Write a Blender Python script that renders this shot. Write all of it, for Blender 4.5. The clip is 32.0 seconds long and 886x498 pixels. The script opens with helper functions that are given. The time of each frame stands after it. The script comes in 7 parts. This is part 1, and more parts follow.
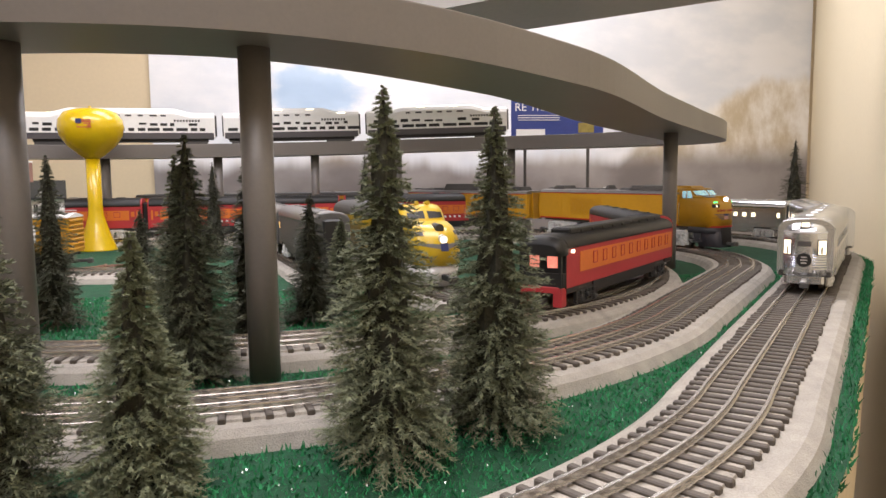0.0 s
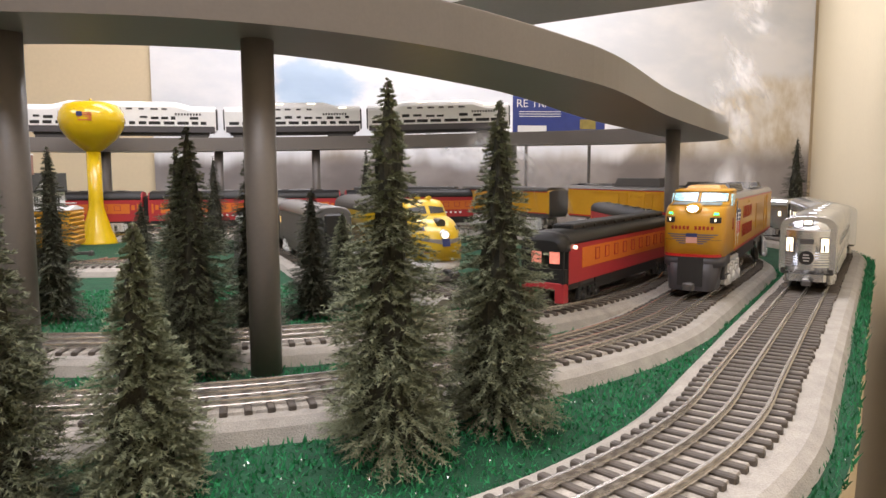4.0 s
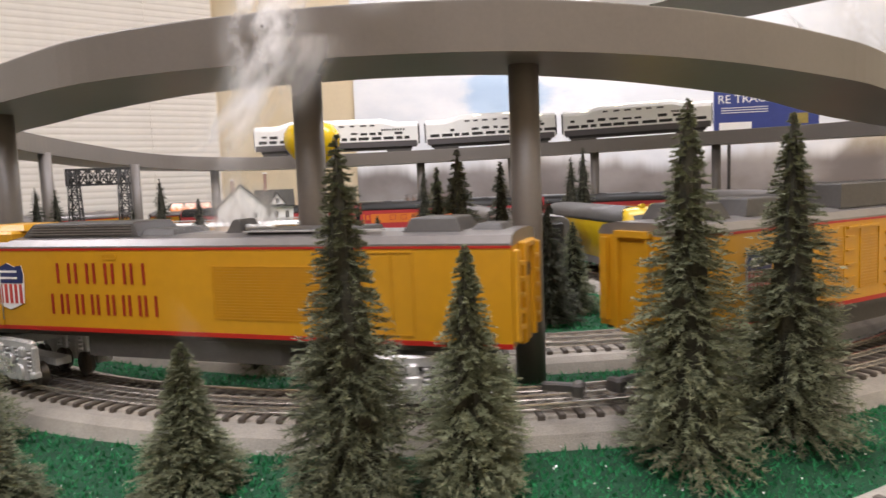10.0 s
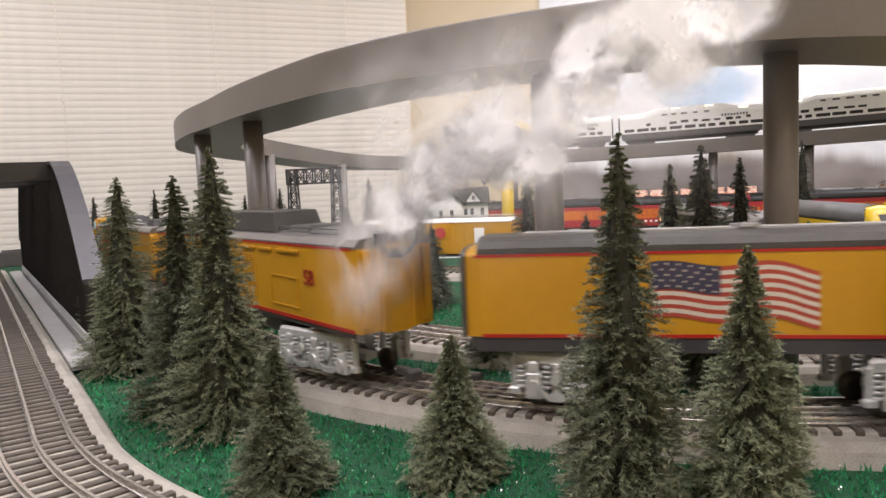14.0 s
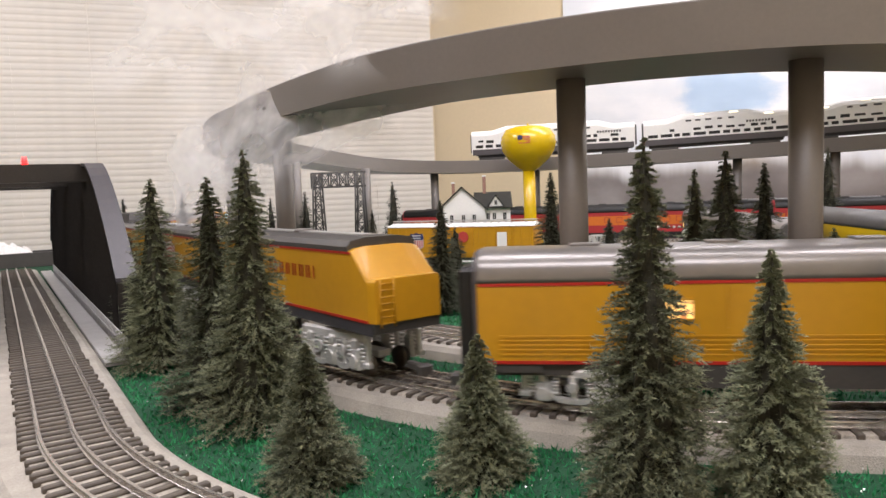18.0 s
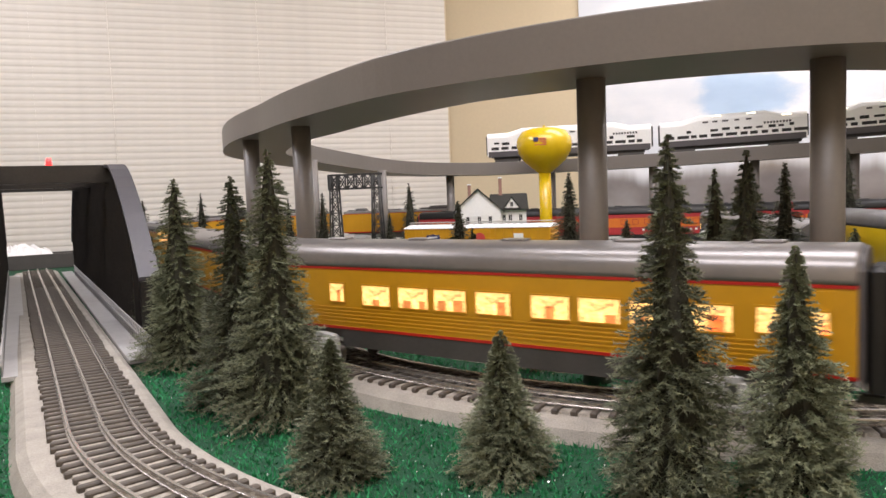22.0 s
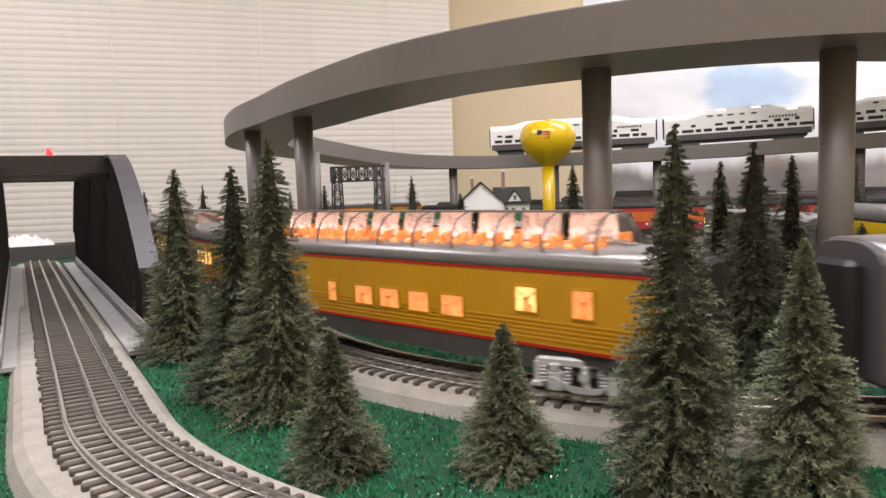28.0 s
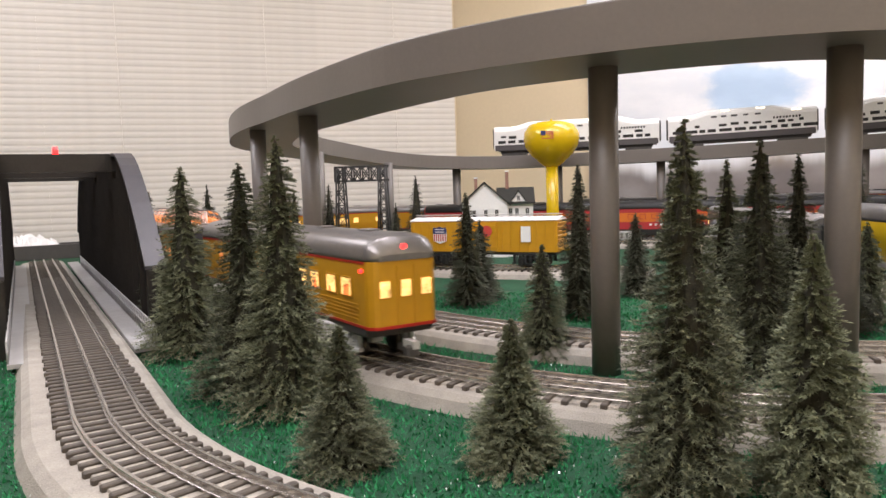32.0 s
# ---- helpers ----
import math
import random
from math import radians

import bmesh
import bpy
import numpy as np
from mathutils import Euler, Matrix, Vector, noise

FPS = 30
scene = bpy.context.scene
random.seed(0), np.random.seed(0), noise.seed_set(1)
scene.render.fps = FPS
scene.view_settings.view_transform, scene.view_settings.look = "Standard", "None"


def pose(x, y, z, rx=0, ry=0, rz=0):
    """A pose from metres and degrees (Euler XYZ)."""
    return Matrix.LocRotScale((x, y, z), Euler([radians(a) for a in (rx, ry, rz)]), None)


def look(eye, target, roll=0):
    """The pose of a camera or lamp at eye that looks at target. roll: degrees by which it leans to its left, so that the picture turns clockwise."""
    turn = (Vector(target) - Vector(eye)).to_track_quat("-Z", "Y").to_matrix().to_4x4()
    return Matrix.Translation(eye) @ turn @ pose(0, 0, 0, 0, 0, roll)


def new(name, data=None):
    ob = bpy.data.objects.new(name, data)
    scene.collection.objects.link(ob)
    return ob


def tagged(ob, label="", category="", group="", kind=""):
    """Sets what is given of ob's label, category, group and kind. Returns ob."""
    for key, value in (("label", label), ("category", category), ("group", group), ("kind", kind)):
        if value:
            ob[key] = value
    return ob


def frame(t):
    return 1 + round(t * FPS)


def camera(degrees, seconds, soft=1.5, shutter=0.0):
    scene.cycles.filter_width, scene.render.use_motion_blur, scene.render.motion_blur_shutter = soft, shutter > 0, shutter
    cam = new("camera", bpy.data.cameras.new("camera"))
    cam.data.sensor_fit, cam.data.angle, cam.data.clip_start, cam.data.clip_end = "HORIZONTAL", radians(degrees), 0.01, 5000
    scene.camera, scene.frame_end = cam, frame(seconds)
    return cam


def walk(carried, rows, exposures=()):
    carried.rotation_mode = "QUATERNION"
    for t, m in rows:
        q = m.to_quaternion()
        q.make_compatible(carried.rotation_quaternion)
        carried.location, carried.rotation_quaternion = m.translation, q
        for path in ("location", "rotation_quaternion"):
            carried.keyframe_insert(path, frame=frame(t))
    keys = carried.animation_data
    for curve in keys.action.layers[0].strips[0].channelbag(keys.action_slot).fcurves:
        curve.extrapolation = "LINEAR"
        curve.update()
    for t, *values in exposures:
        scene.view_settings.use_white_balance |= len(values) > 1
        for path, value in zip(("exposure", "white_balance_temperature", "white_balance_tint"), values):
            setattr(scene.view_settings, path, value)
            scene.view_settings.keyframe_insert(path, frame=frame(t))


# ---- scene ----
# Camera: hand held in the aisle beside the layout table, panning from right to left.
cam = camera(63.3, 32.0, soft=1.5, shutter=0.5)
PATH = [
    (0, (0.083, -0.065, 0.154), (0.4624, 1.8884, -0.047), -0.6),
    (0.5, (0.083, -0.0645, 0.1535), (0.4647, 1.8878, -0.053), -0.3),
    (1, (0.083, -0.064, 0.153), (0.4644, 1.8887, -0.0511), -0.0),
    (1.5, (0.083, -0.0635, 0.153), (0.4697, 1.8882, -0.0503), -0.2),
    (2, (0.083, -0.063, 0.153), (0.4691, 1.8884, -0.0547), -0.4),
    (2.5, (0.0825, -0.0635, 0.153), (0.4732, 1.887, -0.0544), -0.35),
    (3, (0.082, -0.064, 0.153), (0.4688, 1.8872, -0.0547), -0.3),
    (3.5, (0.0816, -0.0636, 0.1528), (0.4621, 1.8885, -0.0583), -0.24),
    (5.5, (0.08, -0.062, 0.152), (0.4623, 1.8897, -0.0595), -0.0),
    (6, (0.08, -0.062, 0.151), (0.4504, 1.892, -0.0606), 0.0),
    (6.5, (0.079, -0.062, 0.152), (0.4378, 1.8942, -0.0593), 0.2),
    (7, (0.075, -0.061, 0.153), (0.4034, 1.9009, -0.0547), -0.4),
    (7.5, (0.069, -0.067, 0.155), (0.3631, 1.9014, -0.0427), -0.7),
    (8, (0.06, -0.072, 0.156), (0.2922, 1.9047, -0.0404), -0.9),
    (8.5, (0.05, -0.075, 0.16), (0.2218, 1.9093, -0.0212), -1.5),
    (9, (0.039, -0.076, 0.161), (0.1302, 1.9136, -0.021), -1.7),
    (9.5, (0.024, -0.073, 0.162), (0.0326, 1.9171, -0.0363), -2.1),
    (10, (0.01, -0.078, 0.164), (-0.0819, 1.9105, -0.0299), -2.2),
    (10.5, (-0.003, -0.081, 0.164), (-0.1849, 1.9016, -0.0264), -2.3),
    (11, (-0.013, -0.089, 0.166), (-0.2789, 1.8862, -0.0015), -2.6),
    (11.5, (-0.02, -0.088, 0.167), (-0.3656, 1.8748, -0.0008), -2.8),
    (12, (-0.026, -0.087, 0.167), (-0.4431, 1.8602, -0.018), -2.7),
    (12.5, (-0.034, -0.087, 0.167), (-0.5209, 1.8435, -0.0227), -2.9),
    (13, (-0.039, -0.088, 0.169), (-0.5786, 1.8292, -0.0136), -2.8),
    (13.5, (-0.0395, -0.0875, 0.168), (-0.578, 1.8297, -0.0176), -2.7),
    (14, (-0.04, -0.087, 0.167), (-0.6003, 1.8243, -0.0152), -2.6),
    (14.5, (-0.04, -0.087, 0.169), (-0.6131, 1.8206, -0.0112), -2.2),
    (16.5, (-0.041, -0.097, 0.165), (-0.6462, 1.8018, -0.0032), -2.3),
    (17, (-0.041, -0.0973, 0.1653), (-0.6469, 1.8014, -0.0012), -2.27),
    (17.5, (-0.041, -0.0977, 0.1657), (-0.6552, 1.7985, -0.0), -2.23),
    (18, (-0.041, -0.098, 0.166), (-0.6557, 1.7979, -0.0005), -2.2),
    (18.5, (-0.0415, -0.0988, 0.1655), (-0.6593, 1.7964, 0.0018), -2.15),
    (19, (-0.042, -0.0995, 0.165), (-0.6719, 1.7916, 0.0009), -2.1),
    (19.5, (-0.0425, -0.1003, 0.1645), (-0.6748, 1.7901, 0.0006), -2.05),
    (20, (-0.043, -0.101, 0.164), (-0.6745, 1.7894, -0.0026), -2.0),
    (20.5, (-0.043, -0.101, 0.164), (-0.6745, 1.7892, -0.0039), -2.05),
    (21, (-0.043, -0.101, 0.164), (-0.6791, 1.7879, -0.0019), -2.1),
    (21.5, (-0.044, -0.1025, 0.1635), (-0.6833, 1.7859, 0.0046), -2.15),
    (22, (-0.045, -0.104, 0.163), (-0.6957, 1.7807, 0.0065), -2.2),
    (22.5, (-0.0455, -0.104, 0.163), (-0.7044, 1.7772, -0.0015), -2.1),
    (23, (-0.046, -0.104, 0.163), (-0.7044, 1.7776, 0.0009), -2.0),
    (23.5, (-0.046, -0.1045, 0.1625), (-0.7024, 1.778, 0.0035), -1.95),
    (24, (-0.046, -0.105, 0.162), (-0.7018, 1.7778, 0.0037), -1.9),
    (24.5, (-0.046, -0.105, 0.162), (-0.7032, 1.7773, 0.0033), -1.95),
    (25, (-0.046, -0.105, 0.162), (-0.6999, 1.7784, 0.0037), -2.0),
    (25.5, (-0.0462, -0.1038, 0.1618), (-0.707, 1.7769, -0.0002), -1.98),
    (27.5, (-0.0468, -0.0992, 0.1612), (-0.7044, 1.7821, -0.007), -1.92),
    (28, (-0.047, -0.098, 0.161), (-0.7044, 1.7829, -0.0125), -1.9),
    (28.5, (-0.048, -0.099, 0.16), (-0.7047, 1.7823, -0.011), -1.85),
    (29, (-0.049, -0.1, 0.159), (-0.7143, 1.778, -0.0155), -1.8),
    (29.5, (-0.0495, -0.0995, 0.159), (-0.7182, 1.7775, -0.0133), -1.75),
    (30, (-0.05, -0.099, 0.159), (-0.7158, 1.7789, -0.0146), -1.7),
    (30.5, (-0.05, -0.099, 0.159), (-0.7155, 1.7793, -0.0118), -1.7),
    (31, (-0.05, -0.099, 0.159), (-0.7133, 1.7803, -0.0095), -1.7),
    (31.5, (-0.05, -0.0995, 0.1585), (-0.7122, 1.7801, -0.0105), -1.75),
    (32, (-0.05, -0.1, 0.158), (-0.7131, 1.7793, -0.0113), -1.8),
]
walk(cam, [(t, look(eye, to, roll)) for t, eye, to, roll in PATH])

# ---- light ----
world = bpy.data.worlds.new("room_air")
scene.world = world
world.use_nodes = True
world.node_tree.nodes["Background"].inputs[0].default_value = (0.97, 0.95, 0.96, 1)
world.node_tree.nodes["Background"].inputs[1].default_value = 0.11
scene.view_settings.exposure = 0.0


def lamp(name, x, y, z, w, d, power, colour=(0.985, 0.945, 1.025)):
    data = bpy.data.lights.new(name, "AREA")
    data.shape, data.size, data.size_y, data.energy, data.color = "RECTANGLE", w, d, power, colour
    ob = new(name, data)
    ob.matrix_basis = pose(x, y, z)
    return tagged(ob, "assumed ceiling light panel out of view", "light")


# All out of view; the first is added for faces towards the aisle.
lamp("assumed_ceiling_lamp", -0.2, -0.55, 1.40, 1.4, 0.6, 25)
lamp("assumed_ceiling_lamp", 0.0, 0.75, 1.40, 1.4, 0.5, 26.5)
lamp("assumed_ceiling_lamp", 0.5, 1.95, 1.40, 1.6, 0.5, 24.5)
# Added out of view to lift the blinds and the left side.
lamp("assumed_ceiling_lamp", -1.7, 0.6, 1.40, 0.6, 1.0, 20)


# ---- materials ----
def mat(name, colour, rough=0.6, metal=0.0, vary=0.12, scale=40.0, bump=0.15, glow=0.0, random_tint=0.0, fine=None, coat=0.0):
    """A surface with two scales of tone and a fine relief. Colour is linear base colour."""
    m = bpy.data.materials.new(name)
    m.use_nodes = True
    nt = m.node_tree
    n, l = nt.nodes, nt.links
    b = n["Principled BSDF"]
    b.inputs["Roughness"].default_value = rough
    b.inputs["Metallic"].default_value = metal
    b.inputs["Coat Weight"].default_value = coat
    tc = n.new("ShaderNodeTexCoord")
    a = n.new("ShaderNodeTexNoise")
    a.inputs["Scale"].default_value = scale
    a.inputs["Detail"].default_value = 4
    f = n.new("ShaderNodeTexNoise")
    f.inputs["Scale"].default_value = fine or scale * 9
    f.inputs["Detail"].default_value = 3
    l.new(tc.outputs["Object"], a.inputs["Vector"])
    l.new(tc.outputs["Object"], f.inputs["Vector"])
    mixn = n.new("ShaderNodeMath")
    mixn.operation = "ADD"
    l.new(a.outputs["Fac"], mixn.inputs[0])
    l.new(f.outputs["Fac"], mixn.inputs[1])
    last = mixn.outputs[0]
    if random_tint:
        info = n.new("ShaderNodeObjectInfo")
        geo = n.new("ShaderNodeNewGeometry")
        add = n.new("ShaderNodeMath")
        add.operation = "ADD"
        l.new(info.outputs["Random"], add.inputs[0])
        l.new(geo.outputs["Random Per Island"], add.inputs[1])
        mul = n.new("ShaderNodeMath")
        mul.operation = "MULTIPLY_ADD"
        l.new(add.outputs[0], mul.inputs[0])
        mul.inputs[1].default_value = random_tint
        l.new(last, mul.inputs[2])
        last = mul.outputs[0]
    mr = n.new("ShaderNodeMapRange")
    mr.inputs["From Min"].default_value = 0.6
    mr.inputs["From Max"].default_value = 1.4 + random_tint
    mr.inputs["To Min"].default_value = 1 - vary
    mr.inputs["To Max"].default_value = 1 + vary
    l.new(last, mr.inputs["Value"])
    mixc = n.new("ShaderNodeMix")
    mixc.data_type = "RGBA"
    mixc.blend_type = "MULTIPLY"
    mixc.inputs[0].default_value = 1
    mixc.inputs[6].default_value = (*colour, 1)
    l.new(mr.outputs[0], mixc.inputs[7])
    l.new(mixc.outputs[2], b.inputs["Base Color"])
    if bump:
        bp = n.new("ShaderNodeBump")
        bp.inputs["Strength"].default_value = bump
        bp.inputs["Distance"].default_value = 0.0006
        l.new(f.outputs["Fac"], bp.inputs["Height"])
        l.new(bp.outputs[0], b.inputs["Normal"])
    if glow:
        l.new(mixc.outputs[2], b.inputs["Emission Color"])
        b.inputs["Emission Strength"].default_value = glow
    return m


GRASS = mat("green_turf", (0.004, 0.052, 0.019), 0.95, 0, 0.6, 70, 1.0, fine=700)
BLADE = mat("green_flock", (0.012, 0.130, 0.045), 0.8, 0, 0.85, 120, 0, random_tint=1.3)
BALLAST = mat("pale_roadbed", (0.335, 0.308, 0.265), 0.95, 0, 0.26, 60, 1.0, fine=1000)
TIEBED = mat("brown_track_grit", (0.35, 0.318, 0.268), 0.85, 0, 0.45, 120, 1.0, fine=900)
TIE = mat("brown_tie", (0.064, 0.052, 0.040), 0.6, 0, 0.4, 50, 0.4, random_tint=0.8)
RAIL = mat("nickel_rail", (0.60, 0.57, 0.53), 0.26, 0.85, 0.15, 60, 0.1)
DARKRAIL = mat("blackened_rail", (0.10, 0.085, 0.07), 0.4, 0.7, 0.2, 60, 0.1)
CONCRETE = mat("grey_viaduct_paint", (0.165, 0.148, 0.133), 0.40, 0, 0.07, 12, 0.10, fine=300)
BEIGE = mat("beige_wall_paint", (0.66, 0.545, 0.365), 0.85, 0, 0.04, 2.5, 0.1, fine=90)
# Beige wall paint made lighter, in place of more light on the right walls.
BEIGE_LIT = mat("beige_wall_paint_lit", (0.80, 0.70, 0.49), 0.85, 0, 0.03, 2.5, 0.1, fine=90)
BANDGREY = mat("charcoal_band", (0.075, 0.068, 0.07), 0.5, 0, 0.1, 30, 0.05)
WALKGREY = mat("light_grey_walkway", (0.40, 0.39, 0.38), 0.5, 0.2, 0.12, 60, 0.2)
FLANGE = mat("dull_grey_flange", (0.058, 0.054, 0.060), 0.45, 0.1, 0.12, 40, 0.1)
TANSEAT = mat("tan_seat_fabric", (0.33, 0.22, 0.17), 0.7, 0, 0.35, 120, 0.2)
LITPINK = mat("pale_pink_interior_glow", (0.95, 0.70, 0.60), 0.5, 0, 0.95, 90, 0, glow=0.36, fine=260)
CEIL = mat("white_ceiling_paint", (0.75, 0.70, 0.62), 0.9, 0, 0.03, 3, 0.1)
CARPET = mat("brown_carpet", (0.16, 0.11, 0.07), 0.95, 0, 0.2, 30, 0.5)
FASCIA = mat("tan_table_edge", (0.58, 0.48, 0.31), 0.8, 0, 0.08, 8, 0.2)
BLIND = mat("cream_blind_slat", (0.78, 0.735, 0.67), 0.6, 0, 0.05, 4, 0.05)
NEEDLE = mat("olive_needles", (0.105, 0.115, 0.067), 0.75, 0, 0.95, 60, 0, random_tint=1.3)
NEEDLE2 = mat("dark_needles", (0.066, 0.069, 0.046), 0.8, 0, 0.75, 60, 0, random_tint=1.3)
# Near-black brown: the shade inside the crowns, put into a colour.
CROWN_SHADE = mat("painted_crown_shade", (0.034, 0.033, 0.021), 0.9, 0, 0.6, 160, 0.8, fine=700)
TRUNK = mat("tree_wire_trunk", (0.06, 0.042, 0.028), 0.85, 0, 0.3, 120, 0.4)
YELLOW = mat("armour_yellow", (0.545, 0.272, 0.010), 0.42, 0, 0.07, 14, 0.06, coat=0.15)
ROOFGREY = mat("grey_roof_paint", (0.225, 0.21, 0.20), 0.30, 0.45, 0.1, 20, 0.06)
DARKGREY = mat("dark_grey_underbody", (0.06, 0.055, 0.05), 0.5, 0, 0.2, 40, 0.15)
BLACK = mat("black_plastic", (0.012, 0.011, 0.010), 0.5, 0, 0.2, 40, 0.1)
RED = mat("red_stripe", (0.42, 0.018, 0.012), 0.4, 0, 0.06, 30, 0.03)
SILVER = mat("silver_truck_casting", (0.66, 0.65, 0.63), 0.36, 0.4, 0.2, 70, 0.25)
STAINLESS = mat("stainless_car_side", (0.66, 0.68, 0.71), 0.22, 0.95, 0.06, 30, 0.05)
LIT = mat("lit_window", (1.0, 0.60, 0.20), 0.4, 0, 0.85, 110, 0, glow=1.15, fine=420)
LITORANGE = mat("orange_curtain_glow", (0.95, 0.33, 0.10), 0.5, 0, 0.35, 60, 0, glow=0.62, fine=200)
# Own dim glow, in place of lamplight on the seats.
LITDIM = mat("dim_glow_for_lit_seats", (0.75, 0.26, 0.07), 0.5, 0, 0.7, 90, 0, glow=0.45, fine=300)
LITWHITE = mat("white_glow", (1.0, 0.86, 0.62), 0.4, 0, 0.5, 60, 0, glow=2.2, fine=160)
CABLIGHT = mat("cold_cab_light", (0.40, 0.70, 0.80), 0.15, 0, 0.95, 45, 0, glow=0.30)
HEADLAMP = mat("headlamp_glow", (0.62, 0.80, 1.0), 0.4, 0, 0.0, 5, 0, glow=8)
REDLAMP = mat("red_marker_glow", (1.0, 0.02, 0.02), 0.4, 0, 0.0, 5, 0, glow=5)
GREENLAMP = mat("green_marker_glow", (0.05, 1.0, 0.25), 0.4, 0, 0.0, 5, 0, glow=3)
WHITE = mat("white_paint", (0.82, 0.81, 0.79), 0.45, 0, 0.05, 20, 0.05)
BLUE = mat("navy_blue_paint", (0.025, 0.035, 0.12), 0.45, 0, 0.08, 20, 0.03)
PINK = mat("faded_red_paint", (0.52, 0.06, 0.05), 0.45, 0, 0.08, 20, 0.03)
TOWERYELLOW = mat("yellow_tower_enamel", (0.66, 0.44, 0.004), 0.25, 0, 0.05, 12, 0.04, coat=0.4)
DAYRED = mat("daylight_red", (0.40, 0.03, 0.035), 0.45, 0, 0.07, 20, 0.05)
DAYORANGE = mat("daylight_orange", (0.62, 0.16, 0.02), 0.45, 0, 0.07, 20, 0.05)
SHINGLE = mat("dark_olive_shingle", (0.024, 0.023, 0.018), 0.9, 0, 0.3, 70, 0.5)
BRICK = mat("brick_chimney", (0.30, 0.17, 0.13), 0.85, 0, 0.35, 120, 0.4)
BRIDGEBLACK = mat("black_bridge_steel", (0.026, 0.023, 0.021), 0.36, 0.2, 0.3, 40, 0.2)
ALU = mat("bare_aluminium", (0.66, 0.65, 0.64), 0.35, 0.75, 0.08, 40, 0.08)
WINGGREY = mat("dull_wing_paint", (0.10, 0.10, 0.14), 0.45, 0, 0.1, 40, 0.03)
PALEPINK = mat("faded_shield_print", (0.62, 0.33, 0.26), 0.45, 0, 0.1, 40, 0.03)
SIGNBLUE = mat("sign_blue_print", (0.03, 0.05, 0.22), 0.4, 0, 0.1, 20, 0)


def glass(name, tint=(1, 0.97, 0.95), rough=0.05):
    m = bpy.data.materials.new(name)
    m.use_nodes = True
    b = m.node_tree.nodes["Principled BSDF"]
    b.inputs["Base Color"].default_value = (*tint, 1)
    b.inputs["Roughness"].default_value = rough
    b.inputs["Transmission Weight"].default_value = 1
    b.inputs["IOR"].default_value = 1.08
    return m


DOME = glass("clear_dome_glazing")


# ---- mesh building ----
class Mesh:
    def __init__(self):
        self.v, self.f, self.smooth = [], [], []

    def add(self, verts, faces, smooth=False):
        k = len(self.v)
        self.v.extend(tuple(p) for p in verts)
        self.f.extend(tuple(i + k for i in q) for q in faces)
        self.smooth.extend([smooth] * len(faces))
        return self

    def box(self, x, y, z, sx, sy, sz, m=None, c=0.0):
        """A box about (x, y, z); c: chamfer of its upright and top edges."""
        hx, hy, hz = sx / 2, sy / 2, sz / 2
        if c:
            ring = lambda a, b, zz: [(-a + c, -b, zz), (a - c, -b, zz), (a, -b + c, zz), (a, b - c, zz), (a - c, b, zz), (-a + c, b, zz), (-a, b - c, zz), (-a, -b + c, zz)]
            vs = ring(hx, hy, -hz) + ring(hx, hy, hz - c) + ring(hx - c, hy - c, hz)
            fs = [tuple(range(7, -1, -1)), tuple(range(16, 24))]
            for r in (0, 8):
                fs += [(r + i, r + (i + 1) % 8, r + 8 + (i + 1) % 8, r + 8 + i) for i in range(8)]
        else:
            vs = [(sx_ * hx, sy_ * hy, sz_ * hz) for sz_ in (-1, 1) for sx_, sy_ in ((-1, -1), (1, -1), (1, 1), (-1, 1))]
            fs = [(3, 2, 1, 0), (4, 5, 6, 7), (0, 1, 5, 4), (1, 2, 6, 5), (2, 3, 7, 6), (3, 0, 4, 7)]
        m = m or Matrix()
        return self.add([m @ Vector((a + x, b + y, d + z)) for a, b, d in vs], fs)

    def cyl(self, p, q, r, r2=None, n=12, smooth=True):
        p, q = Vector(p), Vector(q)
        r2 = r if r2 is None else r2
        turn = (q - p).to_track_quat("Z", "Y").to_matrix()
        vs = []
        for o, rad in ((p, r), (q, r2)):
            vs += [o + turn @ Vector((rad * math.cos(2 * math.pi * i / n), rad * math.sin(2 * math.pi * i / n), 0)) for i in range(n)]
        self.add(vs, [(i, (i + 1) % n, n + (i + 1) % n, n + i) for i in range(n)], smooth)
        k = len(self.v) - 2 * n
        self.f += [tuple(k + i for i in range(n - 1, -1, -1)), tuple(k + n + i for i in range(n))]
        self.smooth += [False, False]
        return self

    def loft(self, rings, closed=True, caps=True, smooth=False):
        n = len(rings[0])
        k = len(self.v)
        for r in rings:
            self.v.extend(tuple(p) for p in r)
        m = n if closed else n - 1
        for i in range(len(rings) - 1):
            for j in range(m):
                a, b = k + i * n + j, k + i * n + (j + 1) % n
                self.f.append((a, b, b + n, a + n))
                self.smooth.append(smooth)
        if caps:
            self.f += [tuple(k + j for j in range(n - 1, -1, -1)), tuple(k + (len(rings) - 1) * n + j for j in range(n))]
            self.smooth += [False, False]
        return self

    def lathe(self, profile, x=0, y=0, n=28):
        rings = [[(x + r * math.cos(2 * math.pi * i / n), y + r * math.sin(2 * math.pi * i / n), z) for i in range(n)] for r, z in profile]
        return self.loft(rings, smooth=True)

    def data(self, name):
        me = bpy.data.meshes.new(name)
        me.from_pydata(self.v, [], self.f)
        me.polygons.foreach_set("use_smooth", self.smooth)
        me.update()
        return me


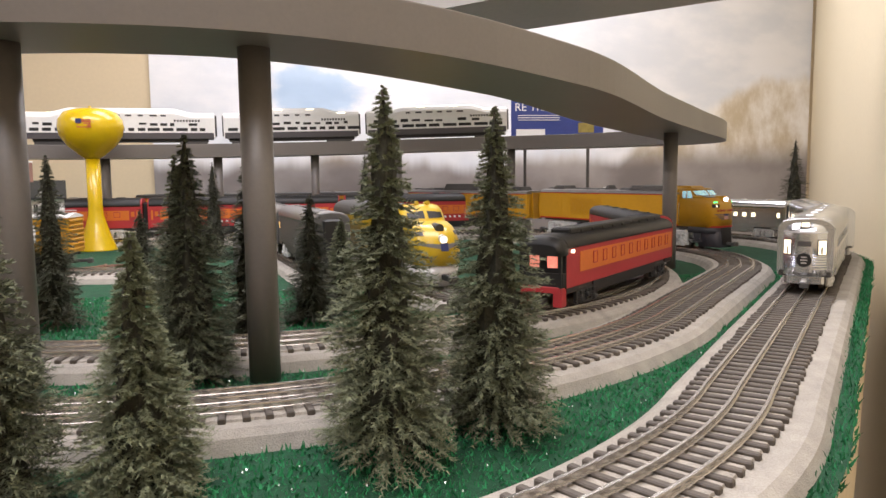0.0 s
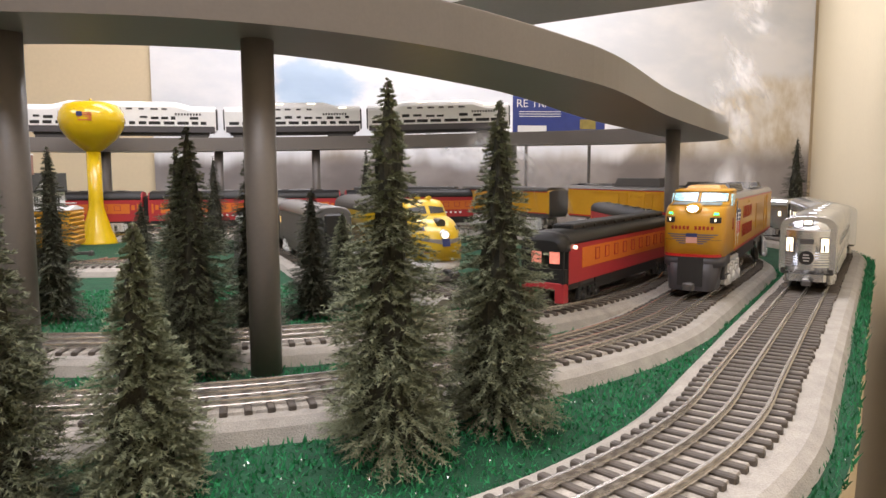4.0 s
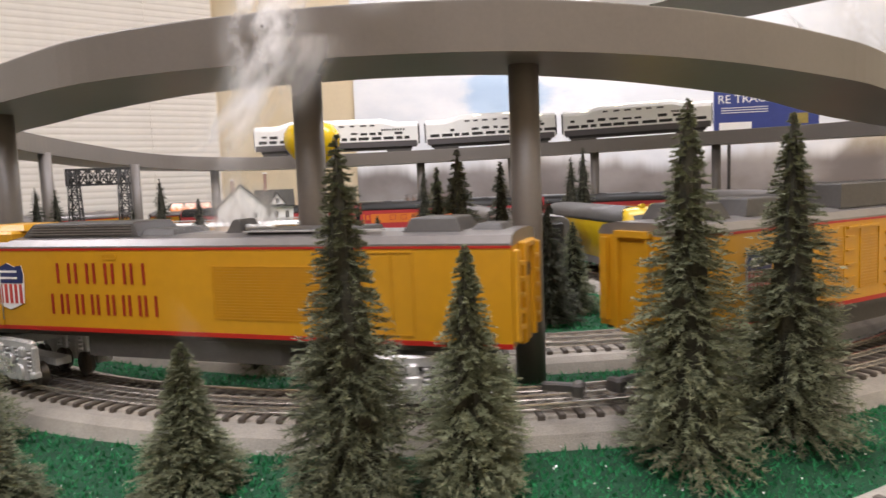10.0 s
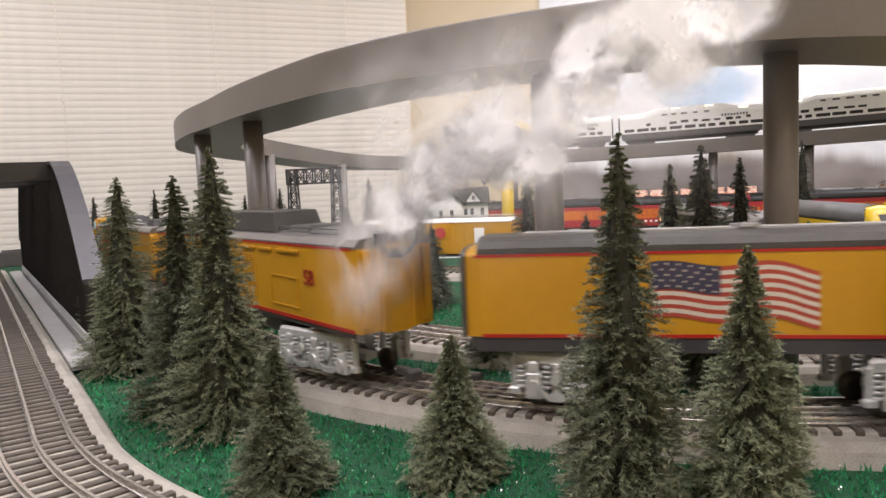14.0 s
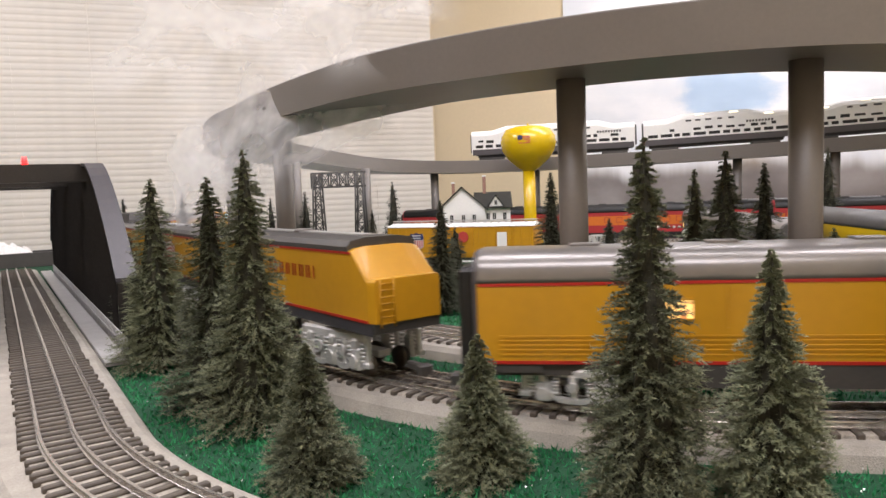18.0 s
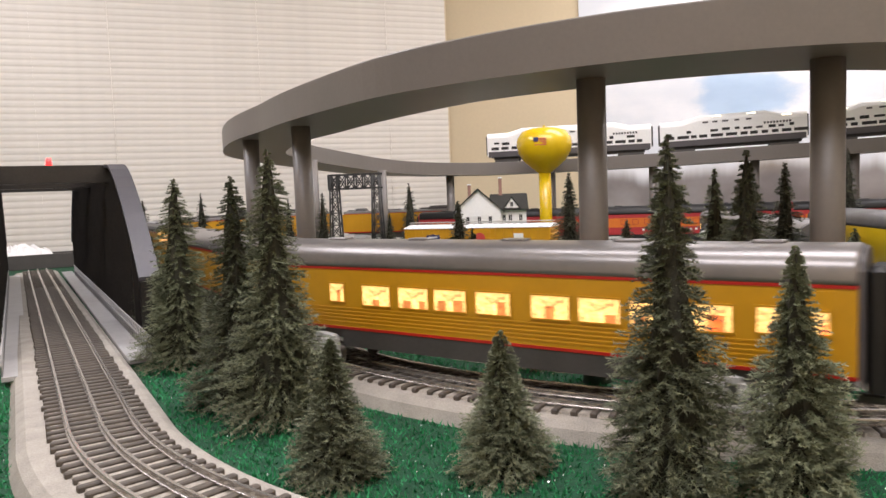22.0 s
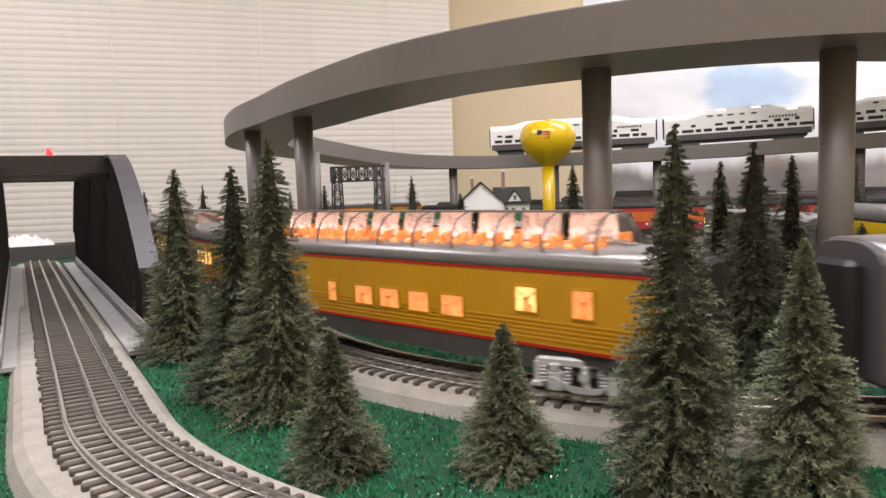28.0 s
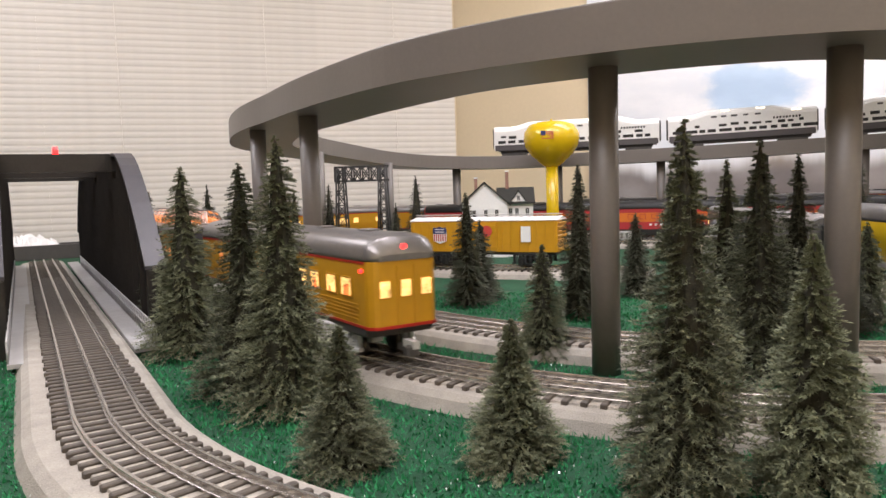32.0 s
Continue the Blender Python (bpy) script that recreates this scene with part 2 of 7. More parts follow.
def part(name, mesh, material, parent=None, label="", at=None):
    """Links a mesh as one object under a thing or a part."""
    if isinstance(mesh, list):
        for piece in mesh:
            ob = part(name, piece, material, parent, label, at)
        return ob
    me = mesh.data(name) if isinstance(mesh, Mesh) else mesh
    if material and not me.materials:
        me.materials.append(material)
    ob = new(name, me)
    ob.parent = parent
    if at:
        ob.matrix_basis = at
    if label:
        ob["label"] = label
    return ob


def thing(name, label, category, group="", at=None, kind=""):
    ob = new(name)
    ob.empty_display_size = 0.01
    if at:
        ob.matrix_basis = at
    return tagged(ob, label, category, group, kind)


def setting(name, mesh, material, label="", category="", kind="structure"):
    return tagged(part(name, mesh, material), label, category, kind=kind)


def ground_z(y):
    """The table top falls gently away from the aisle."""
    return -0.012 * max(0.0, y - 0.5)


# ---- lines on the plan ----
def arc(cx, cy, r, a0, a1):
    n = max(3, int(abs(a1 - a0) * radians(1) * r / 0.012))
    return [(cx + r * math.cos(radians(a0 + (a1 - a0) * i / n)), cy + r * math.sin(radians(a0 + (a1 - a0) * i / n))) for i in range(n + 1)]


def straight(x0, y0, x1, y1):
    n = max(1, int(math.hypot(x1 - x0, y1 - y0) / 0.02))
    return [(x0 + (x1 - x0) * i / n, y0 + (y1 - y0) * i / n) for i in range(n + 1)]


def smooth_line(points, step=0.02):
    """A Catmull-Rom line through plan points."""
    out = []
    pts = [points[0]] + list(points) + [points[-1]]
    for i in range(1, len(pts) - 2):
        p0, p1, p2, p3 = (np.array(p, float) for p in pts[i - 1:i + 3])
        n = max(2, int(np.linalg.norm(p2 - p1) / step))
        for k in range(n):
            u = k / n
            out.append(tuple(0.5 * (2 * p1 + (p2 - p0) * u + (2 * p0 - 5 * p1 + 4 * p2 - p3) * u * u + (3 * p1 - p0 - 3 * p2 + p3) * u ** 3)))
    out.append(tuple(points[-1]))
    return out


class Line:
    """A line on the plan, measured by its length."""
    def __init__(self, points, loop=False, start=0.0):
        p = [np.array(points[0], float)]
        for q in points[1:]:
            if np.linalg.norm(np.array(q) - p[-1]) > 1e-5:
                p.append(np.array(q, float))
        self.p = np.array(p)
        self.s = np.concatenate([[0], np.cumsum(np.hypot(*np.diff(self.p, axis=0).T))])
        self.length, self.loop, self.start = self.s[-1], loop, start

    def at(self, s):
        s = s - self.start
        if self.loop:
            s %= self.length
        if s > self.length:
            e = self.p[-1] - self.p[-2]
            return self.p[-1] + e / np.linalg.norm(e) * (s - self.length)
        if s < 0:
            e = self.p[0] - self.p[1]
            return self.p[0] + e / np.linalg.norm(e) * -s
        return np.array([np.interp(s, self.s, self.p[:, 0]), np.interp(s, self.s, self.p[:, 1])])

    def way(self, s):
        d = self.at(s + 0.004) - self.at(s - 0.004)
        return d / np.linalg.norm(d)

    def stations(self, step, lo=None, hi=None):
        lo = self.start if lo is None else lo
        hi = self.start + self.length if hi is None else hi
        n = max(1, int((hi - lo) / step))
        return [lo + (hi - lo) * i / n for i in range(n + 1)]

    def sweep(self, section, step=0.02, lo=None, hi=None, caps=True):
        """Rings of a cross-section (offset to the left, height) carried along the line."""
        rings = []
        for s in self.stations(step, lo, hi):
            p, w = self.at(s), self.way(s)
            n = (-w[1], w[0])
            rings.append([(p[0] + n[0] * o, p[1] + n[1] * o, ground_z(p[1]) + z) for o, z in section])
        return rings

    def pose_at(self, s, z=0.0):
        p, w = self.at(s), self.way(s)
        return pose(p[0], p[1], ground_z(p[1]) + z, 0, 0, math.degrees(math.atan2(w[1], w[0])))


# The running line is a closed loop, travelled from right to left along the aisle.
LOOP = Line(arc(0.410, 1.185, 0.42, 25, -42.4) + straight(0.720, 0.902, 0.43, 0.584) + arc(-0.02, 0.995, 0.61, -42.4, -129.6)
            + straight(-0.409, 0.525, -1.111, 1.107) + arc(-0.76, 1.53, 0.55, 230.4, 90) + straight(-0.76, 2.08, 0.227, 2.08)
            + arc(0.227, 1.72, 0.36, 90, 25) + straight(0.553, 1.872, 0.7906, 1.3625), loop=True, start=-0.3055)
OUTER = Line(arc(0.60, 1.38, 0.52, 60, -40.4) + straight(0.996, 1.043, 0.349, 0.334) + arc(-0.07, 0.69, 0.55, -40.4, -129.6)
             + straight(-0.42, 0.266, -1.6085, 1.2739))
INNER = Line(arc(0.0, 1.2, 0.647, 20, -127) + straight(-0.389, 0.683, -0.9, 1.07))
SIDING = Line(straight(-0.12, 1.163, -1.0, 1.235))
ENGINE_TRACK = Line(straight(0.272, 0.735, 0.134, 1.345))
GREY_TRACK = Line(straight(0.135, 0.93, 0.0, 1.65))
BACK_TRACK = Line(straight(1.0, 1.87, -1.0, 1.87))

# ---- room ----
def wall(name, x0, y0, x1, y1, z0=-0.9, z1=1.5, thick=0.08, material=BEIGE):
    d = Vector((x1 - x0, y1 - y0, 0)).normalized()
    n = Vector((-d.y, d.x, 0)) * thick
    a, b = Vector((x0, y0, 0)), Vector((x1, y1, 0))
    rings = [[(*(p.xy), z0), (*((p + n).xy), z0), (*((p + n).xy), z1), (*(p.xy), z1)] for p in (a, b)]
    return setting(name, Mesh().loft(rings), material, "plain beige painted room wall", "wall")


WX, WY = -0.93, 2.6          # where the window wall meets the back wall
wall("wall_back", 2.16, WY, WX, WY, thick=-0.08)
wall("wall_window", WX, WY, WX - 0.78 * 3.2, WY - 0.63 * 3.2, thick=-0.08)
wall("wall_right", 0.62, 0.275, 2.16, WY, thick=-0.08, material=BEIGE_LIT)
wall("wall_aisle", 0.62, -1.6, 0.62, 0.275, thick=-0.08, material=BEIGE_LIT)
wall("wall_left", WX - 0.78 * 3.2, WY - 0.63 * 3.2, -3.43, -1.6, thick=-0.08)
wall("wall_front", -3.43, -1.6, 0.62, -1.6, thick=-0.08)
setting("floor", Mesh().box(-0.6, 0.5, -0.93, 6.2, 4.6, 0.06), CARPET, "brown carpet floor", "floor")
setting("ceiling", Mesh().box(-0.6, 0.5, 1.53, 6.2, 4.6, 0.06), CEIL, "white painted ceiling", "ceiling")

# Photographic mountain backdrop on the back wall.
def backdrop_material():
    m = bpy.data.materials.new("printed_sky_and_hills")
    m.use_nodes = True
    n, l = m.node_tree.nodes, m.node_tree.links
    b = n["Principled BSDF"]
    b.inputs["Roughness"].default_value = 0.7
    tc = n.new("ShaderNodeTexCoord")
    sep = n.new("ShaderNodeSeparateXYZ")
    l.new(tc.outputs["Object"], sep.inputs[0])
    def noise_at(scale, detail, stretch=(1, 1, 1), rough=0.55):
        t = n.new("ShaderNodeTexNoise")
        t.inputs["Scale"].default_value, t.inputs["Detail"].default_value, t.inputs["Roughness"].default_value = scale, detail, rough
        mp = n.new("ShaderNodeMapping")
        mp.inputs["Scale"].default_value = stretch
        l.new(tc.outputs["Object"], mp.inputs[0])
        l.new(mp.outputs[0], t.inputs["Vector"])
        return t.outputs["Fac"]

    def calc(op, x, y, z=None):
        m_ = n.new("ShaderNodeMath")
        m_.operation = op
        for k, v in enumerate((x, y, z)):
            if v is None:
                continue
            if isinstance(v, (int, float)):
                m_.inputs[k].default_value = v
            else:
                l.new(v, m_.inputs[k])
        return m_.outputs[0]

    def remap(v, lo, hi):
        r = n.new("ShaderNodeMapRange")
        r.interpolation_type = "SMOOTHSTEP"
        r.inputs["From Min"].default_value, r.inputs["From Max"].default_value = lo, hi
        l.new(v, r.inputs["Value"])
        return r.outputs[0]

    def blend(f, c0, c1):
        x = n.new("ShaderNodeMix")
        x.data_type = "RGBA"
        l.new(f, x.inputs[0])
        for k, v in ((6, c0), (7, c1)):
            if isinstance(v, tuple):
                x.inputs[k].default_value = (*v, 1)
            else:
                l.new(v, x.inputs[k])
        return x.outputs[2]

    X, Z = sep.outputs["X"], sep.outputs["Z"]
    soft = noise_at(2.4, 8, (1, 1, 1.7))
    # One clear patch of blue among the clouds.
    dx = calc("MULTIPLY", calc("SUBTRACT", X, 0.22), 3.2)
    dz = calc("MULTIPLY", calc("SUBTRACT", Z, 0.47), 6.0)
    d = calc("ADD", calc("MULTIPLY", dx, dx), calc("MULTIPLY", dz, dz))
    clear = calc("ADD", calc("MULTIPLY", d, 0.22), soft)
    sky = blend(remap(clear, 0.50, 0.62), (0.50, 0.63, 0.78), (0.84, 0.84, 0.85))
    shade = remap(noise_at(3.4, 7, (1, 1, 2.2)), 0.35, 0.65)
    grey = blend(shade, (0.84, 0.87, 0.90), (1.0, 1.0, 1.0))
    tint = n.new("ShaderNodeMix")
    tint.data_type, tint.blend_type = "RGBA", "MULTIPLY"
    tint.inputs[0].default_value = 1
    l.new(sky, tint.inputs[6])
    l.new(grey, tint.inputs[7])
    # Ridge line: low dark hills, rising to pale dry mountains on the right.
    ridge = calc("ADD", calc("MULTIPLY", noise_at(2.3, 7, (1, 1, 0)), 0.30), calc("MULTIPLY", calc("MINIMUM", calc("MAXIMUM", calc("SUBTRACT", X, 1.30), 0.0), 0.62), 0.50))
    below = remap(calc("SUBTRACT", Z, ridge), 0.030, 0.095)
    rock = remap(noise_at(3.6, 7, (1, 1, 1.3), 0.5), 0.30, 0.70)
    low = blend(rock, (0.19, 0.165, 0.155), (0.36, 0.33, 0.315))
    high = blend(remap(noise_at(5.5, 8, (1, 1, 0.55), 0.6), 0.40, 0.62), (0.56, 0.47, 0.32), (0.90, 0.87, 0.82))
    hills = blend(remap(Z, 0.17, 0.30), low, high)
    mix = n.new("ShaderNodeMix")
    mix.data_type = "RGBA"
    l.new(below, mix.inputs[0])
    l.new(hills, mix.inputs[6])
    l.new(tint.outputs[2], mix.inputs[7])
    l.new(mix.outputs[2], b.inputs["Base Color"])
    return m


setting("backdrop", Mesh().box(0.86, WY - 0.006, 0.42, 2.56, 0.006, 1.5), backdrop_material(), "printed backdrop of clouds and dry mountains", "backdrop")

# Window blinds.
blind_turn = math.degrees(math.atan2(-0.63, -0.78))
blinds = thing("window_blind", "closed cream horizontal window blind with many narrow slats", "blind", at=pose(WX, WY, 0, 0, 0, blind_turn))
slat = Mesh()
def slat_rings(x0, x1):
    return [[(x, 0.0135, -0.0108), (x, 0.0160, -0.004), (x, 0.0172, 0.004), (x, 0.0174, 0.0118), (x, 0.0166, 0.0118), (x, 0.0162, 0.004), (x, 0.0150, -0.004), (x, 0.0127, -0.0108)] for x in (x0, x1)]


slat.loft(slat_rings(0.012, 1.4295))
slat2 = Mesh()
slat2.loft(slat_rings(1.4296, 3.0))
for sm in (slat, slat2):
    me = sm.data("slat")
    for i in range(58):
        part("slat", me, BLIND, blinds, at=pose(0, 0, -0.15 + i * 0.0215))
for x in (0.25, 0.72, 1.2, 1.7, 2.3):
    part("cord", Mesh().cyl((x, 0.021, -0.16), (x, 0.021, 1.11), 0.0009, n=6), BLIND, blinds)
part("headrail", Mesh().box(1.5, 0.02, 1.13, 3.0, 0.03, 0.03), BLIND, blinds)

# ---- table and ground ----
def make_ground():
    nx, ny = 150, 120
    x0, x1, y0, y1 = -2.3, 2.0, -0.02, 2.55
    xs, ys = np.linspace(x0, x1, nx), np.linspace(y0, y1, ny)
    m = Mesh()
    keep = {}
    line = np.array([OUTER.at(s) for s in OUTER.stations(0.02)])
    ways = np.array([OUTER.way(s) for s in OUTER.stations(0.02)])

    def inside(x, y):
        d = (line[:, 0] - x) ** 2 + (line[:, 1] - y) ** 2
        i = int(d.argmin())
        left = (x - line[i, 0]) * -ways[i, 1] + (y - line[i, 1]) * ways[i, 0]
        edge = 0.050 if x > -0.22 else 0.050 + (-0.22 - x) * 2.5
        return left < edge and (x - WX) * 0.63 - (y - WY) * 0.78 > 0.01
    for j, y in enumerate(ys):
        for i, x in enumerate(xs):
            if inside(x, y):
                keep[i, j] = len(m.v)
                m.v.append((x, y, ground_z(y) + 0.0012 * noise.noise((x * 30, y * 30, 0))))
    for j in range(ny - 1):
        for i in range(nx - 1):
            q = [(i, j), (i + 1, j), (i + 1, j + 1), (i, j + 1)]
            if all(k in keep for k in q):
                m.f.append(tuple(keep[k] for k in q))
                m.smooth.append(True)
    # A verge that follows the outer line to the very edge of the table.
    for o0, o1 in ((0.046, 0.055), (0.055, 0.064)):
        m.loft([[(p[0] - w[1] * o, p[1] + w[0] * o, ground_z(p[1]) + 0.0016) for o in (o0, o1)] for p, w in ((OUTER.at(s), OUTER.way(s)) for s in OUTER.stations(0.02, 0.2, 2.4))], closed=False, caps=False)
    return m


setting("ground", make_ground(), GRASS, "bright green model grass over the layout table", "ground")
edge_line = Line([tuple(OUTER.at(s) + 0.064 * np.array((-OUTER.way(s)[1], OUTER.way(s)[0]))) for s in OUTER.stations(0.03, 0.3, 2.35)])
setting("table_edge", Mesh().loft(edge_line.sweep([(-0.03, -0.004), (0.0, -0.004), (0.0, -0.10), (-0.03, -0.10)], 0.03)), FASCIA, "tan painted edge board of the layout table", "table edge")
edge_grass = Mesh()
for s in edge_line.stations(0.0015):
    p, w = edge_line.at(s), edge_line.way(s)
    for k in range(2):
        o = random.uniform(-0.012, 0.0015)
        h = random.uniform(0.003, 0.008)
        a = random.uniform(0, 6.28)
        b = np.array((p[0] - w[1] * o, p[1] + w[0] * o))
        z = ground_z(b[1])
        edge_grass.add([(b[0] - 0.0012 * math.cos(a), b[1] - 0.0012 * math.sin(a), z - 0.001), (b[0] + 0.0012 * math.cos(a), b[1] + 0.0012 * math.sin(a), z - 0.001),
                        (b[0] + random.uniform(-0.004, 0.004), b[1] + random.uniform(-0.004, 0.004), z + h)], [(0, 1, 2)])
setting("grass_fringe", edge_grass, BLADE, "ragged green turf along the table edge", "grass", "stuff")


# ---- track ----
def track(name, line, lo=None, hi=None, gauge=0.0385, tie=0.063, bed=(-0.052, 0.052), far=False):
    top = thing(name, "three-rail model track with brown ties on pale roadbed", "track")
    a, b = bed
    part("roadbed", Mesh().loft(line.sweep([(a, -0.002), (a + 0.006, 0.0085), (a + 0.012, 0.0124), (b - 0.012, 0.0124), (b - 0.006, 0.0085), (b, -0.002)], 0.015, lo, hi)), BALLAST, top, "pale sandy roadbed")
    part("tie_bed", Mesh().loft(line.sweep([(-tie / 2 + 0.002, 0.0120), (-tie / 2 + 0.003, 0.0139), (tie / 2 - 0.003, 0.0139), (tie / 2 - 0.002, 0.0120)], 0.015, lo, hi)), TIEBED, top, "brownish grit between the ties")
    for o in (-gauge / 2, gauge / 2, 0.0):
        sec = [(o - 0.0016, 0.0155), (o - 0.0016, 0.0161), (o - 0.0005, 0.0165), (o - 0.0005, 0.0184), (o - 0.0011, 0.0188), (o - 0.0009, 0.0198), (o + 0.0009, 0.0198), (o + 0.0011, 0.0188), (o + 0.0005, 0.0184), (o + 0.0005, 0.0165), (o + 0.0016, 0.0161), (o + 0.0016, 0.0155)]
        part("rail", Mesh().loft(line.sweep(sec, 0.012, lo, hi)), RAIL, top)
    tie_mesh = Mesh().box(0, 0, 0, 0.0047, tie, 0.0044, c=0.0007).data("tie")
    count = 0
    rest = Mesh()
    for s in line.stations(0.0122, lo, hi):
        p = line.at(s)
        m = line.pose_at(s, 0.0136)
        m = m @ pose(random.uniform(-0.0006, 0.0006), random.uniform(-0.0010, 0.0010), 0, 0, 0, random.uniform(-1.5, 1.5))
        if p[1] < 0.95 and count < 290 and not far:
            part("tie", tie_mesh, TIE, top, at=m)
            count += 1
        else:
            rest.box(0, 0, 0, 0.0047, tie, 0.0044, m)
    if rest.v:
        tagged(part("tie_rest", rest, TIE, top, "brown ties of the far stretch"), kind="stuff")
    return top


track("outer_track", OUTER, gauge=0.0395, tie=0.0645, bed=(-0.051, 0.056))
track("running_track", LOOP)
track("inner_track", INNER)
track("siding_track", SIDING, far=True)
track("engine_track", ENGINE_TRACK, far=True)
track("back_track", BACK_TRACK, far=True)
track("coach_track", GREY_TRACK, far=True)


# ---- viaduct ----
VIA = smooth_line([(0.3, 1.99, 0.220), (0.62, 1.93, 0.227), (0.85, 1.75, 0.226), (0.93, 1.5, 0.222), (0.87, 1.28, 0.219), (0.675, 1.047, 0.223), (0.515, 0.867, 0.228), (0.364, 0.684, 0.236), (0.278, 0.607, 0.240), (0.16, 0.526, 0.245), (0.05, 0.486, 0.249),
                   (-0.05, 0.478, 0.250), (-0.148, 0.492, 0.250), (-0.259, 0.535, 0.251), (-0.341, 0.593, 0.252), (-0.452, 0.681, 0.252), (-0.543, 0.765, 0.252), (-0.655, 0.867, 0.252), (-0.756, 0.985, 0.251), (-0.836, 1.11, 0.248), (-0.876, 1.27, 0.243), (-0.882, 1.45, 0.235), (-0.854, 1.66, 0.222), (-0.78, 1.82, 0.214), (-0.63, 1.94, 0.209), (-0.4, 1.99, 0.209), (-0.05, 2.0, 0.213), (0.3, 1.99, 0.220)])
VIADUCT = Line([p[:2] for p in VIA])
VIA_XYZ = np.array(VIA)
HALF, DEPTH = 0.056, 0.035


def deck_z(x, y):
    return float(VIA_XYZ[((VIA_XYZ[:, 0] - x) ** 2 + (VIA_XYZ[:, 1] - y) ** 2).argmin(), 2])


def make_deck():
    rings = []
    sec = [(-HALF, 0), (HALF, 0), (HALF, DEPTH - 0.001), (HALF - 0.0005, DEPTH), (HALF - 0.0045, DEPTH), (HALF - 0.005, DEPTH - 0.001), (HALF - 0.005, 0.015), (-HALF + 0.005, 0.015), (-HALF + 0.005, DEPTH - 0.001), (-HALF + 0.0045, DEPTH), (-HALF + 0.0005, DEPTH), (-HALF, DEPTH - 0.001)]
    zs = VIA_XYZ[:len(VIADUCT.s), 2]
    for s in VIADUCT.stations(0.02):
        p, w = VIADUCT.at(s), VIADUCT.way(s)
        z = float(np.interp(s, VIADUCT.s, zs))
        rings.append([(p[0] - w[1] * o, p[1] + w[0] * o, z + dz) for o, dz in sec])
    return Mesh().loft(rings)


viaduct = thing("viaduct", "grey painted curved railway viaduct on round columns", "viaduct")
part("deck", make_deck(), CONCRETE, viaduct, "smooth grey curved deck with side walls")
for x, y in ((-0.12, 0.497), (0.051, 0.490), (0.694, 1.06), (-0.505, 0.70), (-0.665, 0.83), (-0.83, 1.31), (-0.80, 1.62), (-0.70, 1.88), (-0.42, 1.96), (-0.14, 1.985), (0.12, 1.985), (0.35, 1.965), (0.66, 1.89)):
    part("column", Mesh().lathe([(0.0118, ground_z(y) - 0.002), (0.0118, deck_z(x, y) + 0.004)], x, y, 28), CONCRETE, viaduct)
upper = thing("upper_deck", "pale grey upper deck high above the layout", "viaduct")
PALE = mat("pale_grey_paint", (0.40, 0.38, 0.35), 0.6, 0, 0.06, 8, 0.1)
UP = Line(smooth_line([(0.05, 2.03), (0.49, 1.54), (0.84, 1.15), (1.12, 0.82)]))
for nm, o0, o1, z0, z1 in (("deck", -0.15, 0.15, 0.50, 0.515), ("side_wall", -0.15, -0.142, 0.515, 0.54), ("side_wall", 0.142, 0.15, 0.515, 0.54)):
    rings = []
    for s in UP.stations(0.03):
        p, w = UP.at(s), UP.way(s)
        rings.append([(p[0] - w[1] * o, p[1] + w[0] * o, z) for o, z in ((o0, z0), (o1, z0), (o1, z1), (o0, z1))])
    part(nm, Mesh().loft(rings), PALE, upper)


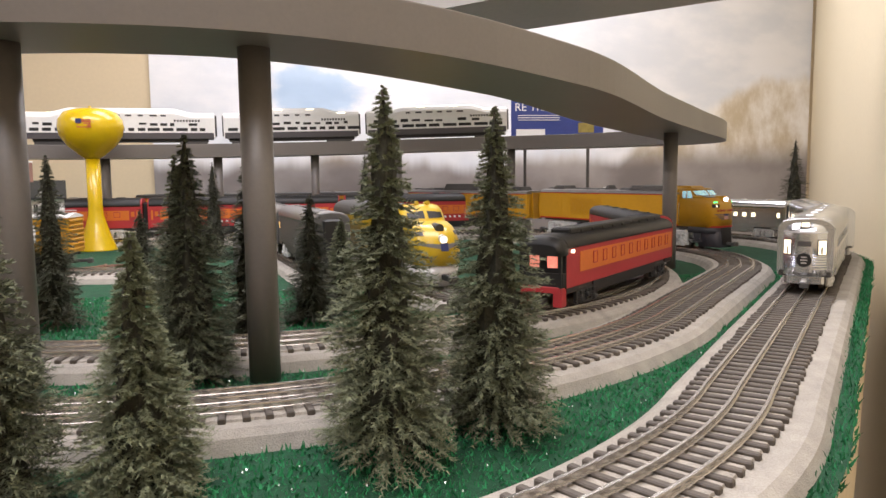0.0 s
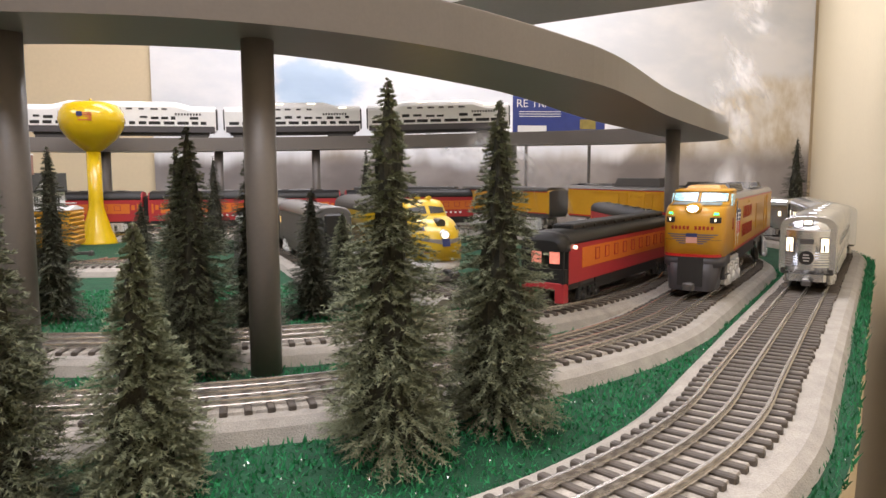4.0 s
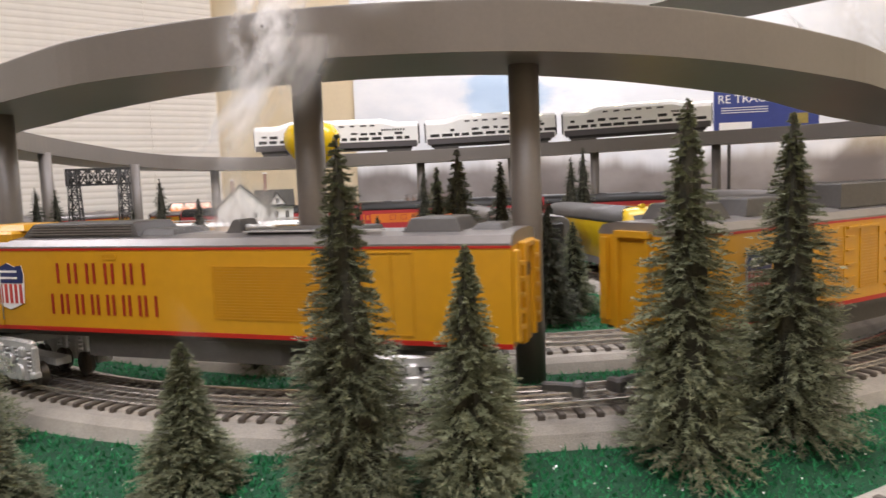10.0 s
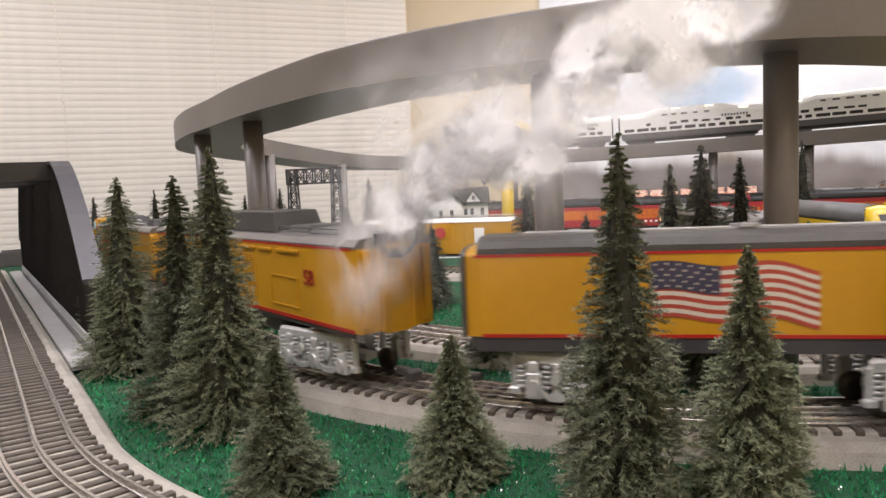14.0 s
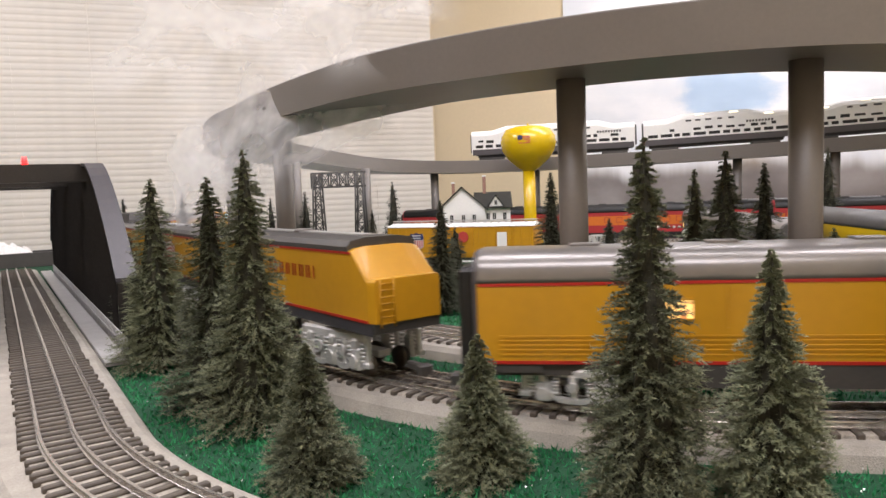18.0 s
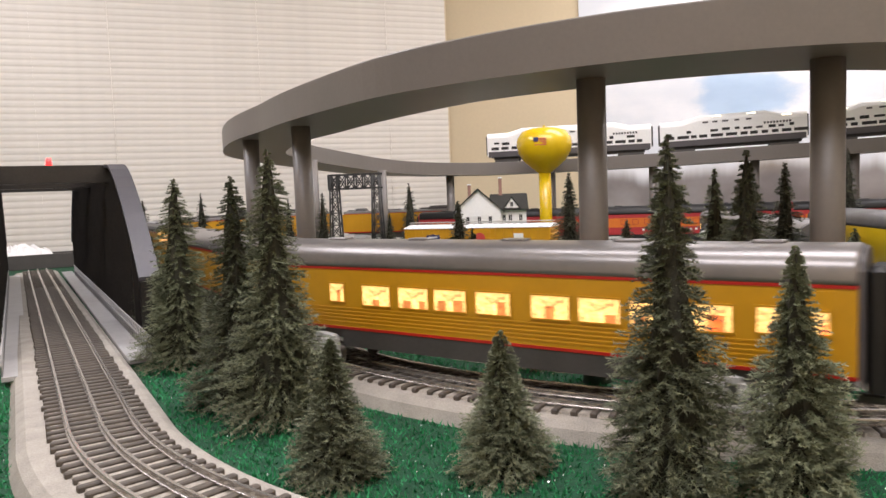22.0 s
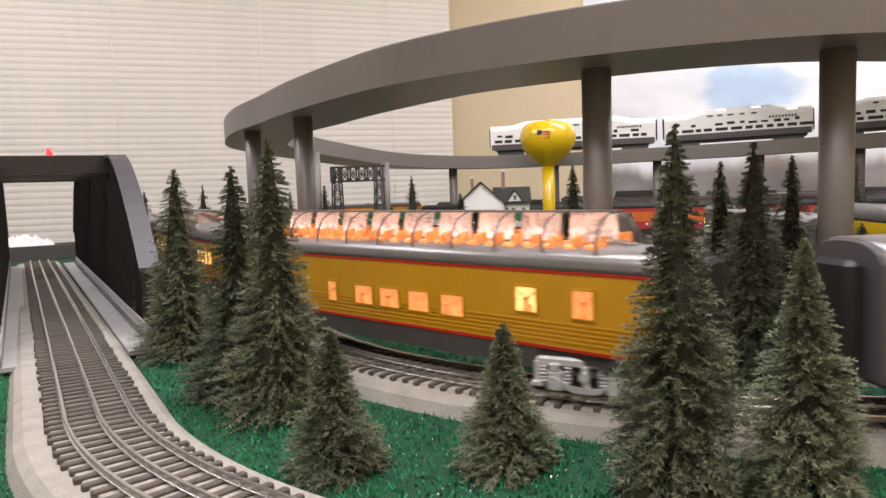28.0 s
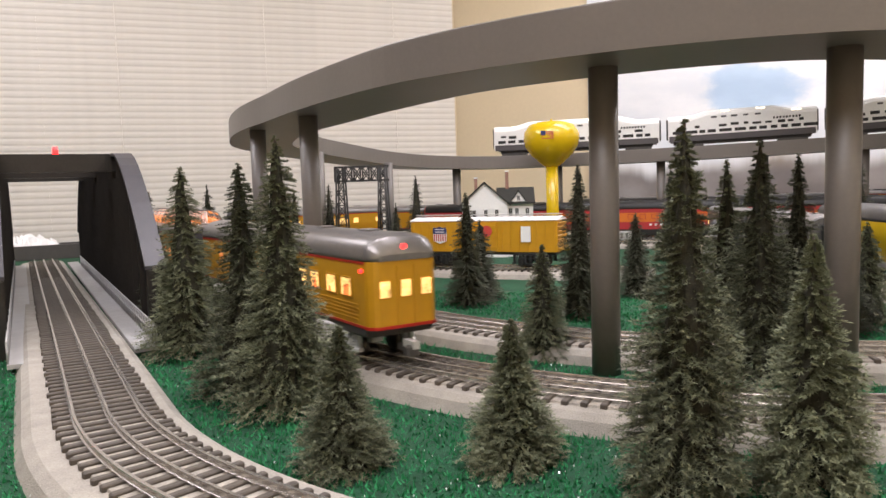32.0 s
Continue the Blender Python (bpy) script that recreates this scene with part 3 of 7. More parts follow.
# ---- trees ----
def conifer_mesh(h, r, seed, dense=1.0):
    rng = np.random.default_rng(seed)
    nb = int(760 * dense)
    u = np.sort(np.where(rng.random(nb) < 0.55, 1 - np.sqrt(1 - rng.random(nb)), rng.random(nb)))
    u = np.clip(u, 0.0, 0.995)
    az = rng.random(nb) * 2 * np.pi
    lump = 1 + 0.16 * np.sin(az * 2 + u * 9 + seed) + 0.10 * np.sin(az * 3 - u * 23 + seed * 2)
    length = r * ((1 - u) ** 0.82 * 1.0 + 0.022) * rng.uniform(0.80, 1.05, nb) * lump
    z0 = h * (0.045 + u * 0.955)
    nt = 62
    k = np.tile(np.linspace(0.25, 1.0, nt) ** 0.85, (nb, 1)) + rng.normal(0, 0.03, (nb, nt))
    droop = rng.uniform(0.10, 0.45, nb)[:, None]
    rad = length[:, None] * k
    zz = z0[:, None] - droop * rad * (0.35 + 0.65 * k) + 0.10 * rad * k * k
    bx, by = rad * np.cos(az)[:, None], rad * np.sin(az)[:, None]
    size = (0.0024 + h * 0.0098) * (0.30 + 0.70 * (1 - u) ** 0.7)[:, None] * rng.uniform(0.6, 1.25, (nb, nt))
    ta = az[:, None] + rng.uniform(-1.25, 1.25, (nb, nt))
    te = rng.uniform(-0.70, 0.60, (nb, nt)) + (u ** 3)[:, None] * 0.7
    tx, ty, tz = np.cos(ta) * np.cos(te), np.sin(ta) * np.cos(te), np.sin(te)
    sx, sy = -np.sin(ta), np.cos(ta)
    half = (0.00024 + h * 0.00070) * rng.uniform(0.6, 1.3, (nb, nt))
    lift = rng.uniform(-0.8, 0.8, (nb, nt)) * half
    base = np.stack([bx, by, np.maximum(zz, 0.0015)], -1).reshape(-1, 3)
    side = np.stack([sx * half, sy * half, lift], -1).reshape(-1, 3)
    tip = (np.stack([tx, ty, tz], -1) * size[..., None]).reshape(-1, 3)
    tipp = base + tip
    tipp[:, 2] = np.maximum(tipp[:, 2], 0.0008)
    v = np.stack([base - side, base + side, tipp], 1).reshape(-1, 3)
    me = bpy.data.meshes.new("crown")
    n = len(base)
    me.vertices.add(3 * n)
    me.vertices.foreach_set("co", v.astype(np.float32).ravel())
    me.loops.add(3 * n)
    me.loops.foreach_set("vertex_index", np.arange(3 * n, dtype=np.int32))
    me.polygons.add(n)
    me.polygons.foreach_set("loop_start", np.arange(0, 3 * n, 3, dtype=np.int32))
    me.update(calc_edges=True)
    me.validate()
    return me


def conifer(x, y, h, r, seed, dense=1.0, material=NEEDLE, lean=(0, 0)):
    t = thing("conifer_tree", "bristly olive-green model conifer tree standing in the grass", "tree", "model conifers", at=pose(x, y, ground_z(y), lean[0], lean[1], seed * 37 % 360))
    part("trunk", Mesh().cyl((0, 0, -0.002), (0, 0, h * 0.99), h * 0.016, h * 0.004, 8), TRUNK, t)
    # Lumpy dark cone, added to fill the crown and stand for its shade.
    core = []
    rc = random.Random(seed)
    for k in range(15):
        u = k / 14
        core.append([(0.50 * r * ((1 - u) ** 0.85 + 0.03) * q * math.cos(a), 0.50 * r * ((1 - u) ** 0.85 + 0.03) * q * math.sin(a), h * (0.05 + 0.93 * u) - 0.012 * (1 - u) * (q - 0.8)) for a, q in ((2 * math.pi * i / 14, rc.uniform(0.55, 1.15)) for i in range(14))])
    part("inner_foliage", Mesh().loft(core), CROWN_SHADE, t, "dark solid core that stands for shade inside the crown")
    part("crown", conifer_mesh(h, r, seed, dense), material, t)
    return t


NEAR_TREES = [
    (-0.524, 0.480, 0.187, 0.047, 1), (-0.382, 0.373, 0.182, 0.043, 2), (-0.331, 0.346, 0.199, 0.044, 3), (-0.240, 0.257, 0.082, 0.030, 4), (-0.148, 0.289, 0.083, 0.030, 5),
    (-0.055, 0.266, 0.187, 0.037, 6), (0.004, 0.287, 0.130, 0.034, 7), (0.126, 0.319, 0.202, 0.042, 8), (0.196, 0.352, 0.195, 0.042, 9), (-0.003, 0.506, 0.187, 0.042, 10)]
for x, y, h, r, seed in NEAR_TREES:
    conifer(x, y, h, r, seed, 1.5)
MID_TREES = [
    (-0.66, 0.60, 0.125, 0.032, 11), (-0.024, 0.585, 0.176, 0.034, 12), (0.035, 0.60, 0.180, 0.034, 13), (-0.182, 0.765, 0.184, 0.036, 14), (-0.182, 0.545, 0.105, 0.030, 15),
    (-0.345, 0.835, 0.155, 0.036, 16), (-0.343, 0.892, 0.115, 0.034, 17), (0.126, 0.788, 0.11, 0.034, 18), (0.09, 0.72, 0.14, 0.036, 19), (-0.13, 0.95, 0.12, 0.034, 20)]
for x, y, h, r, seed in MID_TREES:
    conifer(x, y, h, r, seed, 1.0, NEEDLE2 if seed % 3 else NEEDLE)
for x, y, h, seed in ((-1.2, 1.2, 0.18, 21), (-1.06, 1.22, 0.19, 22), (-0.80, 1.22, 0.185, 23), (-0.75, 1.20, 0.18, 24), (-0.60, 1.30, 0.195, 25), (-0.86, 1.25, 0.17, 26), (0.24, 1.45, 0.23, 27), (0.21, 1.42, 0.21, 28), (1.30, 1.55, 0.25, 29), (-0.1, 1.5, 0.2, 30), (1.05, 1.75, 0.16, 31), (-0.57, 1.12, 0.14, 32)):
    conifer(x, y, h, h * 0.2, seed, 0.6, NEEDLE2)


# ---- grass ----
def flock():
    rng = np.random.default_rng(3)
    n = 230000
    x = rng.uniform(-1.0, 0.95, n)
    y = 0.12 + rng.random(n) ** 1.3 * 0.85
    lines = [np.array([l.at(s) for s in l.stations(0.01)]) for l in (OUTER, LOOP, INNER)]
    keep = np.ones(n, bool)
    for l in lines:
        for i in range(0, n, 5000):
            d = np.sqrt(((x[i:i + 5000, None] - l[None, :, 0]) ** 2 + (y[i:i + 5000, None] - l[None, :, 1]) ** 2).min(1))
            keep[i:i + 5000] &= d > 0.0505
    ol = lines[0]
    ow = np.array([OUTER.way(s) for s in OUTER.stations(0.01)])
    idx = np.concatenate([((x[i:i + 5000, None] - ol[None, :, 0]) ** 2 + (y[i:i + 5000, None] - ol[None, :, 1]) ** 2).argmin(1) for i in range(0, n, 5000)])
    left = (x - ol[idx, 0]) * -ow[idx, 1] + (y - ol[idx, 1]) * ow[idx, 0]
    keep &= ((left < 0.062) & ((left > 0.057) | (left < 0.0))) | (x < -0.3)
    x, y = x[keep], y[keep]
    n = len(x)
    z = -0.012 * np.maximum(0, y - 0.5)
    clump = np.sin(x * 310 + 2 * np.sin(y * 190)) * np.sin(y * 340 + 2 * np.sin(x * 210))
    hgt = rng.uniform(0.0014, 0.0042, n) * (1.0 + 0.55 * clump)
    a = rng.random(n) * 6.283
    wd = rng.uniform(0.0006, 0.0013, n)
    base = np.stack([x, y, z - 0.0006], 1)
    side = np.stack([np.cos(a) * wd, np.sin(a) * wd, 0 * a], 1)
    tip = np.stack([rng.normal(0, 0.0016, n), rng.normal(0, 0.0016, n), hgt], 1)
    v = np.stack([base - side, base + side, base + tip], 1).reshape(-1, 3)
    me = bpy.data.meshes.new("grass_flock")
    me.vertices.add(3 * n)
    me.vertices.foreach_set("co", v.astype(np.float32).ravel())
    me.loops.add(3 * n)
    me.loops.foreach_set("vertex_index", np.arange(3 * n, dtype=np.int32))
    me.polygons.add(n)
    me.polygons.foreach_set("loop_start", np.arange(0, 3 * n, 3, dtype=np.int32))
    me.update(calc_edges=True)
    glint = Mesh()
    for k in range(900):
        i = int(rng.integers(n))
        s, q = rng.uniform(0.0003, 0.0007), rng.uniform(0, 6.28)
        glint.add([(x[i] + s * math.cos(q + t), y[i] + s * math.sin(q + t) * 0.8, z[i] + 0.0034 + 0.0007 * math.sin(t + q)) for t in (0, 2.1, 4.2)], [(0, 1, 2)])
    return me, glint


flock_mesh, glints = flock()
setting("grass_flock", flock_mesh, BLADE, "dense emerald green model turf", "grass", "stuff")
setting("grass_glitter", glints, mat("mica_fleck", (0.85, 0.9, 0.86), 0.15, 0.3, 0.1, 50, 0), "scattered shiny flecks in the turf", "glitter", "stuff")


# ---- rolling stock ----
def ring(x, w, z0, z1, zt, n=8, flat=1.0):
    """A car's cross-section at x: half width, sill, eave, roof top."""
    pts = [(x, w, z0), (x, w, z1)]
    for i in range(1, n):
        a = math.pi * i / n
        pts.append((x, w * math.copysign(abs(math.cos(a)) ** flat, math.cos(a)), z1 + (zt - z1) * math.sin(a) ** 0.8))
    return pts + [(x, -w, z1), (x, -w, z0)]


def strip(x0, x1, w, z, h, proud=0.0005):
    """A band on each side of a car: two pieces."""
    return [Mesh().box((x0 + x1) / 2, sgn * (w + proud / 2), z, x1 - x0, proud, h) for sgn in (1, -1)]


def wheel_mesh(r=0.0085):
    return Mesh().lathe([(r * 0.25, -0.003), (r * 0.8, -0.003), (r, -0.002), (r, 0.001), (r * 1.12, 0.0015), (r * 1.12, 0.0028), (r * 0.3, 0.0028)], n=18).data("wheel")


WHEEL = wheel_mesh()


def truck_mesh(axles=2, wb=0.040, tall=1.0):
    """Cast side frames with journal boxes, coil springs and dished equalisers."""
    m = Mesh()
    span = wb * (axles - 1)
    for sgn in (1, -1):
        y = sgn * 0.0272
        m.box(0, y, 0.0240, span + 0.026, 0.0050, 0.0052, c=0.0013)
        for sx in (1, -1):
            m.box(sx * (span / 2 + 0.0125), y, 0.0160, 0.0046, 0.0048, 0.0155, c=0.001)
            m.box(sx * (span / 2 + 0.0125), y + sgn * 0.0008, 0.0085, 0.0080, 0.0060, 0.0032, c=0.0008)
        for i in range(axles):
            x = -span / 2 + i * wb
            m.box(x, y + sgn * 0.0012, 0.0118, 0.0112, 0.0068, 0.0135, c=0.002)
            m.cyl((x, y, 0.0098), (x, y + sgn * 0.0066, 0.0098), 0.0042, n=12)
            m.box(x, y + sgn * 0.0026, 0.0205, 0.0070, 0.0046, 0.0050, c=0.001)
            for d in (-0.0085, 0.0085):
                for k in range(5):
                    m.cyl((x + d, y + sgn * 0.0014, 0.0098 + k * 0.0024), (x + d, y + sgn * 0.0014, 0.0112 + k * 0.0024), 0.0027, n=8)
        for i in range(axles - 1):
            x = -span / 2 + (i + 0.5) * wb
            # Dished bar from journal to journal.
            rings = []
            for k in range(9):
                u = -1 + k / 4
                z = 0.0042 + 0.0062 * u ** 4
                rings.append([(x + u * (wb / 2 - 0.004), y + sgn * a, z + b) for a, b in ((-0.001, 0), (0.0042, 0), (0.0042, 0.0030), (-0.001, 0.0030))])
            m.loft(rings)
            m.box(x, y + sgn * 0.0008, 0.0150, 0.0052, 0.0044, 0.0150, c=0.001)
            m.cyl((x, y + sgn * 0.002, 0.0150), (x, y + sgn * 0.0052, 0.0150), 0.0034, n=12)
    m.box(0, 0, 0.0235, 0.016, 0.050, 0.006)
    m.box(0, 0, 0.0105, span, 0.012, 0.004)
    m.v = [(x, y, z * tall) for x, y, z in m.v]
    return m.data("truck")


def raised(car, up=0.0155):
    """Lifts a tall car's body above its trucks; the pilot stays at the rail and grows instead."""
    for ob in car.children:
        kind = ob.name.split(".")[0]
        if kind in ("pilot", "coupler_pocket"):
            ob.matrix_basis = Matrix.Diagonal((1, 1, 2.05, 1)) @ ob.matrix_basis
        elif kind != "coupler":
            ob.matrix_basis = pose(0, 0, up) @ ob.matrix_basis


def add_trucks(car, xf, xr, axles=2, wb=0.040, material=SILVER, tall=1.0):
    out = []
    me = truck_mesh(axles, wb, tall)
    for x in (xf, xr):
        t = part("truck", me, material, car, "cast silver wheel truck", at=pose(x, 0, 0))
        for i in range(axles):
            for sgn in (1, -1):
                part("wheel", WHEEL, DARKRAIL, t, at=pose(-wb * (axles - 1) / 2 + i * wb, sgn * 0.0185, 0.0085, 90 * sgn, 0, 0))
        out.append(t)
    return out


def couplers(car, L, z=0.014):
    for sgn in (1, -1):
        part("coupler", Mesh().box(sgn * (L / 2 + 0.008), 0, z, 0.022, 0.006, 0.005, c=0.001).box(sgn * (L / 2 + 0.020), 0.002, z, 0.007, 0.012, 0.008, c=0.0015), DARKGREY, car)


SEATS = random.Random(8)


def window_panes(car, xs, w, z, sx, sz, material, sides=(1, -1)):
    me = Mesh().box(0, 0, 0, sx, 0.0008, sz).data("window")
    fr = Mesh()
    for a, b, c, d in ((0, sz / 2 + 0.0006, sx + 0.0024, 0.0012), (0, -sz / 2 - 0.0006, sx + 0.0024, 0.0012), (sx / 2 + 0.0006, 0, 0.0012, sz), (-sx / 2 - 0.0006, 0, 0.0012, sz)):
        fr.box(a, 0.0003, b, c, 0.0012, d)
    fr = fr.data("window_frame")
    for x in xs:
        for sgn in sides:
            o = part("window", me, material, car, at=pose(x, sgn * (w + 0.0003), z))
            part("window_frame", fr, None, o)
            # Blocks set on the pane glow dimly, as seats lit from inside.
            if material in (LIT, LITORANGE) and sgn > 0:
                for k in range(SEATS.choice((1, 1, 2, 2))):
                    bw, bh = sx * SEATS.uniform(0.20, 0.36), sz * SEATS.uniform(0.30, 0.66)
                    part("seat_back", Mesh().box(SEATS.uniform(-0.32, 0.32) * sx, 0.0005, -sz / 2 + bh / 2, bw, 0.0004, bh), LITDIM, o, "dim glowing block on the pane for a lit seat")


def framed(material):
    """Window frames take the colour of the car side."""
    for me in bpy.data.meshes:
        if me.name.startswith("window_frame") and not me.materials:
            me.materials.append(material)


ROUND = [(-0.05, 1.0), (-0.034, 0.995), (-0.022, 0.975), (-0.013, 0.94), (-0.006, 0.88), (-0.002, 0.81), (0.0, 0.74)]


def passenger_car(name, label, L=0.475, side=YELLOW, roof=ROOFGREY, stripe=RED, skirt=DARKGREY, xs=(), win=(0.013, 0.011), zwin=0.064, lit=LIT, group="passenger cars", w=0.031, tail=None, ends=True, door=True, fluted=True, z0=0.031, z1=0.084, zt=0.105):
    car = thing(name, label, "train car", group)
    h = L / 2
    # Side shell with thickness, roof as a separate curved skin.
    rings = []
    stations = [-h, h] if tail != "round" else [-h] + [h + d for d, _ in ROUND]
    for x in stations:
        k = 1.0
        if tail == "round" and x > h - 0.05:
            k = float(np.interp(x - h, [d for d, _ in ROUND], [q for _, q in ROUND]))
        rings.append([(x, w * k, z0), (x, w * k, z1), (x, -w * k, z1), (x, -w * k, z0)])
    part("body", Mesh().loft(rings, smooth=tail == "round"), side, car)
    rr = []
    rs = [-h, -h + 0.002, h - 0.002, h] if tail is None else [-h, -h + 0.002] + [h + d for d, _ in ROUND]
    for i, x in enumerate(rs):
        k, dz = 1.0, 0.0
        if tail and x > h - 0.05:
            u = (x - (h - 0.05)) / 0.05
            k = float(np.interp(x - h, [d for d, _ in ROUND], [q for _, q in ROUND]))
            dz = -0.012 * u ** 2.4
        elif i in (0, len(rs) - 1) and tail is None:
            k, dz = 0.985, -0.0008
        rr.append(ring(x, (w + 0.0006) * k, z1, z1 + 0.003, zt + dz, 12, 0.75))
    part("roof", Mesh().loft(rr, smooth=True), roof, car, "rounded roof")
    for x in np.linspace(-h + 0.05, h - 0.07, 5):
        part("roof_vent", Mesh().box(x, 0.0, zt + 0.0004, 0.02, 0.012, 0.0022, c=0.0006), roof, car)
    if stripe:
        e = 0.001 if tail != "round" else 0.05
        part("belt_stripe", strip(-h, h - e, w, z1 - 0.001, 0.0022), stripe, car, "thin red stripe")
        part("sill_stripe", strip(-h, h - e, w, z0 + 0.001, 0.0022), stripe, car, "thin red stripe")
    if fluted:
        fm = []
        for k in range(5):
            fm += strip(-h + 0.012, h - 0.014 - (0.05 if tail == "round" else 0), w, z0 + 0.006 + k * 0.003, 0.0012, 0.0006)
        part("fluting", fm, side, car)
    sk = []
    for sgn in (1, -1):
        sk.append(Mesh())
        sk[-1].box(0, sgn * (w - 0.0012), z0 - 0.0075, L * 0.60, 0.002, 0.0150)
        for sx in (1, -1):
            sk[-1].box(sx * L * 0.455, sgn * (w - 0.0015), z0 - 0.003, L * 0.085, 0.002, 0.006)
    part("skirt", sk, skirt, car)
    part("underframe", Mesh().box(0, 0, z0 - 0.004, L - 0.006, w * 1.85, 0.008).box(0, 0, z0 - 0.012, L * 0.45, 0.034, 0.012), DARKGREY, car)
    if ends:
        for sgn in ((1, -1) if tail is None else (-1,)):
            d = Mesh()
            d.loft([ring(sgn * (h + 0.0005), w, z0 - 0.004, z1, zt - 0.001, 10, 0.75), ring(sgn * (h + 0.003), w * 0.97, z0 - 0.004, z1, zt - 0.002, 10, 0.75)])
            part("end_wall", d, BANDGREY if side is YELLOW else side, car, "dark grey car end")
            part("diaphragm", Mesh().box(sgn * (h + 0.0085), 0, 0.057, 0.011, 0.034, 0.072, c=0.003), BLACK, car, "black rubber diaphragm")
    couplers(car, L)
    if xs is not None and len(xs):
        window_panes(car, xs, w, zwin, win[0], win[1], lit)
    if door:
        for sx in (1, -1):
            if tail and sx > 0:
                continue
            dm = [Mesh().box(sx * (h - 0.018), sgn * (w + 0.0002), 0.057, 0.0165, 0.0006, 0.046) for sgn in (1, -1)]
            part("door", dm, side, car)
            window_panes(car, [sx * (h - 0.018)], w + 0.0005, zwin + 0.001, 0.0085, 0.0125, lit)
    framed(side)
    return car, add_trucks(car, h - 0.068, -h + 0.068), (h - 0.068, -h + 0.068)


def shield(car, x, z, w, side=1, s=1.0):
    o = side * (w + 0.0007)
    part("emblem", Mesh().loft([[(x + a * s, o + side * d, z + b * s) for a, b in ((-0.0125, -0.012), (0, -0.0165), (0.0125, -0.012), (0.0135, 0.006), (0.012, 0.0125), (0.006, 0.0115), (0, 0.014), (-0.006, 0.0115), (-0.012, 0.0125), (-0.0135, 0.006))] for d in (-0.0003, 0.0003)]), WHITE, car, "shield emblem with white ground")
    part("emblem_field", Mesh().loft([[(x + a * s, o + side * d, z + b * s) for a, b in ((-0.0128, 0.001), (0.0128, 0.001), (0.0135, 0.006), (0.012, 0.0125), (0.006, 0.0115), (0, 0.014), (-0.006, 0.0115), (-0.012, 0.0125), (-0.0135, 0.006))] for d in (0.0004, 0.0008)]), BLUE, car, "dark blue emblem field")
    bars = Mesh()
    for k in range(2):
        bars.box(x, o + side * 0.001, z + (0.0085 - k * 0.0042) * s, 0.017 * s, 0.0004, 0.0014 * s)
    part("emblem_print", bars, WHITE, car)
    st = Mesh()
    for k in range(6):
        st.box(x + (-0.0105 + k * 0.0042) * s, o + side * 0.0006, z - 0.006 * s, 0.0021 * s, 0.0004, 0.0125 * s)
    part("emblem_stripe_field", st, PINK, car, "red emblem stripes")


def shell_x(levels, y, z):
    """The front of a nose at half-breadth y and height z. levels: height, front, half width, corner radius, bow."""
    zs = [q[0] for q in levels]
    xf, w, r, bow = (float(np.interp(z, zs, [q[i] for q in levels])) for i in (1, 2, 3, 4))
    a = min(abs(y), w)
    x = xf - bow * (a / w) ** 2
    if a > w - r:
        x -= r - math.sqrt(max(0.0, r * r - (a - w + r) ** 2))
    return x


def shell(levels, xb, n=9):
    """A closed nose, rounded in plan, from its levels; the levels that come twice make a crease."""
    m = Mesh()
    run = []
    for q in levels + [None]:
        if q is not None and (not run or run[-1] != q):
            run.append(q)
            continue
        rings = []
        for z, xf, w, r, bow in run:
            ys = [w * math.sin(math.pi / 2 * i / n) for i in range(n, -n - 1, -1)]
            rings.append([(xb, w, z)] + [(shell_x([(z, xf, w, r, bow)], y, z), y, z) for y in ys] + [(xb, -w, z)])
        m.loft(rings, caps=len(run) > 1, smooth=True)
        run = [q]
    return m


def patch(levels, y0, y1, z0, z1, proud=0.0005, n=6, thick=0.0012):
    """A plate that hugs a nose between two breadths and two heights; heights may be pairs for y0 and y1."""
    za, zb = (z0, z0) if isinstance(z0, float) else z0
    zc, zd = (z1, z1) if isinstance(z1, float) else z1
    rings = []
    for i in range(n + 1):
        u = i / n
        y, lo, hi = y0 + (y1 - y0) * u, za + (zb - za) * u, zc + (zd - zc) * u
        a, b = shell_x(levels, y, lo) + proud, shell_x(levels, y, hi) + proud
        rings.append([(a, y, lo), (b, y, hi), (b - thick, y, hi), (a - thick, y, lo)])
    return Mesh().loft(rings)


def sloped_box(x, z, sx, sy, sz, lean=0.006):
    """A roof housing with slanting ends."""
    return Mesh().loft([[(x - sx / 2 + d, y0, z + dz), (x + sx / 2 - d, y0, z + dz), (x + sx / 2 - d, -y0, z + dz), (x - sx / 2 + d, -y0, z + dz)] for d, y0, dz in ((0, sy / 2, 0), (lean, sy / 2 - 0.003, sz - 0.0008), (lean + 0.001, sy / 2 - 0.004, sz))])


def flat_roof(x0, x1, w, z):
    """A nearly flat roof with bevelled pale edges."""
    prof = [(w + 0.0003, z), (w + 0.0003, z + 0.0016), (w * 0.90, z + 0.0062), (w * 0.5, z + 0.0082), (-w * 0.5, z + 0.0082), (-w * 0.90, z + 0.0062), (-w - 0.0003, z + 0.0016), (-w - 0.0003, z)]
    return Mesh().loft([[(x, a, b) for a, b in prof] for x in (x0, x1)])


def name_bars(car, x0, z, height, width, count, w, stroke=0.0021):
    """Plain bars where a painted name stands: each letter as two or three strokes."""
    step = (width + stroke) / count
    for k in range(count):
        x = x0 - k * step
        lw = step * 0.62
        m = Mesh()
        for d in (0.0, lw):
            m.box(x - d, w + 0.0006, z, stroke, 0.0005, height)
        part("letter_bar", m, PAINTRED, car, "red painted letter bar")


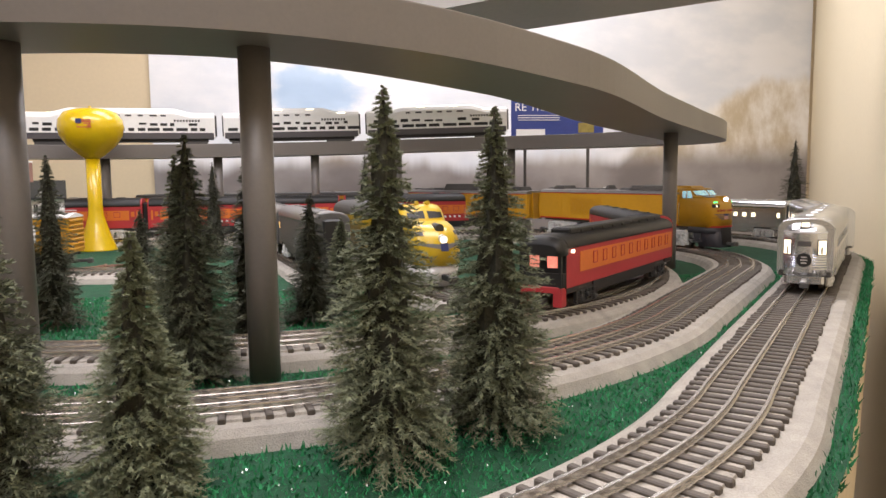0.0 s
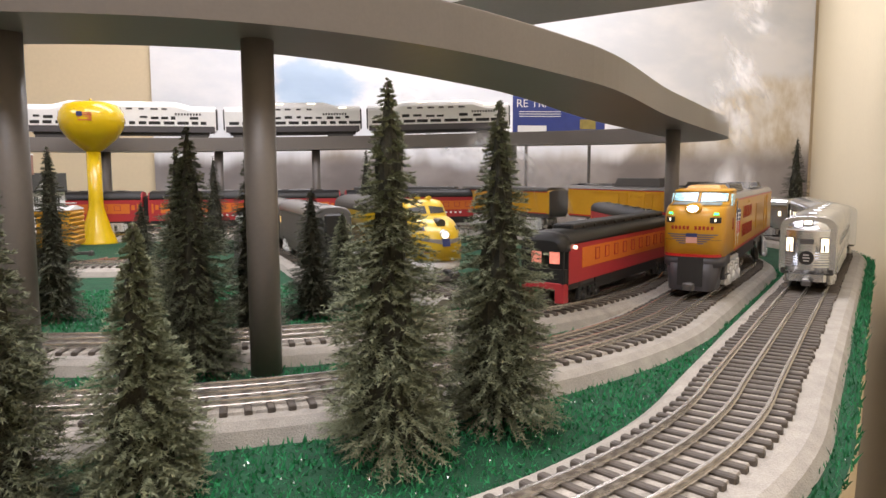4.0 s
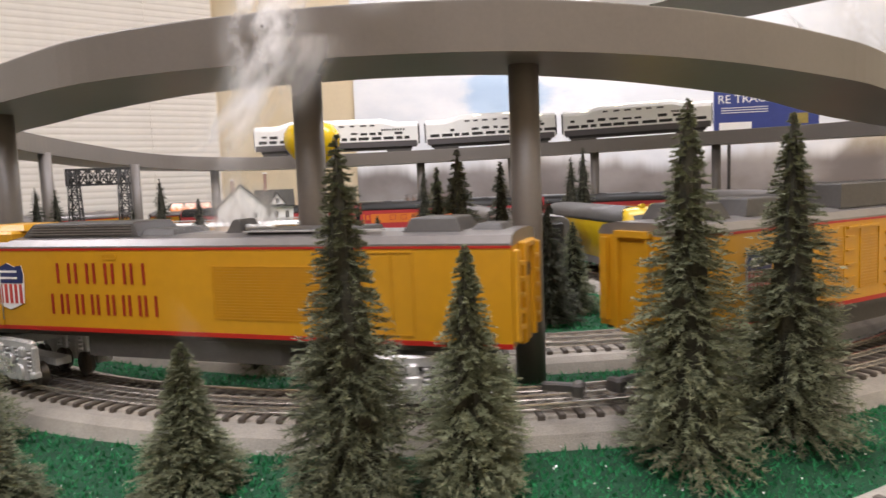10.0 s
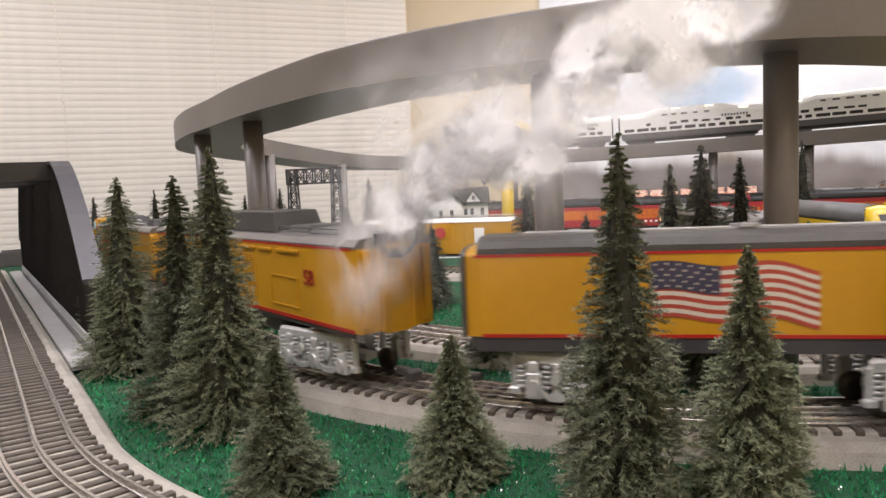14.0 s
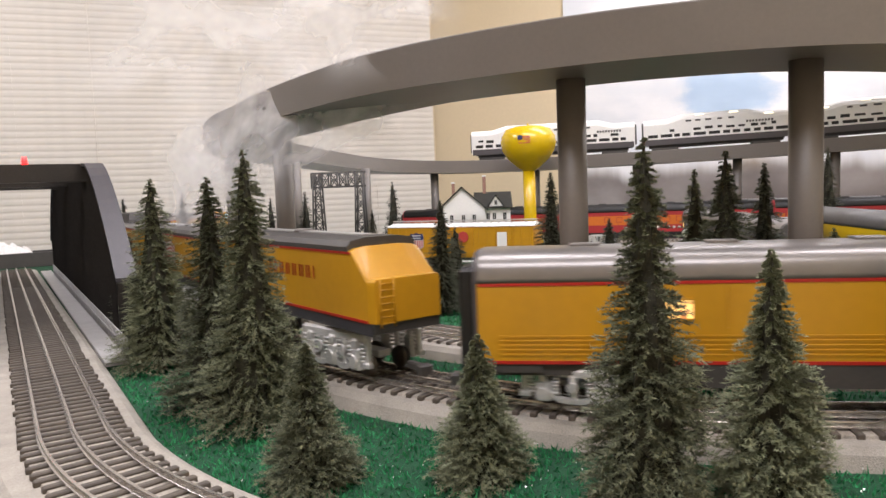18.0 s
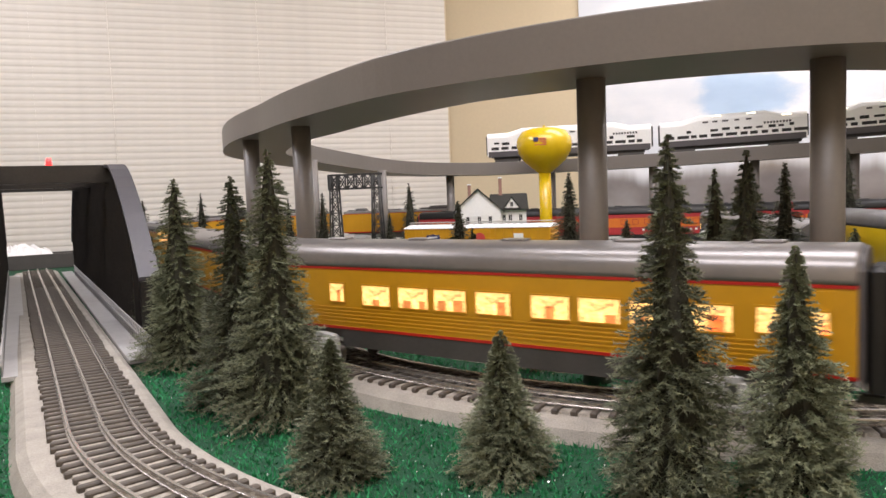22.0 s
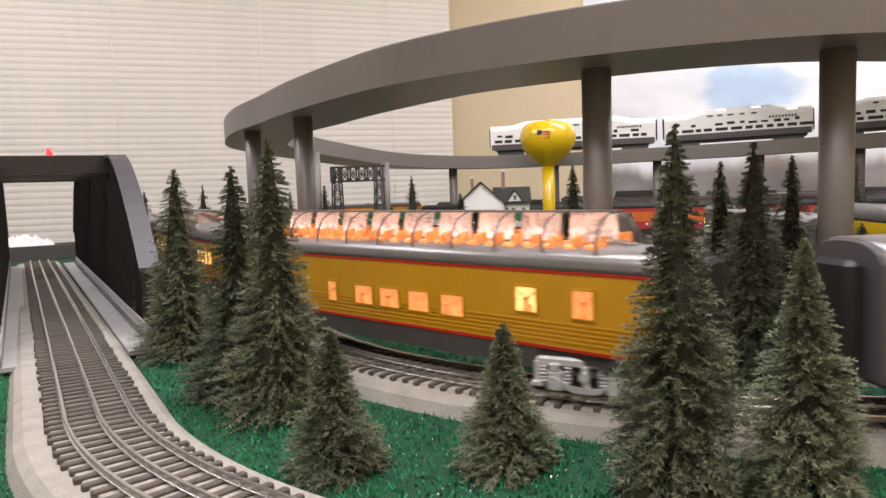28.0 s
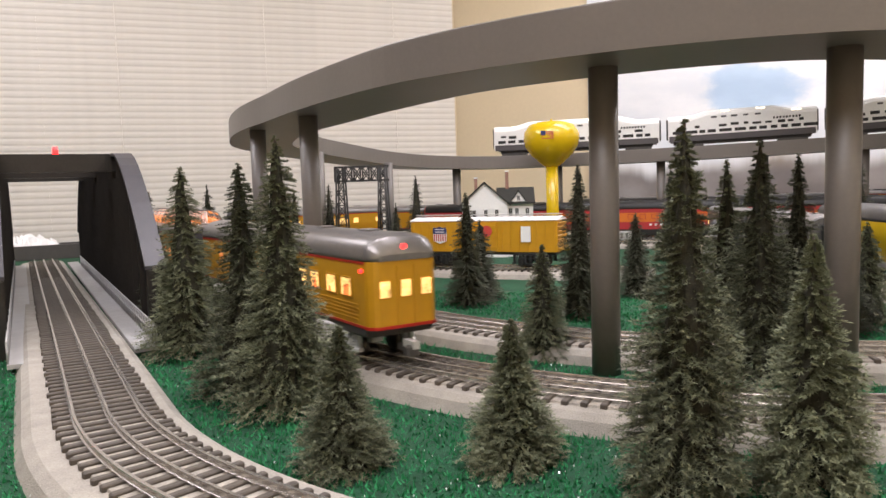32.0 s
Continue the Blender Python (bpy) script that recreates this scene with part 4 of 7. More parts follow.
def words_mesh(text, size):
    cu = bpy.data.curves.new("words", "FONT")
    cu.body, cu.size, cu.extrude, cu.align_x, cu.offset = text, size, 0.0003, "CENTER", size * 0.02
    cu.resolution_u = 3
    tmp = bpy.data.objects.new("words", cu)
    me = bpy.data.meshes.new_from_object(tmp)
    bpy.data.objects.remove(tmp)
    return me


PAINTRED = mat("dull_red_lettering", (0.30, 0.022, 0.010), 0.45, 0, 0.08, 20, 0.03)


def turbine_a():
    car = thing("turbine_locomotive", "yellow gas-turbine locomotive with grey roof and lit cab", "locomotive")
    L, w, z0, z1 = 0.505, 0.0325, 0.029, 0.089
    h = L / 2
    hr = h - 0.012
    xb = h - 0.083
    part("body", Mesh().loft([[(x, w, z0), (x, w, z1), (x, -w, z1), (x, -w, z0)] for x in (-hr, xb)]), YELLOW, car)
    # Nose and cab: height, front, half width, corner radius, bow.
    low = [(z0, h, w, 0.017, 0.0025), (0.062, h, w, 0.017, 0.0025), (0.074, h - 0.0015, w, 0.017, 0.0025), (0.0805, h - 0.005, w * 0.99, 0.017, 0.0025), (0.0835, h - 0.011, w * 0.97, 0.016, 0.0025)]
    deck = [(0.0835, h - 0.011, w * 0.97, 0.016, 0.0025), (0.0870, h - 0.036, w * 0.975, 0.014, 0.004)]
    cab = [(0.0835, h - 0.034, w, 0.012, 0.004), (0.0870, h - 0.036, w, 0.012, 0.004), (0.0990, h - 0.0480, w * 0.985, 0.012, 0.004)]
    top = [(0.0988, h - 0.0465, w * 0.995, 0.012, 0.004), (0.1004, h - 0.0490, w * 0.975, 0.012, 0.004), (0.1018, h - 0.0560, w * 0.86, 0.012, 0.004), (0.1023, h - 0.064, w * 0.6, 0.012, 0.004)]
    part("nose", shell(low, xb), YELLOW, car, "blunt yellow nose with rounded corners")
    part("nose_deck", shell(deck, xb), YELLOW, car)
    part("cab", shell(cab, xb), YELLOW, car, "yellow cab")
    part("cab_roof", shell(top, xb), YELLOW, car, "rounded yellow cab roof")
    part("cab_hatch", sloped_box(h - 0.088, 0.1016, 0.048, 0.040, 0.0045, 0.004), YELLOW, car)
    part("cab_back", Mesh().box(xb - 0.012, 0, 0.0945, 0.026, w * 1.86, 0.0145, c=0.002), YELLOW, car)
    part("antiglare_panel", Mesh().loft([[(h - 0.033 - abs(y) * 0.05, y, 0.0876), (h - 0.0165 - abs(y) * 0.22, y, 0.0852), (h - 0.0165 - abs(y) * 0.22, y, 0.0842), (h - 0.033 - abs(y) * 0.05, y, 0.0866)] for y in np.linspace(-0.026, 0.026, 13)]), ROOFGREY, car, "grey anti-glare panel")
    part("lamp_housing", Mesh().loft([[(x, 0.0088 * k * math.cos(a), 0.0815 + 0.0062 * k * math.sin(a)) for a in np.linspace(0, 2 * math.pi, 16, endpoint=False)] for x, k in ((h - 0.028, 0.75), (h - 0.020, 1.0), (h - 0.003, 1.0), (h - 0.0015, 0.92))], smooth=True), YELLOW, car)
    part("headlamp", Mesh().loft([[(x, 0.0058 * k * math.cos(a), 0.0815 + 0.0036 * k * math.sin(a)) for a in np.linspace(0, 2 * math.pi, 16, endpoint=False)] for x, k in ((h - 0.004, 1.0), (h - 0.0004, 1.0), (h + 0.0004, 0.8))]), HEADLAMP, car, "bright cold headlamp")
    for sgn in (1, -1):
        part("windscreen", patch(cab, sgn * 0.0020, sgn * 0.0292, (0.0878, 0.0888), (0.0980, 0.0970), 0.0006, 8), CABLIGHT, car, "cold-lit windscreen pane")
        part("windscreen_frame", patch(cab, sgn * 0.0010, sgn * 0.0305, (0.0872, 0.0882), (0.0986, 0.0977), 0.0002, 8), BLACK, car)
        cw = part("cab_window", Mesh().loft([[(x0, sgn * (w + d), z) for x0, z in ((h - 0.0500, 0.0830), (h - 0.0560, 0.0965), (h - 0.0745, 0.0965), (h - 0.0745, 0.0830))] for d in (-0.001, 0.0005)]), CABLIGHT, car, "cold-lit cab window")
        part("window_post", Mesh().box(h - 0.064, sgn * (w + 0.0004), 0.0898, 0.0014, 0.0014, 0.0138), YELLOW, cw)
        dr = part("cab_door", Mesh().box(h - 0.0905, sgn * (w + 0.0003), 0.0610, 0.0150, 0.0014, 0.0590, c=0.0004), YELLOW, car)
        part("door_window", Mesh().box(h - 0.0905, sgn * (w + 0.0010), 0.0800, 0.0085, 0.0010, 0.0140), FLANGE, dr, "dim glass door window")
        for dx in (-0.0092, 0.0092):
            part("grab_rail", Mesh().cyl((h - 0.0905 + dx, sgn * (w + 0.0018), 0.036), (h - 0.0905 + dx, sgn * (w + 0.0018), 0.074), 0.0004, n=6), SILVER, car)
        part("marker_lamp", patch(low, sgn * 0.0220, sgn * 0.0262, 0.0750, 0.0772, 0.0012, 3, 0.002), GREENLAMP, car, "green glowing marker lamp")
        part("number_board", patch(low, sgn * 0.0185, sgn * 0.0290, 0.0660, 0.0722, 0.0012, 4, 0.002), BLACK, car, "black lit number board")
        part("number_bar", patch(low, sgn * 0.0231, sgn * 0.0246, 0.0675, 0.0706, 0.0016, 2, 0.001), LITWHITE, car)
        for k in range(5):
            part("wing_line", patch(low, sgn * 0.0062, sgn * (0.0265 - k * 0.0034), 0.0525 - k * 0.0024, 0.0537 - k * 0.0024, 0.0005, 6), WINGGREY, car, "fine dark wing line")
        for k in range(5):
            part("nose_letter_bar", patch(low, sgn * (0.0028 + k * 0.0042), sgn * (0.0054 + k * 0.0042), 0.0585, 0.0625, 0.0005, 2), PAINTRED, car)
        part("nose_seam", patch(low, sgn * 0.0325, sgn * 0.0200, 0.0470, 0.0474, 0.0003, 4), FLANGE, car)
        part("step_plate", Mesh().box(h - 0.040, sgn * 0.0285, 0.0135, 0.016, 0.006, 0.0250, c=0.001).box(h - 0.040, sgn * 0.0300, 0.0070, 0.014, 0.008, 0.0014), FLANGE, car)
    part("nose_badge", patch(low, -0.0058, 0.0058, (0.0440, 0.0440), (0.0540, 0.0540), 0.0008, 4), PALEPINK, car, "small faded shield badge")
    part("nose_badge_top", patch(low, -0.0060, 0.0060, 0.0505, 0.0545, 0.0011, 4), BLUE, car)
    part("nose_stripe", patch(low, -0.0325, 0.0325, z0 - 0.0004, z0 + 0.0026, 0.0006, 24), RED, car, "red stripe round the nose")
    skirt = [(0.0175, h - 0.001, w * 0.99, 0.017, 0.0025), (z0 - 0.0004, h - 0.0006, w * 0.99, 0.017, 0.0025)]
    part("nose_skirt", shell(skirt, h - 0.060), FLANGE, car, "dark grey skirt under the nose")
    pil = [(0.0035, h + 0.004, 0.0250, 0.012, 0.002), (0.0178, h + 0.001, 0.0290, 0.016, 0.003)]
    part("pilot", shell(pil, h - 0.040), FLANGE, car, "dark grey pilot with coupler pocket")
    part("coupler_pocket", patch(pil, -0.0135, 0.0135, 0.0060, 0.0215, 0.0007, 4), BLACK, car)
    # Roof.
    part("roof", flat_roof(-hr, xb + 0.001, w, z1), ROOFGREY, car, "grey bevelled roof")
    part("belt_stripe", strip(-hr, xb - 0.016, w, z1 - 0.0005, 0.0016), RED, car, "thin red stripe")
    part("sill_stripe", strip(-hr, xb, w, z0 + 0.0011, 0.0030), RED, car, "red stripe")
    zr = z1 + 0.0078
    slab = part("radiator_housing", sloped_box(0.085, zr, 0.108, 0.046, 0.0095, 0.007), DARKGREY, car, "dark louvred radiator housing")
    for k in range(4):
        part("housing_louvre", [Mesh().box(0.085, sg * (0.0228 - k * 0.0007), zr + 0.0018 + k * 0.0019, 0.096 - k * 0.002, 0.0012, 0.0008) for sg in (1, -1)], ROOFGREY, slab)
    for x, sx, sy, sz in ((0.018, 0.030, 0.040, 0.0045), (-0.041, 0.013, 0.026, 0.0095), (-0.082, 0.050, 0.044, 0.0028), (-0.128, 0.026, 0.034, 0.0036), (-0.188, 0.038, 0.040, 0.0085), (-0.222, 0.020, 0.030, 0.0040)):
        part("roof_housing", sloped_box(x, zr, sx, sy, sz, min(0.004, sz * 0.5)), DARKGREY, car)
    for x in (-0.055, -0.063):
        part("air_horn", Mesh().cyl((x - 0.006, 0.006, zr + 0.004), (x + 0.008, 0.006, zr + 0.004), 0.0012, 0.0022, 10), SILVER, car)
    part("roof_walk", Mesh().box(-0.105, 0.020, zr + 0.0018, 0.100, 0.006, 0.0008), WALKGREY, car)
    # Side doors, louvres and rear door frame.
    for sgn in (1, -1):
        for x, z, sx, sz in ((-0.154, 0.060, 0.021, 0.051), (-0.172, 0.060, 0.014, 0.051), (0.05, 0.0830, 0.012, 0.0030), (-0.0855, 0.0590, 0.100, 0.035)):
            pan = Mesh()
            for a, b, c, d in ((0, sz / 2, sx, 0.0008), (0, -sz / 2, sx, 0.0008), (sx / 2, 0, 0.0008, sz), (-sx / 2, 0, 0.0008, sz)):
                pan.box(x + a, sgn * (w + 0.0003), z + b, c, 0.0007, d)
            part("side_panel", pan, YELLOW, car)
    for k in range(17):
        part("louvre", strip(-0.134, -0.037, w, 0.0435 + k * 0.00195, 0.0010, 0.0006), YELLOW, car)
    name_bars(car, 0.0975, 0.0712, 0.0148, 0.081, 5, w)
    name_bars(car, 0.1045, 0.0487, 0.0148, 0.096, 7, w)
    shield(car, 0.146, 0.0625, w, 1, 1.15)
    part("cab_number", words_mesh("5", 0.0185), PAINTRED, car, "red painted figure 5", at=pose(h - 0.068, w + 0.0006, 0.0555, 90, 0, 180))
    end = Mesh()
    for sgn in (1, -1):
        end.box(-hr - 0.002, sgn * 0.013, 0.058, 0.005, 0.003, 0.058, c=0.0008)
        end.box(-hr - 0.002, sgn * (w - 0.003), 0.06, 0.004, 0.006, 0.054, c=0.001)
        for k in range(5):
            end.box(-hr - 0.002, sgn * 0.0215, 0.040 + k * 0.0095, 0.005, 0.008, 0.0022)
    end.box(-hr - 0.002, 0, 0.088, 0.005, 0.029, 0.004, c=0.001)
    part("end_door_frame", end, YELLOW, car)
    part("end_door", Mesh().box(-hr - 0.0005, 0, 0.056, 0.002, 0.023, 0.058), YELLOW, car)
    part("porthole", Mesh().cyl((-hr - 0.003, 0, 0.072), (-hr - 0.0005, 0, 0.072), 0.0042, n=14), BLACK, car)
    part("fuel_tank", Mesh().box(0.0, 0, 0.0185, 0.17, 0.052, 0.018, c=0.004), DARKGREY, car)
    part("underframe", Mesh().box(0, 0, 0.0265, L - 0.05, 0.058, 0.004), DARKGREY, car)
    couplers(car, L)
    raised(car)
    return car, add_trucks(car, h - 0.095, -h + 0.085, 3, 0.033, tall=1.38), (h - 0.095, -h + 0.085)


def turbine_b():
    car = thing("turbine_unit", "yellow cabless turbine unit with louvred doors and rooftop gear", "locomotive")
    L, w, z0, z1, zt = 0.464, 0.0325, 0.029, 0.089, 0.098
    h = L / 2
    part("body", Mesh().loft([[(x, w * k, z0), (x, w * k, z1), (x, -w * k, z1), (x, -w * k, z0)] for x, k in ((-h, 0.97), (-h + 0.006, 1), (h - 0.006, 1), (h, 0.97))]), YELLOW, car)
    part("roof", flat_roof(-h, h, w, z1), ROOFGREY, car, "grey bevelled roof")
    part("belt_stripe", strip(-h + 0.006, h - 0.006, w, z1 - 0.0005, 0.0016), RED, car, "thin red stripe")
    part("sill_stripe", strip(-h + 0.006, h - 0.006, w, z0 + 0.001, 0.003), RED, car, "thin red stripe")
    part("sill", strip(-h + 0.006, h - 0.006, w - 0.001, z0 - 0.002, 0.004), DARKGREY, car)
    for x, sx, sy, sz in ((h - 0.045, 0.034, 0.044, 0.0105), (h - 0.098, 0.042, 0.044, 0.0115), (h - 0.135, 0.022, 0.030, 0.004), (-0.015, 0.135, 0.048, 0.0175), (-0.115, 0.040, 0.036, 0.006), (-0.165, 0.050, 0.040, 0.0042)):
        part("roof_housing", sloped_box(x, zt - 0.0012, sx, sy, sz, min(0.006, sz * 0.5)), DARKGREY, car)
    for k in range(5):
        part("housing_seam", Mesh().box(-0.062 + k * 0.024, 0, zt + 0.0164, 0.0012, 0.040, 0.0006), ROOFGREY, car)
    part("roof_rail", Mesh().cyl((-h + 0.03, 0.022, zt + 0.003), (-0.09, 0.022, zt + 0.004), 0.0006, n=6).cyl((-0.09, 0.022, zt), (-0.09, 0.022, zt + 0.004), 0.0006, n=6).cyl((-h + 0.03, 0.022, zt), (-h + 0.03, 0.022, zt + 0.003), 0.0006, n=6), DARKGREY, car)
    doors = []
    for x, sx, z, sz in ((h - 0.022, 0.022, 0.06, 0.047), (0.105, 0.03, 0.064, 0.042), (0.075, 0.026, 0.06, 0.05), (0.03, 0.024, 0.062, 0.045), (-0.045, 0.026, 0.062, 0.045), (-0.115, 0.05, 0.050, 0.024)):
        for sgn in (1, -1):
            doors.append(Mesh())
            for a, b, c, d in ((0, sz / 2, sx, 0.0012), (0, -sz / 2, sx, 0.0012), (sx / 2, 0, 0.0012, sz), (-sx / 2, 0, 0.0012, sz)):
                doors[-1].box(x + a, sgn * (w + 0.0004), z + b, c, 0.001, d)
    part("side_door", doors, YELLOW, car)
    for x in (0.12, 0.055, 0.005, -0.025):
        lad = []
        for k in range(5):
            lad += strip(x - 0.005, x + 0.005, w, 0.038 + k * 0.0098, 0.0012, 0.0022)
        part("grab_step", lad, YELLOW, car)
    for x0, x1 in ((0.07, 0.105), (0.02, 0.06), (-0.06, -0.03), (-0.095, -0.068), (-0.145, -0.105)):
        part("rain_strip", strip(x0, x1, w, 0.0835, 0.0018, 0.0022), YELLOW, car)
    for x0, x1 in ((0.063, 0.088), (0.019, 0.041), (-0.057, -0.033)):
        for k in range(17):
            part("louvre", strip(x0, x1, w, 0.0415 + k * 0.0022, 0.0011, 0.0007), YELLOW, car)
    shield(car, h - 0.075, 0.0625, w, 1, 0.95)
    part("unit_number", words_mesh("5B", 0.0165), PAINTRED, car, "red painted unit number 5B", at=pose(-0.160, w + 0.0006, 0.0585, 90, 0, 180))
    for sx in (1, -1):
        end = Mesh()
        for sgn in (1, -1):
            end.box(sx * (h + 0.002), sgn * 0.013, 0.058, 0.005, 0.003, 0.058)
            end.box(sx * (h + 0.001), sgn * 0.026, 0.06, 0.004, 0.006, 0.054)
        end.box(sx * (h + 0.002), 0, 0.09, 0.005, 0.029, 0.004)
        part("end_door_frame", end, YELLOW, car)
        part("end_door", Mesh().box(sx * (h + 0.0005), 0, 0.056, 0.002, 0.023, 0.058), YELLOW, car)
    part("exhaust_mouth", Mesh().cyl((-h + 0.012, 0, zt - 0.002), (-h + 0.012, 0, zt + 0.003), 0.012, n=18), BLACK, car)
    arc_ring = [[(-h - 0.003 + dx, rr * math.cos(a), 0.099 + rr * math.sin(a)) for dx, rr in ((-0.002, 0.0185), (0.002, 0.0185), (0.002, 0.0155), (-0.002, 0.0155))] for a in np.linspace(math.pi, 2 * math.pi, 15)]
    part("exhaust_rim", Mesh().loft(arc_ring), BLACK, car, "black curved exhaust rim")
    part("exhaust_throat", Mesh().loft([[(x, 0.0153 * math.cos(a), 0.099 + 0.0153 * math.sin(a)) for a in np.linspace(math.pi, 2 * math.pi, 12)] for x in (-h - 0.0036, -h + 0.002)]), DARKGREY, car)
    part("battery_box", Mesh().box(0.0, 0, 0.019, 0.19, 0.05, 0.016, c=0.004), DARKGREY, car)
    couplers(car, L)
    raised(car)
    return car, add_trucks(car, h - 0.082, -h + 0.082, 3, 0.033, tall=1.38), (h - 0.082, -h + 0.082)


FLAGWHITE = mat("dull_white_print", (0.62, 0.55, 0.46), 0.5, 0, 0.1, 60, 0.03)
FLAGRED = mat("dull_red_print", (0.40, 0.06, 0.035), 0.5, 0, 0.1, 60, 0.03)
FLAGBLUE = mat("dark_navy_print", (0.045, 0.042, 0.075), 0.5, 0, 0.2, 60, 0.03)


def flag(car, x, z, w, side=1):
    """A waving striped flag painted on the tank side."""
    W_, H_ = 0.094, 0.034
    wave = lambda u: 0.0030 * math.sin(u * 10.0 + 0.6) * (0.4 + 0.6 * u) - 0.004 * u * u
    for k in range(13):
        pts = [u / 14 for u in range(15)]
        z1 = H_ / 2 - k * H_ / 13
        z2 = z1 - H_ / 13
        top = [(x + W_ / 2 - u * W_, side * (w + 0.0006), z + z1 + wave(u)) for u in pts]
        bot = [(x + W_ / 2 - u * W_, side * (w + 0.0006), z + z2 + wave(u)) for u in pts]
        m = Mesh()
        for i in range(14):
            m.add([top[i], top[i + 1], bot[i + 1], bot[i]], [(0, 1, 2, 3)])
        part("flag_stripe", m, FLAGWHITE if k % 2 else FLAGRED, car)
    m = Mesh()
    for i in range(6):
        u0, u1 = i / 14, (i + 1) / 14
        m.add([(x + W_ / 2 - u * W_, side * (w + 0.0010), z + zz + wave(u)) for u, zz in ((u0, H_ / 2), (u1, H_ / 2), (u1, 0), (u0, 0))], [(0, 1, 2, 3)])
    part("flag_canton", m, FLAGBLUE, car, "dark blue flag corner")
    st = Mesh()
    for r_ in range(5):
        for c_ in range(6 - r_ % 2):
            u = (c_ + 0.5 + 0.5 * (r_ % 2)) / 14
            st.box(x + W_ / 2 - u * W_, side * (w + 0.0012), z + H_ / 2 - 0.0020 - r_ * 0.0033 + wave(u), 0.0014, 0.0004, 0.0011)
    part("star_field", st, FLAGWHITE, car)


def tender(name, label, L, with_flag):
    car = thing(name, label, "tender")
    w, z0, h = 0.0315, 0.033, L / 2
    prof = [(w, z0), (w, 0.0845), (w * 0.97, 0.0860), (w * 0.80, 0.0880), (w * 0.5, 0.0890), (-w * 0.5, 0.0890), (-w * 0.80, 0.0880), (-w * 0.97, 0.0860), (-w, 0.0845), (-w, z0)]
    low = [(w, z0), (w, 0.062), (w * 0.99, 0.064), (w * 0.95, 0.066), (w * 0.5, 0.066), (-w * 0.5, 0.066), (-w * 0.95, 0.066), (-w * 0.99, 0.064), (-w, 0.062), (-w, z0)]
    rings = [[(x, a * k, b) for a, b in p] for x, k, p in ((-h, 0.93, low if not with_flag else prof), (-h + 0.008, 1, low if not with_flag else prof), (-h + (0.03 if not with_flag else 0.012), 1, prof), (h - 0.01, 1, prof), (h, 0.93, prof))]
    part("tank", Mesh().loft(rings, smooth=False), YELLOW, car, "smooth yellow tank")
    part("tank_top", Mesh().loft([[(x, a, b) for a, b in ((w + 0.0004, 0.0856), (w + 0.0004, 0.0892), (w * 0.9, 0.0935), (w * 0.5, 0.0955), (-w * 0.5, 0.0955), (-w * 0.9, 0.0935), (-w - 0.0004, 0.0892), (-w - 0.0004, 0.0856))] for x in (-h + (0.035 if not with_flag else 0.004), h - 0.008)]), DARKGREY, car, "dark grey tank top")
    part("roof_walk", Mesh().box(0.01, 0, 0.0962, L - 0.09, 0.014, 0.0012), WALKGREY, car)
    part("belt_stripe", strip(-h + 0.03, h - 0.006, w, 0.0846, 0.0016, 0.0006), RED, car)
    part("sill_stripe", strip(-h + 0.008, h - 0.01, w, z0 + 0.0008, 0.0022), RED, car, "thin red stripe")
    part("sill", strip(-h + 0.004, h - 0.006, w - 0.001, z0 - 0.0048, 0.0096), FLANGE, car)
    part("underframe", Mesh().box(0, 0, z0 - 0.004, L - 0.004, w * 1.9, 0.008), DARKGREY, car)
    if with_flag:
        flag(car, h - 0.16, 0.0615, w)
        for sx in (1, -1):
            part("end_plate", Mesh().loft([[(sx * (h + d), a * 1.01, b) for a, b in prof] for d in (0.0, 0.003)]), DARKGREY, car)
    else:
        name_bars(car, h - 0.083, 0.066, 0.0105, 0.066, 5, w, 0.0017)
        name_bars(car, h - 0.166, 0.066, 0.0105, 0.090, 7, w, 0.0017)
        lad = Mesh()
        for sgn in (1, -1):
            lad.cyl((-h - 0.0015, sgn * 0.006 + 0.02, 0.03), (-h - 0.0015, sgn * 0.006 + 0.02, 0.068), 0.0006, n=6)
        for k in range(7):
            lad.cyl((-h - 0.0015, 0.014, 0.033 + k * 0.005), (-h - 0.0015, 0.026, 0.033 + k * 0.005), 0.0005, n=6)
        part("ladder", lad, YELLOW, car)
    part("roof_hatch", Mesh().cyl((0, 0, 0.095), (0, 0, 0.0985), 0.009, n=16), ROOFGREY, car)
    couplers(car, L)
    raised(car)
    return car, add_trucks(car, h - 0.075, -h + 0.075, 3, 0.03, tall=1.38), (h - 0.075, -h + 0.075)


